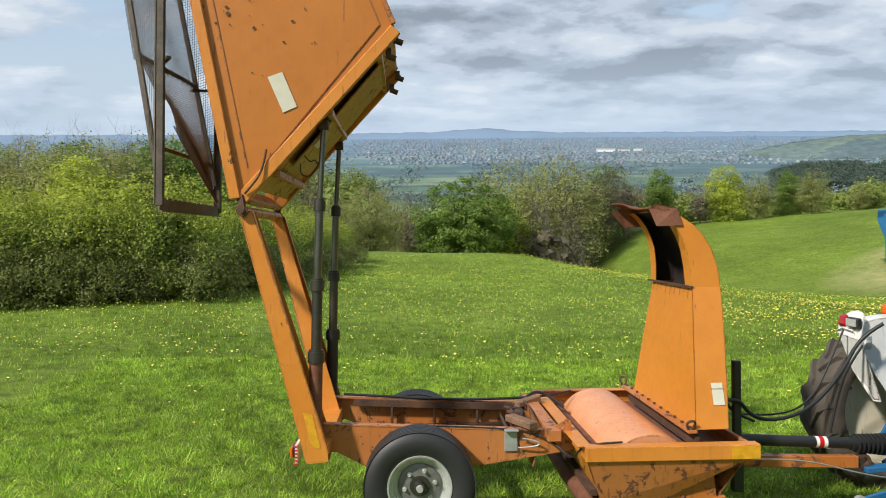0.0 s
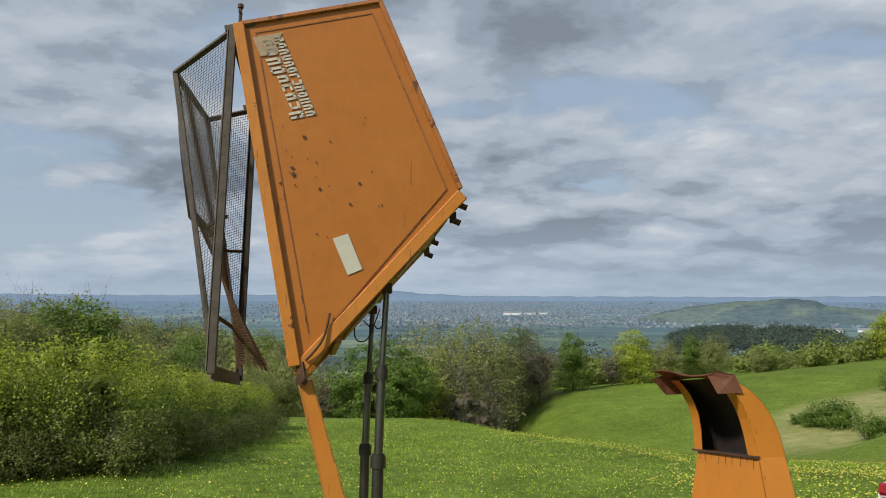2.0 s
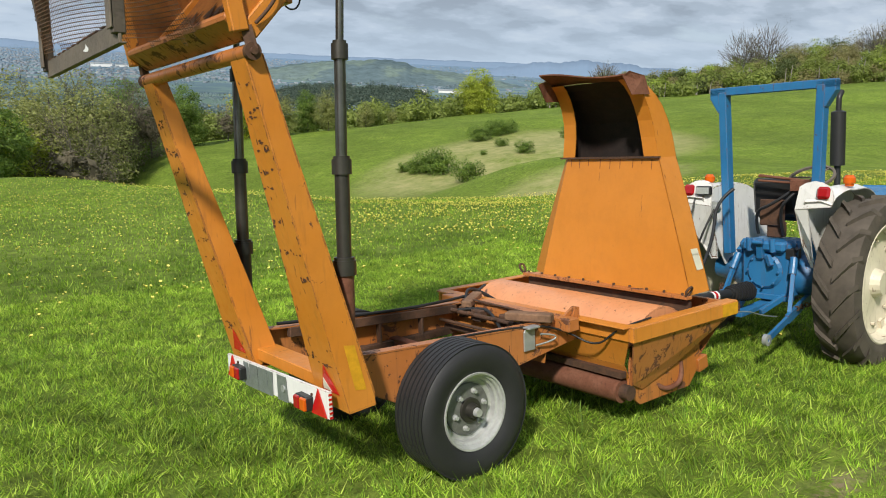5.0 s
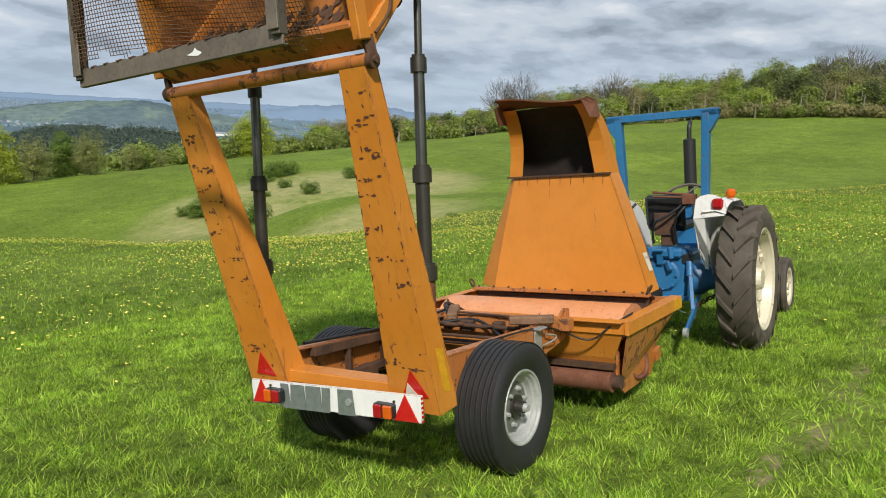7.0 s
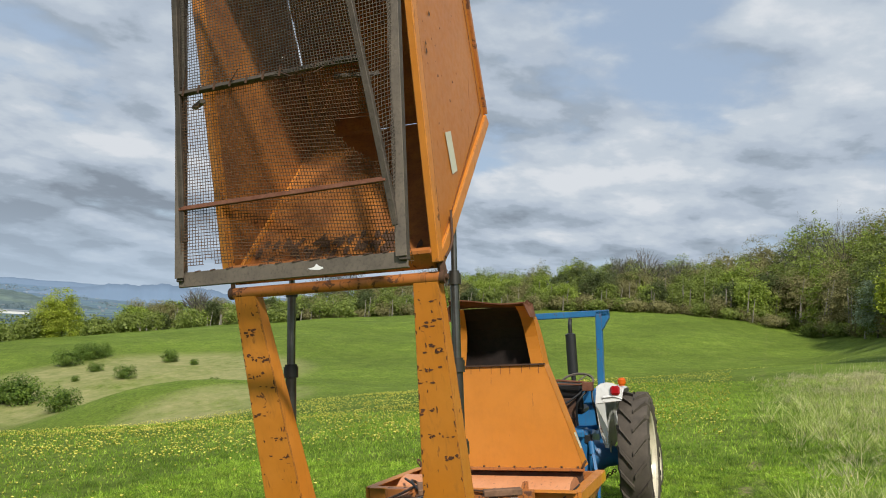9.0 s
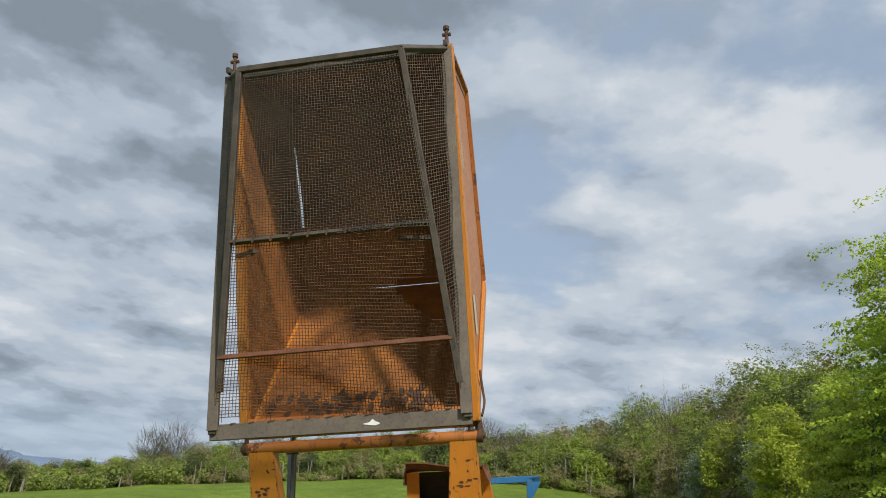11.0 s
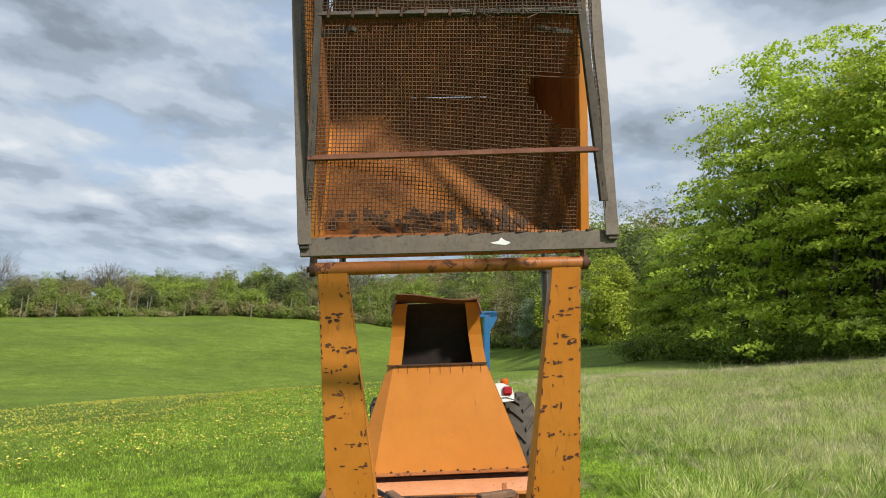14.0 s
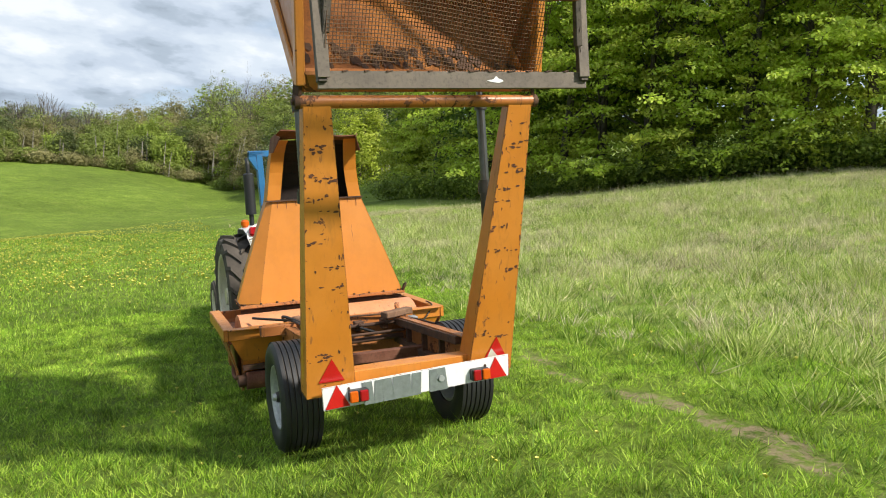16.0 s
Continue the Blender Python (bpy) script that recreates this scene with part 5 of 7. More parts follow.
beam(bm, (2.705, YC - 0.815, 0.742), (2.705, YC + 0.80, 0.742), 0.065, 0.026)
flange = part("chute_flange", bm, ORANGE_WORN, chute, "bolted foot flange of the chute", bevel=0.004)
bm = bm_new()
for k in range(11):
    rod(bm, (2.705, YC - 0.755 + k * 0.151, 0.755), (2.705, YC - 0.755 + k * 0.151, 0.770), 0.011, seg=6)
tagged(part("bolts", bm, RUST, flange), kind="stuff")
for s in (-1, 1):
    hose("lifting_ring", [(2.68, YC + s * 0.80, 0.755), (2.65, YC + s * 0.82, 0.80), (2.69, YC + s * 0.84, 0.83), (2.73, YC + s * 0.82, 0.80), (2.70, YC + s * 0.80, 0.755)], 0.009, RUST, flange, "rusty ring")
for z, h in ((1.01, 0.045), (0.91, 0.11)):
    bm = bm_new()
    w = 0.805 - (z - 0.755) * 0.36
    slab(bm, [(2.875, YC - w - 0.008, z), (2.955, YC - w - 0.008, z), (2.955, YC - w + h * 0.36 - 0.008, z + h), (2.875, YC - w + h * 0.36 - 0.008, z + h)], 0.002, (0, -1, 0))
    part("maker_label", bm, LABEL, harvester, "pale label with faded bars")
# clutter on the head: bracket, latch, wires, hoses, stand, drawbar
bm = bm_new()
slab(bm, [(1.45, -0.505, 0.545), (1.545, -0.505, 0.545), (1.545, -0.505, 0.68), (1.47, -0.505, 0.70), (1.45, -0.505, 0.67)], 0.012, (0, -1, 0))
box(bm, (1.50, -0.53, 0.70), (0.10, 0.06, 0.012))
part("bracket", bm, GALV, harvester, "pale galvanised bracket", bevel=0.002)
hose("bracket_wire", [(1.55, -0.52, 0.57), (1.69, -0.55, 0.58), (1.71, -0.55, 0.62), (1.58, -0.53, 0.64)], 0.006, GALV, harvester, "bent wire")
bm = bm_new()
slab(bm, [(1.85, -0.545, 0.60), (1.935, -0.545, 0.60), (1.935, -0.545, 0.76), (1.90, -0.545, 0.77)], 0.03, (0, 1, 0))
slab(bm, [(1.79, -0.525, 0.70), (1.90, -0.525, 0.765), (1.91, -0.525, 0.735), (1.81, -0.525, 0.68)], 0.02, (0, 1, 0))
part("latch_plate", bm, ORANGE_WORN, harvester, "worn upright latch plate", bevel=0.004)
hose("brake_cable", [(0.9, -0.50, 0.742), (1.5, -0.49, 0.71), (1.78, -0.53, 0.64), (1.90, -0.72, 0.52), (1.93, -0.86, 0.66), (2.05, -0.93, 0.70), (2.2, -0.92, 0.70)], 0.007, BLACK_HOSE, harvester, "thin black cable")
hose("supply_hose", [(0.22, 0.42, 0.80), (0.5, 0.43, 0.775), (1.2, 0.42, 0.725), (1.75, 0.40, 0.735), (2.0, 0.55, 0.72), (2.2, 0.70, 0.72)], 0.011, BLACK_HOSE, harvester, "black hydraulic hose")
hose("supply_hose", [(1.70, 0.34, 0.70), (1.80, 0.48, 0.77), (1.95, 0.50, 0.75), (2.08, 0.42, 0.64)], 0.013, BLACK_HOSE, harvester, "black hydraulic hose")
hose("supply_hose", [(1.55, -0.2, 0.60), (1.66, 0.0, 0.68), (1.70, 0.2, 0.69), (1.6, 0.36, 0.66)], 0.012, BLACK_HOSE, harvester, "black hydraulic hose")
hose("tarred_rope", [(1.70, -0.48, 0.71), (1.72, -0.2, 0.72), (1.74, 0.1, 0.72), (1.72, 0.30, 0.73)], 0.008, RUST, harvester, "dirty rope across the chassis")
bm = bm_new()
box(bm, (3.235, -0.36, 0.68), (0.055, 0.055, 0.92))
box(bm, (3.235, -0.36, 0.30), (0.075, 0.075, 0.30))
stand = part("parking_stand", bm, BLACK, harvester, "black parking stand", bevel=0.004)
bm = bm_new()
beam(bm, (2.80, -0.22, 0.36), (4.20, -0.30, 0.33), 0.08, 0.09)
beam(bm, (2.85, -0.60, 0.42), (3.45, -0.26, 0.36), 0.05, 0.07)
beam(bm, (2.85, 0.30, 0.42), (3.45, -0.22, 0.36), 0.05, 0.07)
part("drawbar", bm, ORANGE_WORN, harvester, "worn orange drawbar", bevel=0.005)
bm = bm_new()
lathe(bm, [(0.035, -0.018), (0.06, -0.018), (0.06, 0.018), (0.035, 0.018)], (4.25, -0.30, 0.33), "y", 20)
part("tow_eye", bm, RUST, harvester, "rusty tow eye")
bm = bm_new()
rod(bm, (3.05, -0.30, 0.54), (4.52, -0.29, 0.445), 0.043, seg=18)
shaft = part("drive_shaft", bm, BLACK, harvester, "black plastic drive-shaft guard", True)
bm = bm_new()
rod(bm, (4.16, -0.291, 0.468), (4.54, -0.289, 0.444), 0.055, seg=18)
bellows = part("bellows", bm, BLACK, harvester, "ribbed black bellows", True)
for k in range(9):
    bm, x = bm_new(), 4.20 + k * 0.034
    lathe(bm, [(0.05, -0.006), (0.072 + 0.002 * k, -0.002), (0.072 + 0.002 * k, 0.006), (0.05, 0.010)], (x, -0.29, 0.465 - 0.065 * (x - 4.2)), "x", 20)
    part("bellows_rib", bm, BLACK, bellows)
bm = bm_new()
rod(bm, (3.87, -0.2945, 0.487), (3.96, -0.294, 0.481), 0.0445, seg=18)
part("warning_label", bm, BOARD, shaft, "white label with a red bar")
bm = bm_new()
rod(bm, (3.895, -0.2943, 0.4855), (3.93, -0.2941, 0.483), 0.0455, seg=18)
part("label_bar", bm, RED_REFLEX, shaft)
hose("supply_hose", [(3.0, -0.45, 0.82), (3.2, -0.42, 0.90), (3.35, -0.36, 0.70), (3.6, -0.30, 0.66), (3.9, -0.20, 0.72), (4.2, -0.12, 0.98), (4.42, 0.0, 1.25), (4.55, -0.10, 1.36)], 0.015, BLACK_HOSE, harvester, "black hose to the tractor")
hose("supply_hose", [(2.98, -0.30, 1.05), (3.12, -0.34, 0.98), (3.16, -0.34, 0.80), (3.30, -0.30, 0.70), (3.4, -0.30, 0.66)], 0.012, BLACK_HOSE, harvester, "black hose behind the chute")
hose("light_cable", [(3.3, -0.2, 0.70), (3.7, -0.05, 0.62), (4.1, 0.15, 0.70), (4.3, 0.2, 1.05), (4.40, 0.2, 1.28)], 0.008, BLACK_HOSE, harvester, "thin light cable")
hose("steel_handle", [(3.05, -0.62, 0.70), (3.05, -0.62, 0.92), (3.0, -0.62, 0.94), (2.97, -0.62, 0.86)], 0.012, RUST_RED, harvester, "bent steel handle")
hose("tie_wire", [(3.1, -0.90, 0.55), (3.5, -0.8, 0.52), (4.0, -0.72, 0.36), (4.3, -0.66, 0.30)], 0.005, GALV, harvester, "taut tie wire")


# ---------------------------------------------------------------- the tractor
TRACTOR = MACHINE @ pose(5.0, -0.30, -0.20, 0, 0, 1.2)
tractor = thing("tractor", TRACTOR, "old blue tractor with white mudguards and a roll bar, hitched ahead", "tractor")


def tractor_wheel(x, y, R, w, rim, lugs, side, mat, label):
    bm, treads = bm_new(), []
    h = w / 2
    prof = [(rim, -h * 0.82), (rim + 0.06, -h * 0.98), (R * 0.80, -h), (R * 0.93, -h * 0.92), (R * 0.955, -h * 0.7), (R * 0.965, 0), (R * 0.955, h * 0.7), (R * 0.93, h * 0.92), (R * 0.80, h), (rim + 0.06, h * 0.98), (rim, h * 0.82)]
    if not lugs:
        ribs = [q for o in (-0.05, 0.0, 0.05) for q in ((R * 0.957, o - 0.014), (R, o - 0.010), (R, o + 0.010), (R * 0.957, o + 0.014))]
        prof = prof[:4] + ribs + prof[7:]
    lathe(bm, prof, (x, y, R), "y", 52)
    if lugs:
        for k in range(lugs):
            for s in (-1, 1):
                a0 = 2 * math.pi * (k + (0.5 if s > 0 else 0)) / lugs
                pts = []
                for f in np.linspace(0, 1, 5):
                    ang_ = a0 + f * 0.30
                    yy = s * (0.01 + f * (h - 0.005))
                    rad_ = R * (0.955 if f < 0.8 else 0.955 - (f - 0.8) * 0.6)
                    pts.append((ang_, yy, rad_))
                last, bm_l = None, bm_new()
                for ang_, yy, rad_ in pts:
                    ring = []
                    for da, dr in ((-0.050, -0.015), (-0.034, R * 0.050), (0.030, R * 0.050), (0.044, -0.015)):
                        r = rad_ + dr
                        ring.append(bm_l.verts.new((x + r * math.sin(ang_ + da), y + yy, R + r * math.cos(ang_ + da))))
                    if last:
                        for j in range(4):
                            q = (j + 1) % 4
                            bm_l.faces.new((last[j], last[q], ring[q], ring[j]))
                    else:
                        bm_l.faces.new(ring)
                    last = ring
                bm_l.faces.new(last[::-1])
                treads.append(bm_l)
    tyre = part("tyre", bm, mat, tractor, label, True)
    for bm_l in treads:
        part("tread_lug", bm_l, mat, tyre)
    bm, s = bm_new(), side
    lathe(bm, [(rim + 0.022, s * h * 0.86), (rim + 0.01, s * h * 0.9), (rim - 0.02, s * h * 0.8), (rim - 0.05, s * h * 0.25), (rim * 0.62, s * h * 0.15), (rim * 0.3, s * h * 0.32), (0.02, s * h * 0.34), (0.02, s * h * 0.2), (rim * 0.3, s * h * 0.2), (rim * 0.62, s * h * 0.02), (rim - 0.03, -s * h * 0.1), (rim, -s * h * 0.8), (rim + 0.02, -s * h * 0.8)], (x, y, R), "y", 40)
    part("rim", bm, RIM_CREAM, tyre, "cream painted wheel rim", True)
    bm = bm_new()
    rod(bm, (x, y + s * h * 0.25, R), (x, y + s * h * 0.75, R), rim * 0.26, rim * 0.2, 16)
    part("wheel_centre", bm, RIM_CREAM, tyre, "cream wheel centre")
    for k in range(8):
        bm = bm_new()
        a = k * math.pi / 4
        c = Vector((x + rim * 0.72 * math.cos(a), y + s * h * 0.2, R + rim * 0.72 * math.sin(a)))
        rod(bm, c, c + Vector((0, s * 0.035, 0)), 0.016, seg=6)
        part("wheel_bolt", bm, RIM_CREAM, tyre)
    for k in range(4):
        bm = bm_new()
        a = k * math.pi / 2 + 0.4
        c = Vector((x + rim * 0.85 * math.cos(a), y + s * h * 0.3, R + rim * 0.85 * math.sin(a)))
        box(bm, c, (0.09, 0.03, 0.06), (0, -math.degrees(a), 0))
        part("rim_clamp", bm, RIM_CREAM, tyre)


for s in (-1, 1):
    tractor_wheel(0, s * 0.79, 0.745, 0.355, 0.50, 18, s, RUBBER_DIRTY, "muddy tractor tyre with chevron lugs")
    tractor_wheel(1.95, s * 0.78, 0.365, 0.19, 0.215, 0, s, RUBBER_DIRTY, "ribbed front tyre")
bm = bm_new()
box(bm, (0.10, 0, 0.78), (0.72, 0.46, 0.46))
box(bm, (0.75, 0, 0.74), (0.8, 0.40, 0.42))
rod(bm, (-0.29, 0, 0.80), (-0.24, 0, 0.80), 0.17, seg=24)
box(bm, (-0.12, 0, 1.03), (0.40, 0.40, 0.10))
rod(bm, (-0.20, -0.26, 1.02), (-0.20, 0.26, 1.02), 0.06, seg=16)
part("transmission", bm, BLUE, tractor, "oily blue transmission casting", bevel=0.03)
for s in (-1, 1):
    bm = bm_new()
    lathe(bm, [(0.0, s * 0.20), (0.19, s * 0.20), (0.18, s * 0.34), (0.13, s * 0.40), (0.10, s * 0.60), (0.0, s * 0.60)], (0, 0, 0.745), "y", 24)
    part("axle_housing", bm, BLUE, tractor, "blue rear axle trumpet", True)
    reach = Vector((-1.06, -0.44, 0.38)) if s < 0 else Vector((-0.86, 0.30, 0.60))
    root_ = Vector((-0.02, s * 0.30, 0.55))
    bm = bm_new()
    beam(bm, root_, root_.lerp(reach, 0.55), 0.035, 0.085)
    beam(bm, root_.lerp(reach, 0.53), reach, 0.03, 0.06)
    link = part("lower_link", bm, BLUE, tractor, "blue lower link arm", bevel=0.004)
    bm = bm_new()
    lathe(bm, [(0.018, -0.022), (0.048, -0.018), (0.048, 0.018), (0.018, 0.022)], reach, "y", 18)
    part("ball_end", bm, GALV, link, "bare steel ball end", True)
    grip = root_.lerp(reach, 0.5)
    bm = bm_new()
    beam(bm, grip, (-0.26, s * 0.27, 0.90), 0.035, 0.035)
    rod(bm, (-0.32, s * 0.285, 0.80), (-0.25, s * 0.265, 0.94), 0.034, seg=12)
    beam(bm, (-0.24, s * 0.26, 0.95), (-0.10, s * 0.24, 1.05), 0.05, 0.06)
    part("lift_rod", bm, BLUE, link, "blue lift rod with black leveller")
    bm = bm_new()
    for k in range(7):
        c = Vector((-0.40 + 0.045 * k, s * (0.37 + 0.022 * k), 0.52 + 0.012 * k))
        lathe(bm, [(0.012, -0.006), (0.024, -0.006), (0.024, 0.006), (0.012, 0.006)], c, "y" if k % 2 else "x", 10)
    part("check_chain", bm, RUST, link, "rusty check chain")
    # mudguard: an inner sheet and a curled crown over the wheel
    bm = bm_new()
    arc = [(radians(a), 0.825 + 0.115 * min(max((82 - a) / 26, 0), 1)) for a in range(50, 173, 6)]
    crown = []
    for a, r in arc:
        x, z = -r * math.cos(a) * 0.97 + 0.05, 0.745 + r * math.sin(a)
        wide = 0.23 if a < 1.2 else 0.10 + 0.13 * math.sin(a) ** 2
        crown.append([bm.verts.new((x, s * 0.47, z)), bm.verts.new((x, s * 0.475, z + 0.0)), bm.verts.new((x * 1.0, s * (0.47 + wide * 0.6), z + 0.012)), bm.verts.new((x, s * (0.47 + wide), z - 0.02))])
    for p, q in zip(crown, crown[1:]):
        for j in range(1, 3):
            bm.faces.new((p[j], p[j + 1], q[j + 1], q[j]))
    inner = [bm.verts.new((-r * math.cos(a) * 0.97 + 0.05, s * 0.47, 0.745 + r * math.sin(a))) for a, r in arc]
    foot = [bm.verts.new((0.35, s * 0.47, 0.85)), bm.verts.new((0.0, s * 0.47, 0.80)), bm.verts.new((-0.14, s * 0.47, 0.80)), bm.verts.new((-0.36, s * 0.47, 1.12))]
    bm.faces.new(inner + foot)
    bmesh.ops.remove_doubles(bm, verts=bm.verts, dist=0.004)
    bmesh.ops.solidify(bm, geom=bm.faces[:], thickness=0.008)
    guard = part("mudguard", bm, WHITE, tractor, "white painted mudguard", True)
    bm = bm_new()
    slab(bm, [(-0.530, s * 0.39, 1.40), (-0.530, s * 0.69, 1.43), (-0.515, s * 0.705, 1.49), (-0.495, s * 0.69, 1.55), (-0.480, s * 0.65, 1.595), (-0.470, s * 0.59, 1.625), (-0.465, s * 0.52, 1.635), (-0.468, s * 0.45, 1.62), (-0.480, s * 0.405, 1.59)], 0.012, (1, 0, 0.25))
    part("lamp_plate", bm, WHITE, guard, "white rounded lamp plate", bevel=0.004)
    bm = bm_new()
    slab(bm, [(-0.527, s * (0.69 if s > 0 else 0.50), 1.43), (-0.527, s * 0.39, 1.40), (-0.415, s * 0.40, 1.10), (-0.315, s * 0.44, 0.88), (-0.355, s * 0.485, 0.88), (-0.465, s * (0.585 if s > 0 else 0.50), 1.12)], 0.008, (1, 0, 0.25))
    part("rear_skirt", bm, WHITE, guard, "white tapering rear skirt", bevel=0.003)
    bm = bm_new()
    box(bm, (-0.520, s * 0.622, 1.545), (0.04, 0.11, 0.105), (0, 15, 0))
    part("tail_lamp", bm, RED_LENS, guard, "square red tail lamp", bevel=0.02)
    bm = bm_new()
    rod(bm, (-0.11, s * 0.655, 1.575), (-0.11, s * 0.655, 1.60), 0.035, seg=14)
    rod(bm, (-0.11, s * 0.655, 1.60), (-0.11, s * 0.655, 1.645), 0.048, 0.048, 16)
    rod(bm, (-0.11, s * 0.655, 1.645), (-0.11, s * 0.655, 1.67), 0.048, 0.03, 16)
    part("indicator", bm, AMBER, guard, "amber indicator lamp", True)
bm = bm_new()
box(bm, (-0.53, 0.46, 1.545), (0.05, 0.15, 0.08))
work = part("work_lamp", bm, BLACK, tractor, "black work lamp on the mudguard", bevel=0.01)
bm = bm_new()
box(bm, (-0.558, 0.46, 1.545), (0.008, 0.13, 0.06))
part("lamp_glass", bm, GLASS_LAMP, work, "ribbed lamp glass")
bm = bm_new()
box(bm, (-0.47, 0.38, 1.40), (0.06, 0.06, 0.09))
rod(bm, (-0.52, 0.36, 1.37), (-0.46, 0.36, 1.37), 0.04, seg=12)
part("light_socket", bm, GALV, tractor, "grey light socket with cables", bevel=0.01)
hose("cable", [(-0.52, 0.36, 1.37), (-0.62, 0.40, 1.2), (-0.66, 0.50, 0.9), (-0.72, 0.50, 0.62)], 0.010, BLACK_HOSE, tractor, "hanging black cable")
# roll bar
bm = bm_new()
for s in (-1, 1):
    beam(bm, (-0.17, s * 0.40, 0.92), (-0.20, s * 0.455, 2.44), 0.075, 0.10, (1, 0, 0))
    slab(bm, [(-0.245, s * 0.415, 2.25), (-0.245, s * 0.495, 2.25), (-0.245, s * 0.578, 2.385), (-0.245, s * 0.578, 2.472), (-0.245, s * 0.415, 2.472)], 0.09, (1, 0, 0))
beam(bm, (-0.20, -0.578, 2.445), (-0.20, 0.578, 2.445), 0.09, 0.075)
bar = part("roll_bar", bm, BLUE, tractor, "blue steel roll bar", bevel=0.006)
# engine hood and front
bm = bm_new()
box(bm, (1.62, 0, 1.18), (1.45, 0.46, 0.44))
box(bm, (2.38, 0, 1.10), (0.10, 0.52, 0.62))
part("hood", bm, BLUE, tractor, "blue engine hood", bevel=0.05)
bm = bm_new()
box(bm, (1.55, 0, 0.76), (1.20, 0.34, 0.46))
beam(bm, (2.0, -0.62, 0.40), (2.0, 0.62, 0.40), 0.10, 0.09)
box(bm, (2.0, 0, 0.52), (0.2, 0.22, 0.2))
part("engine", bm, RAM_BODY, tractor, "dark oily engine block and front axle", bevel=0.02)
bm = bm_new()
box(bm, (0.85, -0.03, 1.40), (0.12, 0.46, 0.20))
part("dashboard", bm, BLUE, tractor, "blue dash panel", bevel=0.02)
bm = bm_new()
rod(bm, (1.80, 0.255, 1.20), (1.80, 0.262, 1.68), 0.034, seg=12)
rod(bm, (1.80, 0.262, 1.66), (1.80, 0.266, 2.24), 0.076, seg=22)
rod(bm, (1.80, 0.266, 2.24), (1.80, 0.266, 2.26), 0.076, 0.035, 22)
exhaust = part("exhaust", bm, BLACK, tractor, "upright black exhaust silencer", True)
hose("exhaust_pipe", [(1.80, 0.266, 2.22), (1.80, 0.266, 2.36), (1.81, 0.266, 2.42), (1.86, 0.264, 2.46)], 0.030, BLACK, exhaust, "curved exhaust outlet")
# seat with valve block
bm = bm_new()
box(bm, (0.02, 0.05, 1.45), (0.09, 0.42, 0.36), (0, -8, 0))
box(bm, (0.24, 0.05, 1.28), (0.40, 0.42, 0.10))
part("seat", bm, BLACK, tractor, "torn black seat", bevel=0.035)
bm = bm_new()
box(bm, (-0.10, 0.02, 1.32), (0.05, 0.22, 0.24))
box(bm, (-0.05, 0.0, 1.16), (0.10, 0.14, 0.14))
part("valve_bracket", bm, RUST, tractor, "rusty bracket behind the seat", bevel=0.006)
bm = bm_new()
box(bm, (-0.16, -0.26, 1.58), (0.14, 0.12, 0.10))
rod(bm, (-0.16, -0.30, 1.62), (-0.16, 0.08, 1.66), 0.014, seg=8)
rod(bm, (-0.18, -0.20, 1.60), (-0.18, 0.12, 1.62), 0.012, seg=8)
box(bm, (-0.16, 0.10, 1.66), (0.03, 0.05, 0.03))
part("spool_valve", bm, RUST_RED, tractor, "rusty hydraulic spool valve", bevel=0.004)
for k, (y0, y1) in enumerate(((-0.26, -0.10), (-0.22, 0.14), (-0.30, -0.34))):
    hose("valve_hose", [(-0.16, y0, 1.55), (-0.24, (y0 + y1) / 2, 1.46 - 0.06 * k), (-0.22, y1, 1.34), (-0.12, y1, 1.12)], 0.014, BLACK_HOSE, tractor, "black hydraulic hose")
bm = bm_new()
lathe(bm, [(0.195, -0.012), (0.22, -0.012), (0.22, 0.012), (0.195, 0.012)], (0, 0, 0), "y", 32)
for a in (0, 2.1, 4.2):
    rod(bm, (0, 0, 0), (0.2 * math.cos(a), 0, 0.2 * math.sin(a)), 0.009, seg=6)
bmesh.ops.transform(bm, matrix=pose(0.62, 0.0, 1.60, 62, 0, 90), verts=bm.verts)
part("steering_wheel", bm, GREYSTEEL, tractor, "thin-rimmed steering wheel", True)
bm = bm_new()
rod(bm, (0.64, 0, 1.58), (0.85, 0, 1.42), 0.022, seg=10)
part("steering_column", bm, BLACK, tractor, "steering column")
# rear details: top link, drawbar frame, casting bosses
bm = bm_new()
for y in (-0.10, 0.02, 0.12):
    rod(bm, (-0.31, y, 0.98), (-0.31, y + 0.01, 1.10), 0.028, seg=12)
beam(bm, (-0.30, 0.02, 0.92), (-0.33, 0.02, 1.10), 0.06, 0.05)
rod(bm, (-0.36, -0.03, 1.07), (-0.36, 0.07, 1.07), 0.02, seg=10)
beam(bm, (-0.31, -0.05, 0.95), (-0.34, -0.10, 0.86), 0.04, 0.05)
for a in range(8):
    c = Vector((-0.295, 0.145 * math.cos(a * math.pi / 4), 0.80 + 0.145 * math.sin(a * math.pi / 4)))
    rod(bm, c, c + Vector((-0.02, 0, 0)), 0.013, seg=6)
part("top_link_bracket", bm, BLUE, tractor, "blue top-link bracket", bevel=0.004)
bm = bm_new()
beam(bm, (-0.25, -0.26, 0.56), (-0.25, 0.26, 0.56), 0.06, 0.05)
beam(bm, (-0.15, 0, 0.50), (-0.75, 0, 0.47), 0.10, 0.04)
beam(bm, (-0.2, -0.2, 0.60), (-0.52, -0.10, 0.47), 0.04, 0.05)
beam(bm, (-0.2, 0.2, 0.60), (-0.52, 0.10, 0.47), 0.04, 0.05)
part("hitch_frame", bm, BLUE, tractor, "blue hitch frame", bevel=0.004)
bm = bm_new()
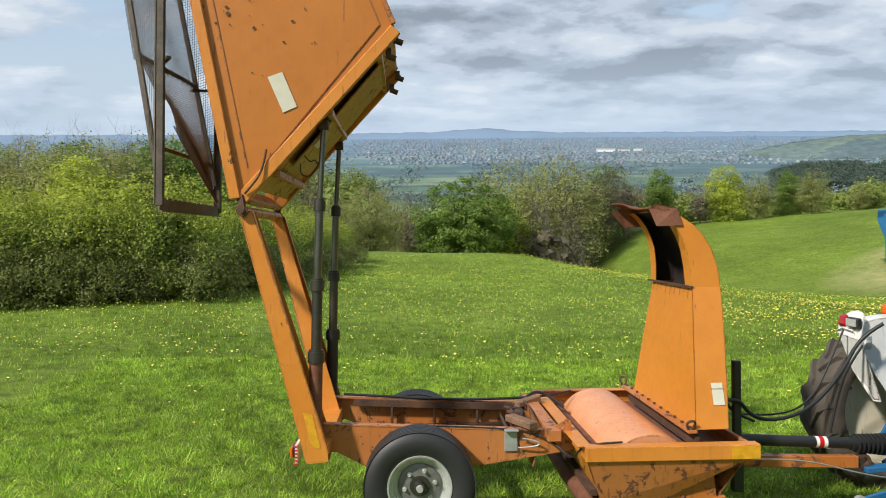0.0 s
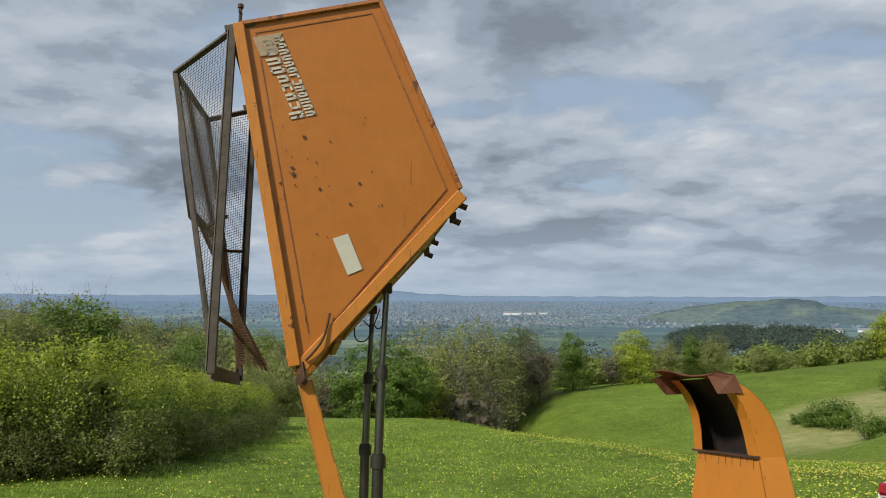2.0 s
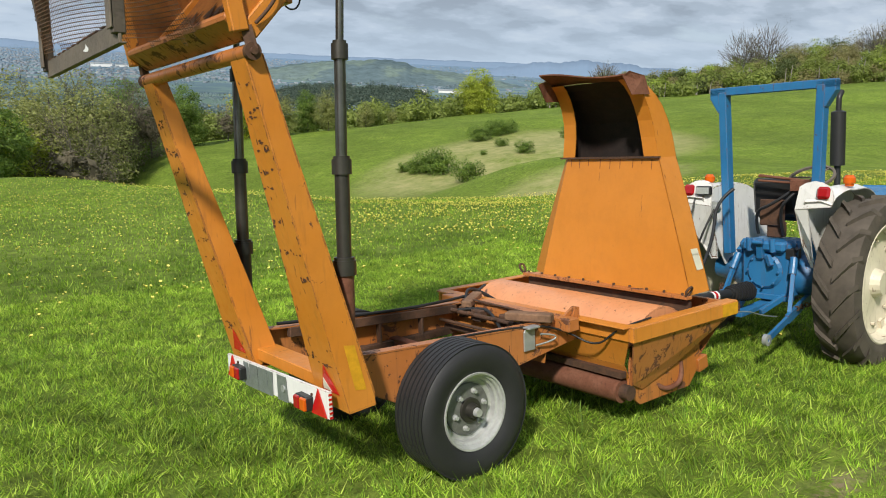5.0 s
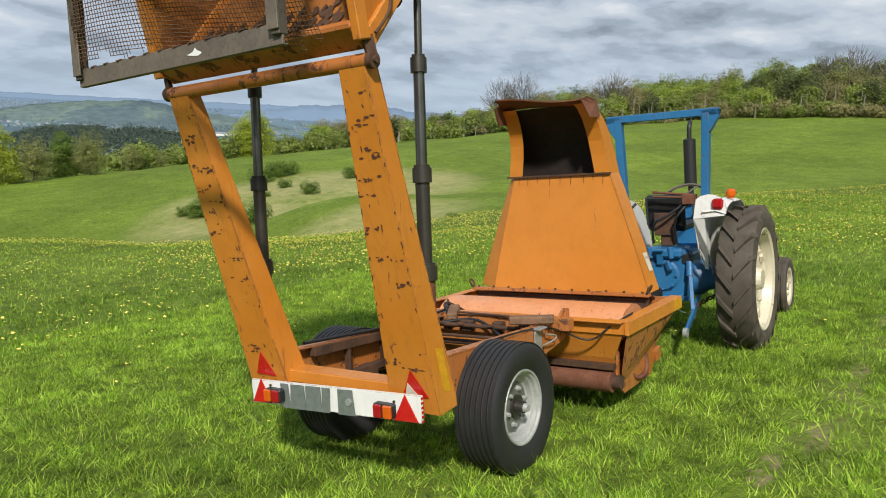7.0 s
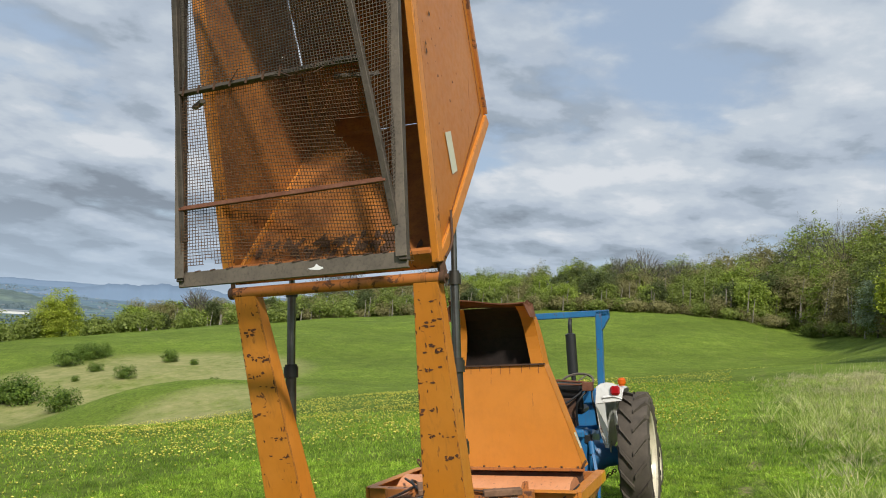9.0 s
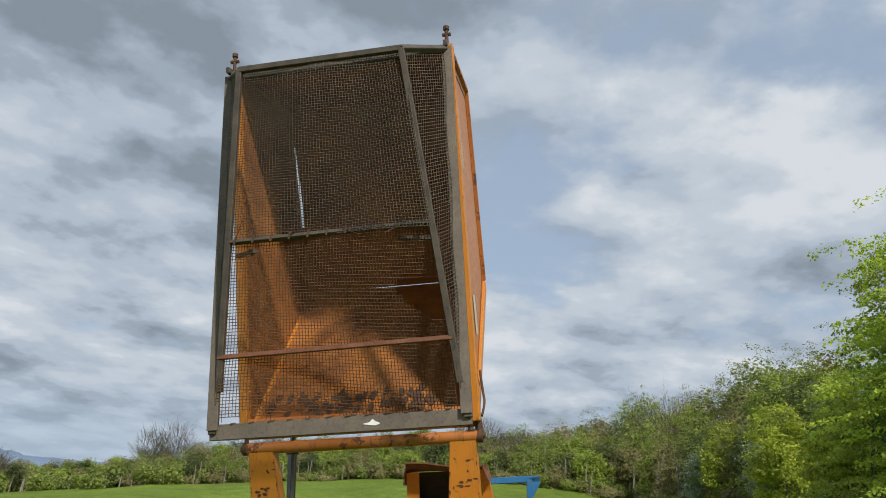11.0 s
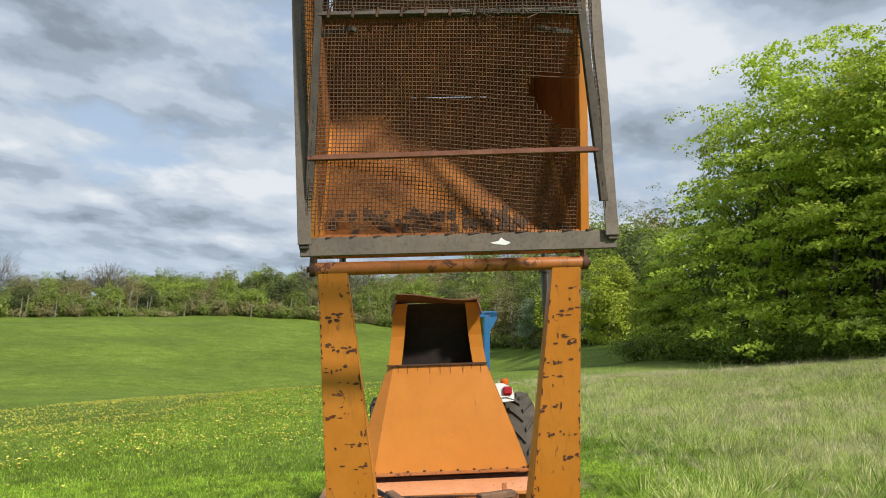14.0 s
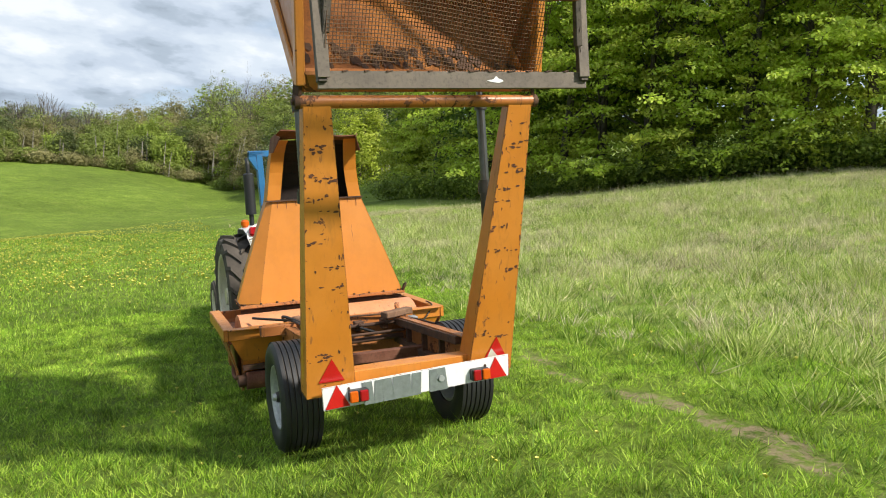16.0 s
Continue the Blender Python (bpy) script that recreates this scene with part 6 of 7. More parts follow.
box(bm, (-0.20, -0.23, 0.97), (0.14, 0.10, 0.12))
part("leveller_box", bm, BLACK, tractor, "black levelling box", bevel=0.02)


# ---------------------------------------------------------------- trees and shrubs
def leaf_quads(rng, centres, normals, size, vary=0.5, droop=0.0):
    """Small folded leaves, one quad each, at the centres."""
    n = len(centres)
    t = rng.normal(size=(n, 3))
    nn = normals + rng.normal(scale=0.55, size=(n, 3))
    nn /= np.linalg.norm(nn, axis=1, keepdims=True) + 1e-9
    u = np.cross(nn, t)
    u /= np.linalg.norm(u, axis=1, keepdims=True) + 1e-9
    v = np.cross(nn, u)
    s = size * (1 - vary / 2 + vary * rng.random((n, 1)))
    p = np.stack([centres - u * s * 0.5, centres + v * s * 0.32, centres + u * s * 0.5, centres - v * s * 0.32], 1)
    p[:, 2, 2] -= droop * s[:, 0]
    return p.reshape(-1, 3), np.arange(4 * n).reshape(n, 4)


def crown_points(rng, height, radius, low, clumps, per, spread, flat=0.6, lean=1.0):
    """Clump centres on the uneven shell of a crown, and leaves gathered round each."""
    bumps = rng.normal(size=(7, 3))
    bumps /= np.linalg.norm(bumps, axis=1, keepdims=True)
    d = rng.normal(size=(clumps, 3))
    d /= np.linalg.norm(d, axis=1, keepdims=True)
    swell = 0.78 + 0.34 * np.clip((d @ bumps.T).max(1), 0, 1) ** 3
    depth = 1 - 0.55 * rng.random(clumps) ** 2.2
    mid, half = (height + low) / 2, (height - low) / 2
    c = d * (swell * depth)[:, None]
    c = np.column_stack([c[:, 0] * radius, c[:, 1] * radius, c[:, 2] * half * lean + mid])
    c[:, 2] = np.clip(c[:, 2], low * 0.8, None)
    off = np.clip(rng.normal(size=(clumps, per, 3)), -1.35, 1.35) * spread
    off[..., 2] *= flat
    pts = (c[:, None] + off).reshape(-1, 3)
    nrm = np.repeat(d * 0.6 + np.array([0, 0, 0.75]), per, 0)
    return pts, nrm, c


def core_blob(rng, height, radius, low, fill=0.6, count=240):
    """The dense inside of a crown: broad ragged leaf clusters set close together."""
    bumps = rng.normal(size=(6, 3))
    bumps /= np.linalg.norm(bumps, axis=1, keepdims=True)
    d = rng.normal(size=(count, 3))
    d /= np.linalg.norm(d, axis=1, keepdims=True)
    k = fill * (0.82 + 0.3 * np.clip((d @ bumps.T).max(1), 0, 1) ** 3) * rng.uniform(0.75, 1.15, count)
    c = d * k[:, None] * [radius, radius, (height - low) / 2] + [0, 0, (height + low) / 2]
    return leaf_quads(rng, c, d * 1.2 + [0, 0, 0.4], radius * (0.13 if count > 300 else 0.22), 0.8)


def spray_points(rng, height, radius, low, sprays, per):
    """Leaves in flat drooping sprays, layer over layer, as a beech carries them."""
    u = rng.random(sprays) ** 0.9
    a = rng.random(sprays) * 2 * np.pi
    p = rng.uniform(0, 6.3, 4)
    lobes = 0.82 + 0.16 * np.sin(3 * a + 4 * u + p[0]) + 0.13 * np.sin(5 * a - 9 * u + p[1]) + 0.10 * np.sin(2 * a + 13 * u + p[2])
    top = 1 - 0.16 * (0.5 + 0.5 * np.sin(2 * a + p[3]))
    u = u * top
    reach = radius * (1 - np.clip(u / top, 0, 1) ** 2.2) ** 0.55 * lobes * (0.58 + 0.46 * rng.random(sprays) ** 0.6)
    reach = reach + radius * 0.16 * (rng.random(sprays) < 0.13)
    base = np.column_stack([np.cos(a) * reach, np.sin(a) * reach, low + (height - low) * u])
    length = rng.uniform(1.2, 2.7, sprays)
    s = rng.random((sprays, per))
    side = rng.normal(size=(sprays, per)) * 0.26 * length[:, None] * (1.1 - 0.6 * s)
    out = np.column_stack([np.cos(a), np.sin(a)])
    xy = base[:, None, :2] + out[:, None] * ((s - 0.4) * length[:, None])[..., None] + np.column_stack([-out[:, 1], out[:, 0]])[:, None] * side[..., None]
    rise = rng.uniform(-0.1, 0.35, sprays)[:, None]
    z = base[:, None, 2] + length[:, None] * (rise * s - 0.34 * s**2) - 0.12 * np.abs(side) + rng.normal(scale=0.09, size=s.shape)
    pts = np.concatenate([xy, z[..., None]], -1).reshape(-1, 3)
    nrm = np.repeat(np.column_stack([out * 0.45, np.full(sprays, 0.8)]), per, 0)
    return pts, nrm, base


def limb_mesh(rng, height, radius, low, thick, limbs=9, twigs=0, seg=6):
    """A tapered, slightly bent trunk with limbs, and forks on them."""
    verts, faces = [], []

    def tube(points, r0, r1, k=seg):
        base = len(verts)
        for i, p in enumerate(points):
            r = r0 + (r1 - r0) * i / (len(points) - 1)
            d = points[min(i + 1, len(points) - 1)] - points[max(i - 1, 0)]
            d = d / (np.linalg.norm(d) + 1e-9)
            a = np.cross(d, [0.3, 0.9, 0.2])
            a /= np.linalg.norm(a) + 1e-9
            b = np.cross(d, a)
            for j in range(k):
                f = 2 * np.pi * j / k
                verts.append(p + r * (a * np.cos(f) + b * np.sin(f)))
        for i in range(len(points) - 1):
            for j in range(k):
                q = (j + 1) % k
                faces.append((base + i * k + j, base + i * k + q, base + (i + 1) * k + q, base + (i + 1) * k + j))

    bend_ = rng.normal(scale=0.03 * height, size=2)
    trunk = [np.array([bend_[0] * f * f, bend_[1] * f * f, height * 0.86 * f - 0.25]) for f in np.linspace(0, 1, 7)]
    tube(trunk, thick, thick * 0.18)
    tips = []
    for k in range(limbs):
        f = 0.18 + 0.72 * (k + rng.random()) / limbs
        start = trunk[0] + (trunk[-1] - trunk[0]) * f
        a = rng.random() * 2 * np.pi
        reach = radius * (0.95 - 0.5 * f) * (0.8 + 0.4 * rng.random())
        rise = height * (0.10 + 0.22 * rng.random())
        end = start + np.array([np.cos(a) * reach, np.sin(a) * reach, rise])
        mid = (start + end) / 2 + rng.normal(scale=0.06 * radius, size=3)
        tube([start, mid, end], thick * 0.36 * (1.1 - f), thick * 0.05, 5)
        tips.append((mid, end))
        for j in range(twigs):
            s = mid + (end - mid) * rng.random()
            e = s + rng.normal(scale=0.2 * radius, size=3) + np.array([0, 0, 0.14 * height])
            m = (s + e) / 2 + rng.normal(scale=0.04 * radius, size=3)
            tube([s, m, e], thick * 0.09, thick * 0.02, 3)
            for i in range(3):
                s2 = m + (e - m) * rng.random()
                e2 = s2 + rng.normal(scale=0.09 * radius, size=3) + np.array([0, 0, 0.07 * height])
                tube([s2, e2], thick * 0.04, thick * 0.012, 3)
    return np.array(verts), np.array(faces)


def make_tree(name, seed, height, radius, low, leaf, clumps, per, spread, mat, label, thick=0.2, limbs=9, twigs=0, flat=0.6, bark=BARK, core=0.5, sprays=False, reach=1.0, upper_leaf=None):
    """A tree or shrub at the origin: trunk with limbs, and a crown of separate leaves."""
    rng = np.random.default_rng(seed)
    root = thing(name, Matrix(), label, "shrub" if "shrub" in name else "tree")
    v, f = limb_mesh(rng, height * reach, radius * reach, low, thick, limbs, twigs)
    cloud_mesh("trunk", v, f, bark, root)
    if clumps:
        pts, nrm, _ = spray_points(rng, height, radius, low, clumps, per) if sprays else crown_points(rng, height, radius, low, clumps, per, spread, flat)
        v, f = leaf_quads(rng, pts, nrm, leaf, droop=0.15)
        if core:
            cv, cf = core_blob(rng, height, radius, low, core)
            v, f = np.vstack([v, cv]), np.vstack([f, cf + len(v)])
        if upper_leaf:
            # leaves above a ragged height take a second, brighter colour
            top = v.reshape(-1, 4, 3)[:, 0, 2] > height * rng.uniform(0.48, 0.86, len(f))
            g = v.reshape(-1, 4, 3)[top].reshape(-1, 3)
            cloud_mesh("new_growth", g, np.arange(len(g)).reshape(-1, 4), upper_leaf, root)
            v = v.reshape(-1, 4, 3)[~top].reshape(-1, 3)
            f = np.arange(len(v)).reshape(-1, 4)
        cloud_mesh("crown", v, f, mat, root)
    return root


def plant(root, spots, group):
    """Puts the first at the first spot and copies at the rest: (x, y, scale, turn, lift)."""
    for i, (x, y, s, turn, lift) in enumerate(spots):
        m = Matrix.Translation((x, y, gz(x, y) + lift)) @ Matrix.Rotation(radians(turn), 4, "Z")
        if i == 0:
            ob = root
        else:
            ob = copy_thing(root, m)
        ob.matrix_world = m @ Matrix.Diagonal((s, s, s, 1))
        ob["group"] = group


def polar(th, r):
    return r * math.sin(radians(th)), r * math.cos(radians(th))


# big beeches at the wood's edge, up the slope
beech = [make_tree("beech_tree", 21 + k, 17, 5.8, 0.0, 0.215, 240, 78, 0.85, LEAF_BEECH if k != 1 else LEAF_LIME, "tall beech in fresh yellow-green leaf", 0.30, 12, 0, 0.20, core=0, sprays=True, reach=0.8) for k in range(3)]
rng = random.Random(41)
spots = [[], [], []]
for i, (th, r) in enumerate([(111.5, 68), (115.8, 53), (118.5, 49), (122, 46), (125, 45), (128.5, 43), (132, 42), (136, 41), (140, 40), (144.5, 40), (149, 40), (153, 41)]):
    x, y = polar(th, r)
    spots[i % 3].append((x, y, 0.85 if i == 0 else rng.uniform(1.05, 1.28), rng.uniform(0, 360), -0.2))
for k in range(3):
    plant(beech[k], spots[k], "beeches along the wood edge")
dark = make_tree("dark_tree", 31, 15, 5.0, 0.0, 0.42, 210, 18, 0.7, LEAF_DARK, "shaded dark green tree of the wood edge", 0.3, 10, 0, 0.5)
spots = [(*polar(th, r), rng.uniform(0.85, 1.25) * (0.72 if th < 111 else 1.0), rng.uniform(0, 360), -0.3) for th, r in [(110.5, 74), (114, 64), (118, 60), (121.5, 54), (125, 52), (129, 51), (133, 50), (137, 49), (141, 49), (146, 50)]]
plant(dark, spots, "trees behind the wood edge")
pale = make_tree("whitebeam_tree", 33, 10, 3.2, 0.8, 0.34, 220, 20, 0.5, LEAF_PALE, "silvery whitebeam with pale young leaves", 0.16, 8)
plant(pale, [(*polar(99.9, 124), 0.95, 20, -0.2), (*polar(104.2, 96), 0.8, 140, -0.2)], "whitebeams at the wood edge")

under = make_tree("bramble_shrub", 35, 2.2, 2.2, 0.0, 0.2, 110, 15, 0.36, LEAF_HEDGE, "low bramble and nettle shrub under the beeches", 0.04, 8, 1, 0.7, TWIG)
plant(under, [(*polar(th, float(np.interp(th, [108, 115, 125, 135, 152], [56, 45.5, 40.5, 37.5, 37]))), rng.uniform(0.7, 1.15), th * 50 % 360, -0.1) for th in np.arange(108, 151, 2.6)], "undergrowth along the wood edge")

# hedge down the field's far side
hedge = [make_tree("hedge_shrub", 51 + k, 5.2, 2.6, 0.0, 0.12, 190, 74, 0.27, LEAF_HEDGE, ("dense hawthorn and hazel hedge shrub", "tall hedge shrub in bright new leaf", "thick twiggy hedge shrub")[k], 0.06, 16, 5, 1.25, TWIG, 0.3, reach=0.78, upper_leaf=LEAF_LIME) for k in range(3)]
spots = [[], [], []]
line = [(-23, 14.0), (-19.8, 15.0), (-16.6, 15.7), (-13.6, 16.1), (-10.8, 16.5), (-8.4, 16.8), (-6.3, 17.5), (-5.3, 19.8), (-5.0, 22.6), (-4.8, 25.6), (-4.6, 29), (-4.4, 32.6), (-4.1, 36.4), (-3.8, 40.4)]
for i, (x, y) in enumerate(line):
    spots[(i * 2 + i // 3) % 3].append((x, y, rng.uniform(0.62, 0.78) * (0.85 if 6 < i else 1.0), rng.uniform(0, 360), -0.15))
for i, (x, y) in enumerate([(-21.5, 18.5), (-16, 19.5), (-12.4, 19.6), (-9.2, 20.6), (-7.6, 24.5), (-7.2, 30)]):
    spots[(i + 1) % 3].append((x, y, rng.uniform(0.66, 0.8) * (1.0 if i < 3 else 0.85), rng.uniform(0, 360), -0.1))
for k in range(3):
    plant(hedge[k], spots[k], "shrubs of the field hedge")

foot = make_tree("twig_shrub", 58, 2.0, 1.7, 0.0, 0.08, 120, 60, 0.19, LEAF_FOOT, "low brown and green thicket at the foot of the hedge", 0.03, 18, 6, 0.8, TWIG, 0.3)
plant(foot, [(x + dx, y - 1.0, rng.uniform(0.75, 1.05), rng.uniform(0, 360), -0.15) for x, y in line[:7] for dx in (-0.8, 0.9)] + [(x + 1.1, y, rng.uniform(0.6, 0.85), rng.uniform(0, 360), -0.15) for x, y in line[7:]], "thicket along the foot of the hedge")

# trees beyond the brow and in the combe: each by bearing and distance from the start of the walk, and the height of its top over the horizon in degrees
START = (0.76, -5.71, 2.82)


def by_top(spots, tall, lift=-0.5):
    out = []
    for k, (th, r, top) in enumerate(spots):
        x, y = START[0] + r * math.sin(radians(th)), START[1] + r * math.cos(radians(th))
        rise = START[2] + r * math.tan(radians(top)) - gz(x, y) - lift
        out.append((x, y, rise / tall, (k * 137 + th * 10) % 360, lift))
    return out


chestnut = make_tree("round_tree", 61, 12, 7.4, 0.0, 0.36, 560, 40, 0.55, LEAF_DARK, "dense round dark-green tree", 0.3, 9, 0, 0.45)
plant(chestnut, by_top([(4.3, 86, -4.0)], 11.6), "round trees beyond the brow")
ash = make_tree("slender_dark_tree", 66, 12, 3.4, 0.0, 0.30, 330, 34, 0.5, LEAF_DARK, "narrow dark-green tree in full leaf", 0.22, 9, 0, 0.55)
plant(ash, by_top([(18.8, 120, -2.9), (15.0, 122, -2.65), (27.3, 132, -2.9), (-15.5, 98, -0.7), (-18.2, 100, -0.9), (-23.4, 104, -0.8), (-9.4, 110, -3.2)], 11.6), "slender dark trees in the combe")
bud = make_tree("budding_tree", 62, 13, 5.0, 0.5, 0.24, 300, 34, 0.60, LEAF_OLIVE, "tree in thin olive-green bud", 0.22, 12, 5, 0.6, TWIG, 0.55)
plant(bud, by_top([(7.9, 100, -3.0), (10.3, 104, -2.5), (12.5, 108, -2.5), (9.0, 116, -2.6), (-2.8, 84, -4.3), (-5.6, 80, -4.9), (-0.9, 96, -4.4), (25.4, 128, -3.2), (28.8, 130, -2.7), (31.6, 138, -3.6), (33.6, 142, -3.9), (-17.0, 104, -0.6), (-19.4, 96, -0.5), (-21.2, 92, -0.5), (-24.8, 96, -0.6), (-26.6, 100, -0.8), (-28.5, 100, -0.9), (-12.6, 100, -2.2)], 12.6), "budding trees in the combe")
brown = make_tree("leafless_tree", 67, 13, 5.0, 0.5, 0.20, 240, 26, 0.65, LEAF_BROWN, "brown twiggy tree with hardly a leaf", 0.22, 14, 7, 0.6, TWIG, 0.45)
plant(brown, by_top([(14.2, 112, -2.6), (16.3, 116, -3.2), (21.6, 126, -4.1), (1.0, 92, -4.6), (10.9, 90, -5.2), (-7.6, 88, -4.6)], 12.6), "brown leafless trees in the combe")
lime = make_tree("light_green_tree", 63, 10, 3.9, 0.4, 0.31, 300, 30, 0.5, LEAF_LIME, "light green rounded tree", 0.2, 9, 0, 0.5)
plant(lime, by_top([(23.3, 128, -2.7), (40.2, 148, -0.9), (39.2, 146, -1.5), (-22.5, 86, -1.8), (7.4, 92, -5.8)], 9.8) + [(*polar(101.8, 118), 1.15, 70, -0.4), (*polar(105.6, 88), 1.05, 130, -0.4), (*polar(109.8, 72), 1.0, 310, -0.4)], "light green trees in the combe")
thorn = make_tree("thorn_shrub", 64, 2.6, 1.9, 0.0, 0.2, 130, 18, 0.3, LEAF_DARK, "low dark thorn shrub on the dry bank", 0.05, 10, 2, 0.7, TWIG)
plant(thorn, [(*polar(th, r), s, th * 90 % 360, -0.1) for th, r, s in [(39.2, 77, 1.05), (38.2, 79, 0.9), (41.6, 70, 0.85), (42.1, 97, 0.85), (43.3, 100, 0.85), (44.2, 101, 0.75), (43.9, 90, 0.45), (45.8, 82, 0.58), (42.6, 84, 0.25), (37.2, 80, 0.6), (36.4, 82, 0.45), (48.9, 95, 0.62), (50.6, 90, 0.3), (52.0, 70, 0.25), (57.5, 44, 0.22)]], "thorn shrubs on the bank")


def woods(name, seed, spots, leaf, clumps, per, spread, mat, label, low=0.06, core=0.72, deep=None):
    """Many far trees as one mass of leaves. spots: (x, y, height, radius)."""
    rng = np.random.default_rng(seed)
    allv, allf, count = [], [], 0
    for x, y, h, r in spots:
        pts, nrm, _ = crown_points(rng, h, r, h * low, clumps, per, spread, 0.7)
        if deep is not None and math.hypot(x, y) > deep:
            pts, nrm = pts[pts[:, 2] > h * 0.5], nrm[pts[:, 2] > h * 0.5]
        pts = pts + np.array([x, y, gz(x, y) - 0.3])
        v, f = leaf_quads(rng, pts, nrm, leaf)
        if core:
            cv, cf = core_blob(rng, h, r, h * low, core, 800 if deep else 260)
            v, f = np.vstack([v, cv + np.array([x, y, gz(x, y) - 0.3])]), np.vstack([f, cf + len(v)])
        allv.append(v), allf.append(f + count)
        count += len(v)
    ob = cloud_mesh(name, np.vstack(allv), np.vstack(allf), mat)
    return tagged(ob, label, "woodland", kind="stuff")


def stems(name, seed, spots, thick, label):
    """Bare grey crowns for far leafless trees."""
    rng = np.random.default_rng(seed)
    allv, allf, count = [], [], 0
    for x, y, h, r in spots:
        v, f = limb_mesh(rng, h, r, 0, thick * h, 11, 2, 4)
        at = np.array([x, y, gz(x, y)])
        allv.append(v + at), allf.append(f + count)
        count += len(v)
        # fine twigs fanning up and out of the crown
        n = 620
        d = rng.normal(size=(n, 3))
        d[:, 2] = np.abs(d[:, 2]) * 0.9
        d /= np.linalg.norm(d, axis=1, keepdims=True)
        base = d * (rng.random((n, 1)) ** 0.5) * [r * 0.9, r * 0.9, h * 0.5] + [0, 0, h * 0.45]
        way = d + rng.normal(scale=0.35, size=(n, 3)) + [0, 0, 0.5]
        tip = base + way / np.linalg.norm(way, axis=1, keepdims=True) * rng.uniform(1.0, 2.6, (n, 1))
        side = np.cross(way, rng.normal(size=(n, 3)))
        side *= 0.048 / np.linalg.norm(side, axis=1, keepdims=True)
        tv = np.stack([base - side, base + side, tip + side * 0.4, tip - side * 0.4], 1).reshape(-1, 3)
        allv.append(tv + at), allf.append(np.arange(4 * n).reshape(n, 4) + count)
        count += 4 * n
    ob = cloud_mesh(name, np.vstack(allv), np.vstack(allf), TWIG)
    return tagged(ob, label, "woodland", kind="stuff")


rng = random.Random(77)
# the wood climbs a hill: its skyline over the horizon, in degrees, by bearing
SKYLINE = [(46, -1.0), (52, -0.3), (58, 0.6), (62, 1.6), (66, 2.6), (70, 3.1), (75, 3.8), (79, 4.6), (83, 5.1), (86, 5.0), (90, 5.9), (93, 6.8), (95, 7.8), (99, 8.6), (103, 10.6), (108, 12.6), (112, 15)]
WOOD_FOOT = [(44, 175), (60, 172), (78, 176), (95, 162), (100, 130), (104, 105), (110, 86)]


def crown_top(th, r, share):
    """Height over the ground of a tree whose top reaches that share of the way up to the skyline."""
    x, y = polar(th, r)
    sky_z = 2.0 + r * math.tan(radians(float(bend(th, SKYLINE))))
    foot = float(bend(th, WOOD_FOOT))
    foot_z = gz(*polar(th, foot))
    low_z = 2.0 + (foot_z - 2.0) * r / foot
    return low_z + (sky_z - low_z) * share - gz(x, y)


groups = {"green": [], "brown": [], "dark": [], "lime": [], "bare": []}
trunks = []
for row, share in enumerate((0.66, 0.86, 1.02, 1.14)):
    for k in range(58):
        th = 46 + (k + rng.random()) * 1.08
        if th > 109:
            continue
        r = float(bend(th, WOOD_FOOT)) + row * 17 + rng.uniform(-5, 5)
        h = max(crown_top(th, r, share * rng.uniform(0.86, 1.06)), 4.0)
        kind = rng.choices(("green", "brown", "dark", "lime"), (0.27, 0.42, 0.09, 0.22))[0]
        groups[kind].append((*polar(th, r), h, min(h * rng.uniform(0.32, 0.45), 6.5)))
        if row < 2:
            trunks.append((*polar(th + rng.uniform(-0.5, 0.5), r - 3), h * rng.uniform(0.6, 0.85)))
            trunks.append((*polar(th + rng.uniform(-0.6, 0.6), r - 4), h * rng.uniform(0.5, 0.8)))
for th, share in ((81.3, 0.95), (80.2, 0.85), (92.6, 0.72), (52.0, 1.0), (63.2, 0.85)):
    r = float(bend(th, WOOD_FOOT)) + 4
    h = crown_top(th, r, share)
    groups["dark"].append((*polar(th, r), h, min(h * 0.36, 4.6)))
for th, over in ((60.2, 2.9), (61.6, 3.3), (82.4, 5.4), (84.0, 5.9), (86.6, 5.4), (95.3, 8.5), (97.4, 8.8), (68.2, 3.7), (50.8, 0.2)):
    r = float(bend(th, WOOD_FOOT)) + 26
    x, y = polar(th, r)
    h = 2.0 + r * math.tan(radians(over)) - gz(x, y)
    groups["bare"].append((x, y, h, min(h * 0.42, 8)))
woods("woodland_green", 1, groups["green"], 0.40, 120, 24, 0.55, WOOD_GREEN, "mixed green trees of the hillside wood", deep=205)
woods("woodland_brown", 2, groups["brown"], 0.30, 120, 24, 0.55, WOOD_BROWN, "brown leafless trees of the hillside wood", core=0.55, deep=205)
woods("woodland_dark", 3, groups["dark"], 0.38, 120, 28, 0.55, WOOD_DARK, "dark evergreen trees of the hillside wood", deep=205)
woods("woodland_light", 4, groups["lime"], 0.40, 120, 24, 0.55, WOOD_LIGHT, "light green trees of the hillside wood", deep=205)
stems("woodland_bare", 5, groups["bare"], 0.014, "bare grey trees standing above the wood")
nr = np.random.default_rng(19)
tv, tf = [], []
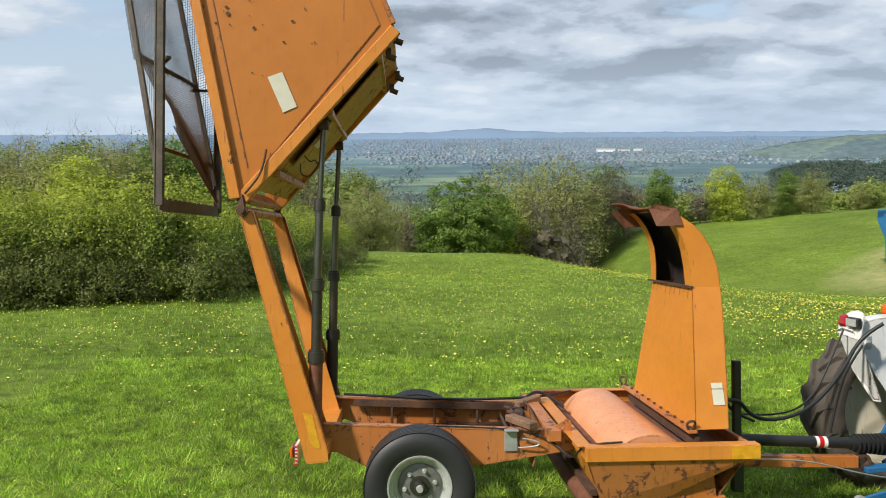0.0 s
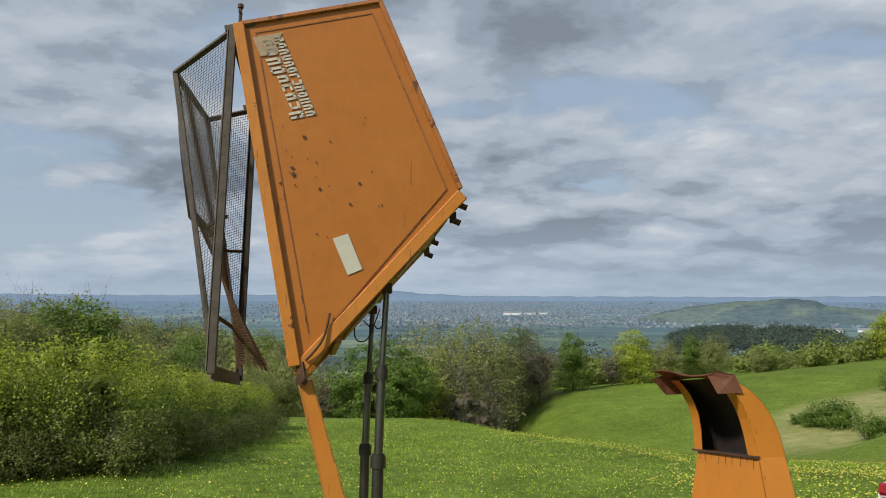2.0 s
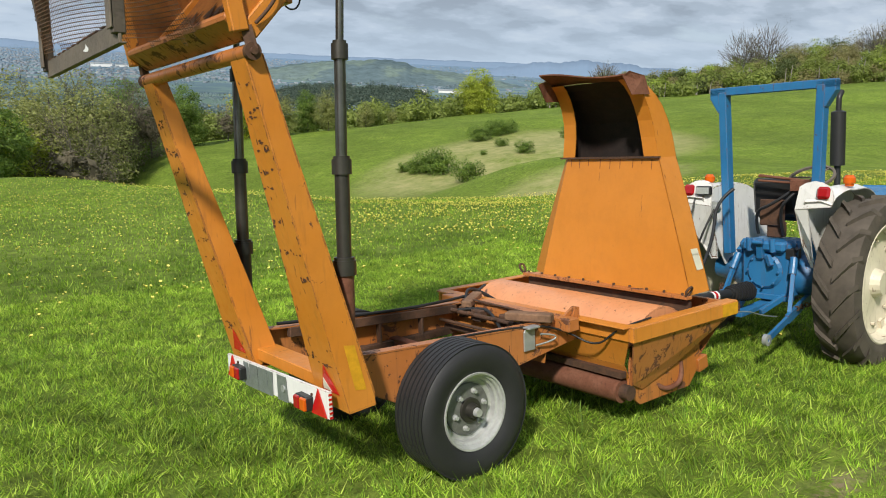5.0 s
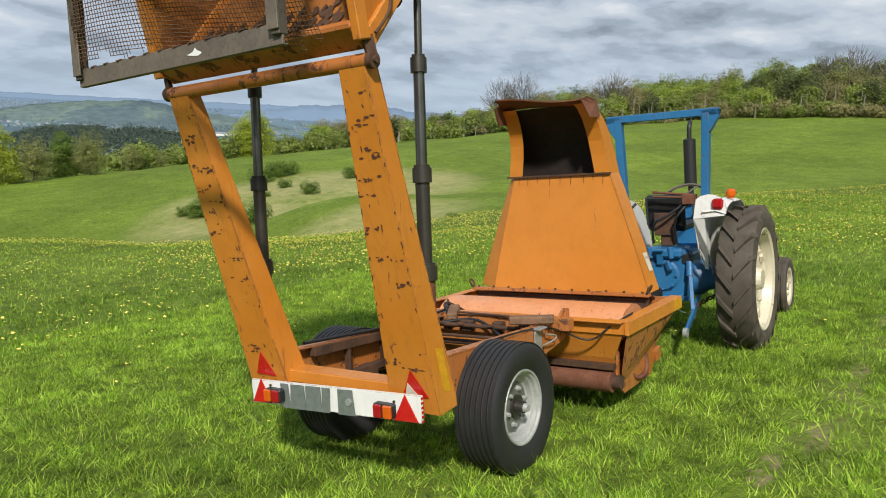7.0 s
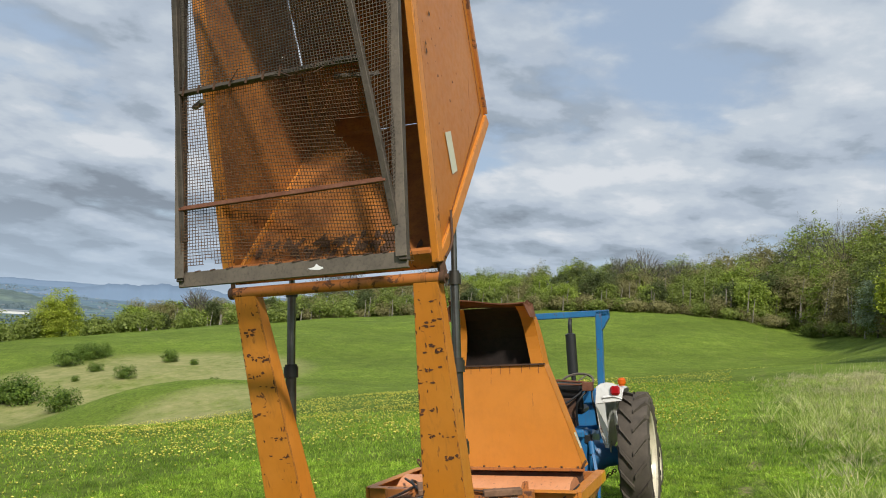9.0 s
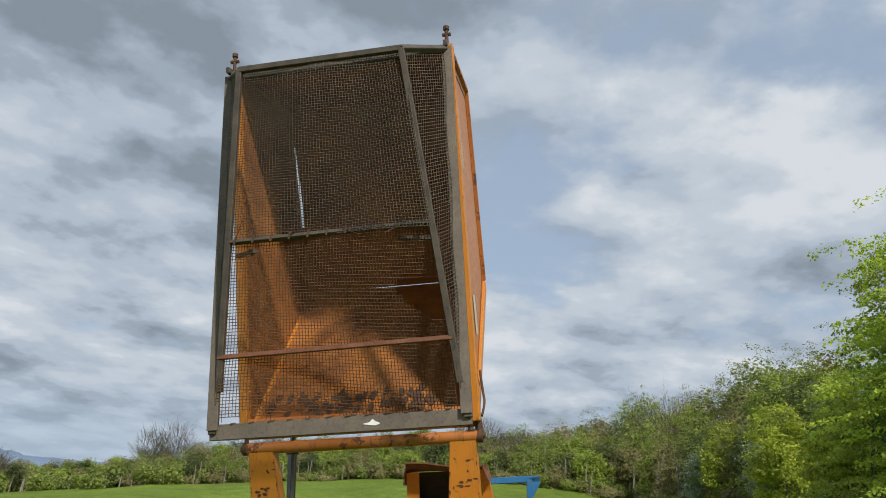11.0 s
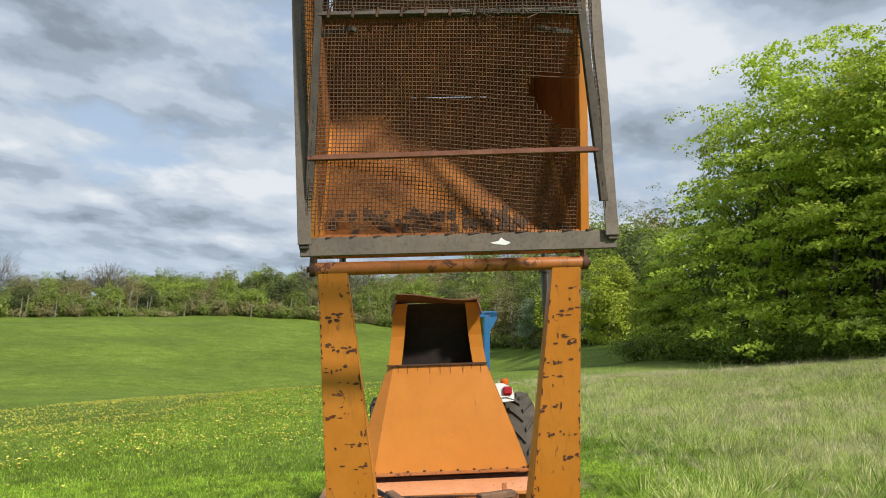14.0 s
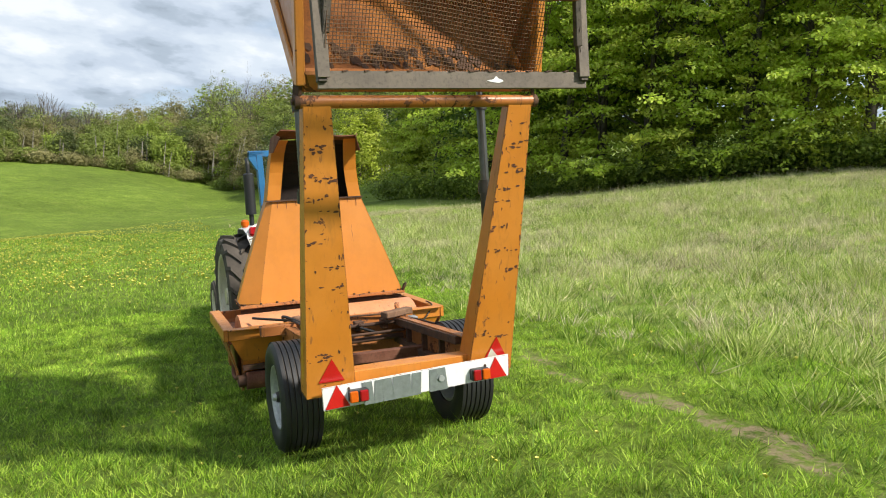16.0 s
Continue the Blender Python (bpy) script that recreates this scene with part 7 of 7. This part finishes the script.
for x, y, h in trunks:
    at, lean, w = np.array([x, y, gz(x, y)]), nr.normal(scale=0.05 * h, size=2), nr.uniform(0.10, 0.20)
    b = len(tv)
    for f in (0, 0.5, 1):
        for a in range(5):
            q = w * (1 - 0.6 * f)
            tv.append(at + [lean[0] * f + q * math.cos(a * 1.257), lean[1] * f * f + q * math.sin(a * 1.257), h * f])
    for f in range(2):
        for a in range(5):
            c = (a + 1) % 5
            tf.append((b + f * 5 + a, b + f * 5 + c, b + f * 5 + 5 + c, b + f * 5 + 5 + a))
tagged(cloud_mesh("woodland_trunks", tv, tf, PALE_BARK), "slender pale trunks at the front of the wood", "woodland", kind="stuff")
# hedge and scrub along the far field's edge, and woods below the brow
scrub = [(*polar(rng.uniform(36, 62), rng.uniform(158, 190)), rng.uniform(2.5, 5), rng.uniform(2, 3.4)) for k in range(46)]
scrub += [(*polar(rng.uniform(13, 40), rng.uniform(124, 160)), rng.uniform(3, 6.5), rng.uniform(2.2, 3.6)) for k in range(44)]
woods("far_hedge", 6, scrub, 0.5, 45, 9, 0.5, WOOD_GREEN, "hedge and scrub along the far field", 0.0)
front = [(*polar(th, float(np.interp(th, [44, 60, 78, 95, 100, 104, 110], [171, 167, 170, 155, 125, 101, 82])) + rng.uniform(-2, 3)), rng.uniform(1.5, 5.5), rng.uniform(2.0, 3.6)) for th in np.arange(58, 107, 0.95)]
woods("wood_edge_scrub", 16, front[::2], 0.34, 60, 22, 0.5, WOOD_GREEN, "low green scrub closing the foot of the hillside wood", 0.0)
woods("wood_edge_thicket", 17, front[1::2], 0.34, 60, 22, 0.5, WOOD_BROWN, "low brown thicket at the foot of the hillside wood", 0.0)
lower = [(*polar(rng.uniform(-38, 30), rng.uniform(120, 420)), rng.uniform(7, 12), rng.uniform(3.5, 6)) for k in range(80)]
woods("lower_woods_brown", 7, lower[:36], 0.8, 45, 10, 0.8, WOOD_BROWN, "brown woods below the pasture", 0.0)
woods("lower_woods_green", 8, lower[36:], 0.8, 45, 10, 0.8, WOOD_GREEN, "green woods below the pasture", 0.0)
# tall woods in the combe behind the hedge
crng = random.Random(23)
combe = []
for k in range(150):
    th, f = crng.uniform(-31, -2.5), k / 150
    r = 150 + 110 * f
    x, y = START[0] + r * math.sin(radians(th)), START[1] + r * math.cos(radians(th))
    top = float(np.interp(th, [-31, -28, -20, -17, -14, -9, -5.5, -2.5], [-0.7, -0.6, -0.6, -1.0, -1.6, -2.1, -2.2, -3.6])) - 1.0 * (1 - f) + crng.uniform(0.35, 1.0)
    combe.append((x, y, max(START[2] + r * math.tan(radians(top)) - gz(x, y), 8.0), crng.uniform(4.5, 7.5)))
woods("combe_woods_green", 11, combe[::3], 0.5, 70, 20, 0.8, WOOD_GREEN, "tall green trees of the combe behind the hedge", 0.3)
woods("combe_woods_dark", 12, combe[1::3], 0.5, 70, 20, 0.8, WOOD_DARK, "tall dark trees of the combe behind the hedge", 0.3)
woods("combe_woods_brown", 13, combe[2::3], 0.45, 70, 20, 0.8, WOOD_BROWN, "tall brown budding trees of the combe", 0.3)
strip_trees = []
for k in range(170):
    f = rng.random()
    th, r = rng.uniform(26.6, 37.8), 720 + 330 * f
    x, y = polar(th, r)
    top = -3.0 + 1.25 * f * float(np.interp(th, [26.5, 29, 33, 36, 38], [0.5, 1.0, 1.0, 0.9, 0.5]))
    strip_trees.append((x, y, max(2.2 + r * math.tan(radians(top)) - gz(x, y), 6.0), rng.uniform(9, 17)))
# the greens of this far wood are greyed to carry distance haze
woods("valley_wood", 10, strip_trees, 1.9, 40, 16, 2.6, leaf_material("haze_tinted_wood", (0.075, 0.11, 0.085), (0.10, 0.14, 0.105), (0.13, 0.175, 0.13)), "dark strip of valley woodland before the hill, tinted with haze", 0.0, 0.6)
vale_trees = []
for k in range(240):
    th, r = rng.uniform(-36, 56), 450 * (9.0 ** rng.random())
    vale_trees.append((*polar(th, r), rng.uniform(5, 9) * (1 + r / 2500), rng.uniform(8, 22) * (1 + r / 2500)))
# blue-grey base colour of the vale trees is painted haze
woods("vale_trees", 9, vale_trees, 2.0, 26, 11, 2.0, plain("haze_tinted_trees", (0.15, 0.205, 0.22), 1.0, 0, 0.3, 0.02, 0), "trees and hedges across the vale, haze put into their colour", 0.0, 0)

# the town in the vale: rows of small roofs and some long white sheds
# roof tones kept close to the vale's haze blue, haze painted in
ROOF_TOWN = Mat("haze_tinted_roofs", 0.9)
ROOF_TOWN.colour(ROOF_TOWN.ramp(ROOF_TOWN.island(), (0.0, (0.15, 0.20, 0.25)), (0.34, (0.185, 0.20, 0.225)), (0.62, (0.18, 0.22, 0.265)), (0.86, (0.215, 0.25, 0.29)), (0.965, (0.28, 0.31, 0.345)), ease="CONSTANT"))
nrng = np.random.default_rng(12)
hv, hf = [], []
for k in range(6500):
    th = nrng.normal(8, 12) if k % 3 else nrng.uniform(-30, 46)
    if th < -3 and k % 4:
        continue
    r = 1500 + 2700 * nrng.random() ** 0.9
    x, y = polar(th, r)
    w, d, h, a = nrng.uniform(5, 9), nrng.uniform(4, 7), nrng.uniform(2, 4.2), nrng.uniform(0, 3.14)
    b = len(hv)
    zg = -0.5
    for sx, sy in ((-1, -1), (1, -1), (1, 1), (-1, 1)):
        px, py = sx * w / 2, sy * d / 2
        hv.append((x + px * math.cos(a) - py * math.sin(a), y + px * math.sin(a) + py * math.cos(a), zg))
        hv.append((x + px * math.cos(a) - py * math.sin(a), y + px * math.sin(a) + py * math.cos(a), zg + h))
    hf += [(b, b + 2, b + 3, b + 1), (b + 2, b + 4, b + 5, b + 3), (b + 4, b + 6, b + 7, b + 5), (b + 6, b, b + 1, b + 7), (b + 1, b + 3, b + 5, b + 7)]
hv = np.array(hv)
hv[:, 2] += ground_z(hv[:, 0], hv[:, 1])
tagged(cloud_mesh("town", hv, hf, ROOF_TOWN.mat), "pale scatter of town roofs in the vale, tinted with haze", "town", kind="stuff")
for k, (th, r, w) in enumerate(((14.9, 2300, 54), (16.2, 2350, 34), (17.2, 2400, 28), (36.6, 1450, 44), (39.4, 1480, 56))):
    x, y = polar(th, r)
    shed = thing("warehouse", Matrix.Translation((x, y, gz(x, y))) @ Matrix.Rotation(radians(-th), 4, "Z") @ Matrix.Diagonal((1, 1, 0.9 if k == 0 else 0.55, 1)), "long low white warehouse far off in the vale", "warehouse", "warehouses in the vale")
    bm = bm_new()
    box(bm, (0, 0, 4), (w, 30, 9))
    part("wall", bm, BOARD, shed)
    bm = bm_new()
    slab(bm, [(-w / 2 - 1, -16, 8.6), (w / 2 + 1, -16, 8.6), (w / 2 + 1, 0, 11), (-w / 2 - 1, 0, 11)], 0.4, (0, 0, 1))
    slab(bm, [(-w / 2 - 1, 16, 8.6), (w / 2 + 1, 16, 8.6), (w / 2 + 1, 0, 11), (-w / 2 - 1, 0, 11)], 0.4, (0, 0, 1))
    part("roof", bm, GALV, shed)


# ---------------------------------------------------------------- grass and flowers
def grass_material(name, a, b, c):
    m = Mat(name, 0.55, 0, 0.25)
    col = m.ramp(m.island(), (0.0, a), (0.55, b), (1.0, c))
    col = m.mix(1.0, col, m.ramp(m.noise(0.5, 6, 0.6), (0.3, 0.72), (0.7, 1.2)), "MULTIPLY")
    col = m.mix(1.0, col, m.ramp(m.noise(3.4, 4, 0.7), (0.36, 0.55), (0.5, 1.0), (0.66, 1.25)), "MULTIPLY")
    m.colour(col)
    t = m.n.new("ShaderNodeBsdfTranslucent")
    m.l.new(col, t.inputs["Color"])
    mix = m.n.new("ShaderNodeMixShader")
    mix.inputs[0].default_value = 0.38
    m.l.new(m.b.outputs[0], mix.inputs[1])
    m.l.new(t.outputs[0], mix.inputs[2])
    m.l.new(mix.outputs[0], m.n["Material Output"].inputs["Surface"])
    return m.mat


BLADE = grass_material("grass_blade", (0.15, 0.28, 0.024), (0.30, 0.47, 0.044), (0.50, 0.63, 0.11))
# same pasture grass close to the machine, colour brightened to stand for sunlight
BLADE_NEAR_BRIGHT = grass_material("brightened_near_grass_blade", (0.15, 0.30, 0.022), (0.34, 0.53, 0.045), (0.58, 0.72, 0.12))
BLADE_DEEP = grass_material("deep_grass_blade", (0.10, 0.19, 0.02), (0.16, 0.275, 0.03), (0.25, 0.37, 0.06))
BLADE_STRAW = grass_material("straw_blade", (0.42, 0.40, 0.20), (0.58, 0.53, 0.32), (0.72, 0.66, 0.45))
BLADE_BANK = grass_material("bank_grass_blade", (0.20, 0.32, 0.04), (0.42, 0.52, 0.12), (0.76, 0.74, 0.36))


def blades(name, seed, xy, height, width, mat, label, lean=0.45):
    """Grass blades, one narrow bent triangle each."""
    rng = np.random.default_rng(seed)
    n = len(xy)
    z = ground_z(xy[:, 0], xy[:, 1])
    a = rng.random(n) * 2 * np.pi
    h = height * (0.45 + 0.9 * rng.random(n))
    side = np.column_stack([np.cos(a), np.sin(a), np.zeros(n)]) * (width * (0.6 + 0.8 * rng.random(n)))[:, None] * 0.5
    base = np.column_stack([xy, z - 0.006])
    bend_ = rng.normal(scale=lean, size=(n, 2)) * h[:, None]
    tip = base + np.column_stack([bend_, h])
    v = np.stack([base - side, base + side, tip], 1).reshape(-1, 3)
    ob = cloud_mesh(name, v, np.arange(3 * n).reshape(n, 3), mat)
    return tagged(ob, label, "grass", kind="stuff")


nrng = np.random.default_rng(5)


def scatter(n, x0, x1, y0, y1, clump=0.0, keep=None):
    p = np.column_stack([nrng.uniform(x0, x1, n), nrng.uniform(y0, y1, n)])
    if clump:
        f = np.sin(p[:, 0] * clump * 2.3 + np.sin(p[:, 1] * clump * 1.7)) * np.sin(p[:, 1] * clump * 2.9 + 1.3 * np.sin(p[:, 0] * clump))
        p = p[f > nrng.uniform(-1.1, 0.6, n)]
    if keep is not None:
        p = p[keep(p[:, 0], p[:, 1])]
    return p


def dry_share(x, y):
    return np.clip((-y - 3.2) * 0.25, 0, 0.9)


def tufts(name, seed, centres, per, spread, height, width, mat, label):
    """Clumps of blades that lean outwards from each centre."""
    rng = np.random.default_rng(seed)
    n = len(centres)
    size = 0.55 + 0.9 * rng.random(n) ** 2
    off = rng.normal(size=(n, per, 2)) * (spread * size)[:, None, None]
    xy = (centres[:, None] + off).reshape(-1, 2)
    lean = (off * 0.55 / spread * height + rng.normal(scale=0.22 * height, size=(n, 1, 2)) + rng.normal(scale=0.25 * height, size=off.shape)).reshape(-1, 2)
    h = (height * size[:, None] * (0.5 + 0.8 * rng.random((n, per)))).ravel()
    a = rng.random(n * per) * 2 * np.pi
    side = np.column_stack([np.cos(a), np.sin(a), np.zeros(n * per)]) * (width * (0.6 + 0.8 * rng.random(n * per)))[:, None] * 0.5
    base = np.column_stack([xy, ground_z(xy[:, 0], xy[:, 1]) - 0.008])
    tip = base + np.column_stack([lean, h])
    v = np.stack([base - side, base + side, tip], 1).reshape(-1, 3)
    ob = cloud_mesh(name, v, np.arange(3 * n * per).reshape(-1, 3), mat)
    return tagged(ob, label, "grass", kind="stuff")


def off_path(x, y):
    line = -2.12 - 0.035 * x
    free = (np.abs(y - line) > 0.26) | (nrng.random(len(x)) < 0.6)
    for px, py, rx, ry in BARE:
        free &= ((x - px) / rx) ** 2 + ((y - py) / ry) ** 2 > nrng.uniform(0.3, 1.5, len(x))
    return free


near_xy = scatter(27000, -4.2, 8.5, -4.2, 7.0, 0, off_path)
tufts("near_grass", 1, near_xy, 13, 0.035, 0.058, 0.0085, BLADE_NEAR_BRIGHT, "short pasture grass in small tufts, colour brightened near the machine")
tuft_xy = scatter(9000, -4.0, 11, -5, 10, 1.1, off_path)
tufts("grass_tufts", 2, tuft_xy, 14, 0.05, 0.095, 0.010, BLADE_DEEP, "longer dark tufts in the pasture")
mid_xy = scatter(140000, -22, 20, 3, 46, 0, lambda x, y: np.hypot(x, y) > 6)
blades("mid_grass", 3, mid_xy, 0.08, 0.022, BLADE, "pasture grass down the slope")
ahead_xy = scatter(60000, 8, 34, -6, 8)
blades("ahead_grass", 4, ahead_xy, 0.07, 0.02, BLADE, "pasture grass along the slope")


def patches(xy, scale, seed, lo, hi):
    """Keeps points where a soft random field is high, so that they gather in uneven patches."""
    val = np.array([noise.fractal((x * scale + seed, y * scale - seed, seed * 0.7), 0.9, 2.0, 3) for x, y in xy])
    return xy[val > nrng.uniform(lo, hi, len(xy))]


bank_xy = scatter(30000, -2, 34, -28, -2.9, 0, lambda x, y: nrng.random(len(x)) < 0.25 + dry_share(x, y))
tufts("bank_grass", 5, patches(bank_xy, 0.55, 3.0, -0.9, 0.5), 15, 0.06, 0.15, 0.014, BLADE_BANK, "rough yellow-green grass on the bank")
bank2_xy = scatter(6500, -2, 32, -26, -2.7, 0)
tufts("bank_green_grass", 6, patches(bank2_xy, 0.8, 11.0, -0.4, 0.6), 20, 0.085, 0.21, 0.012, BLADE_DEEP, "longer dark green tufts on the bank")
clump_xy = scatter(4200, -1.8, 30, -24, -2.9, 0)
tufts("bank_tussocks", 9, patches(clump_xy, 0.5, 21.0, -0.3, 0.5), 46, 0.10, 0.30, 0.014, BLADE_BANK, "large arching grass tussocks on the bank")
straw_xy = scatter(30000, -1.5, 36, -30, -2.9, 0, lambda x, y: nrng.random(len(x)) < 0.04 + 0.9 * dry_share(x, y))
tufts("straw_tufts", 8, patches(straw_xy, 0.42, 7.0, -0.6, 0.4), 16, 0.06, 0.21, 0.014, BLADE_STRAW, "pale straw-coloured tufts on the bank")
stalk_xy = scatter(9000, 1, 40, -34, -4.5, 0)
blades("seed_stalks", 7, patches(stalk_xy, 0.3, 15.0, -0.4, 0.5), 0.55, 0.011, BLADE_STRAW, "pale dry seed stalks", 0.14)

PETAL = plain("yellow_petals", (0.86, 0.77, 0.17), 0.6, 0, 0.2, 30, 0)


def flowers(name, seed, xy, size, height, label):
    """Small yellow flower heads, each a tilted five-sided cup on the grass."""
    rng = np.random.default_rng(seed)
    n = len(xy)
    c = np.column_stack([xy, ground_z(xy[:, 0], xy[:, 1]) + height * (0.6 + 0.7 * rng.random(n))])
    s = size * (0.6 + 0.7 * rng.random(n))
    v = [c - np.column_stack([np.zeros(n), np.zeros(n), s * 0.5])]
    for k in range(5):
        a = 2 * np.pi * k / 5 + rng.random(n)
        v.append(c + np.column_stack([np.cos(a) * s * 0.5, np.sin(a) * s * 0.5, s * 0.35 * rng.random(n)]))
    v = np.stack(v, 1).reshape(-1, 3)
    k = np.arange(n)[:, None] * 6
    f = np.concatenate([np.stack([k[:, 0], k[:, 0] + 1 + i, k[:, 0] + 1 + (i + 1) % 5], -1) for i in range(5)])
    ob = cloud_mesh(name, v, f, PETAL)
    return tagged(ob, label, "flowers", kind="stuff")


cow_xy = scatter(16000, -12, 30, 3.5, 46, 0.35, lambda x, y: (np.hypot(x, y) < 50) & (nrng.random(len(x)) < 0.25 + 0.75 * np.clip((y - 4) / 5, 0, 1)))
flowers("cowslips", 1, cow_xy, 0.046, 0.12, "scattered yellow cowslips in the pasture")
few_xy = scatter(700, -3, 26, -18, 5, 0.5)
flowers("dandelions", 2, few_xy, 0.032, 0.07, "odd yellow flowers near the machine")
brow_xy = scatter(12000, 8, 40, -2, 16, 0.5, lambda x, y: np.hypot(x, y) > 12)
flowers("brow_cowslips", 3, brow_xy, 0.056, 0.12, "cowslips along the brow")
edge_th = nrng.uniform(14, 99, 2400)
edge_r = bend(edge_th, [(14, 38), (21, 28.5), (32, 22), (45, 19.8), (58, 20.5), (68, 23.5), (75, 28), (84, 40), (94, 60), (99, 72)]) * nrng.uniform(0.965, 1.005, 2400)
edge_xy = np.column_stack([edge_r * np.sin(np.radians(edge_th)), edge_r * np.cos(np.radians(edge_th))])
flowers("edge_cowslips", 4, edge_xy, 0.042, 0.12, "cowslips crowded along the edge of the brow")
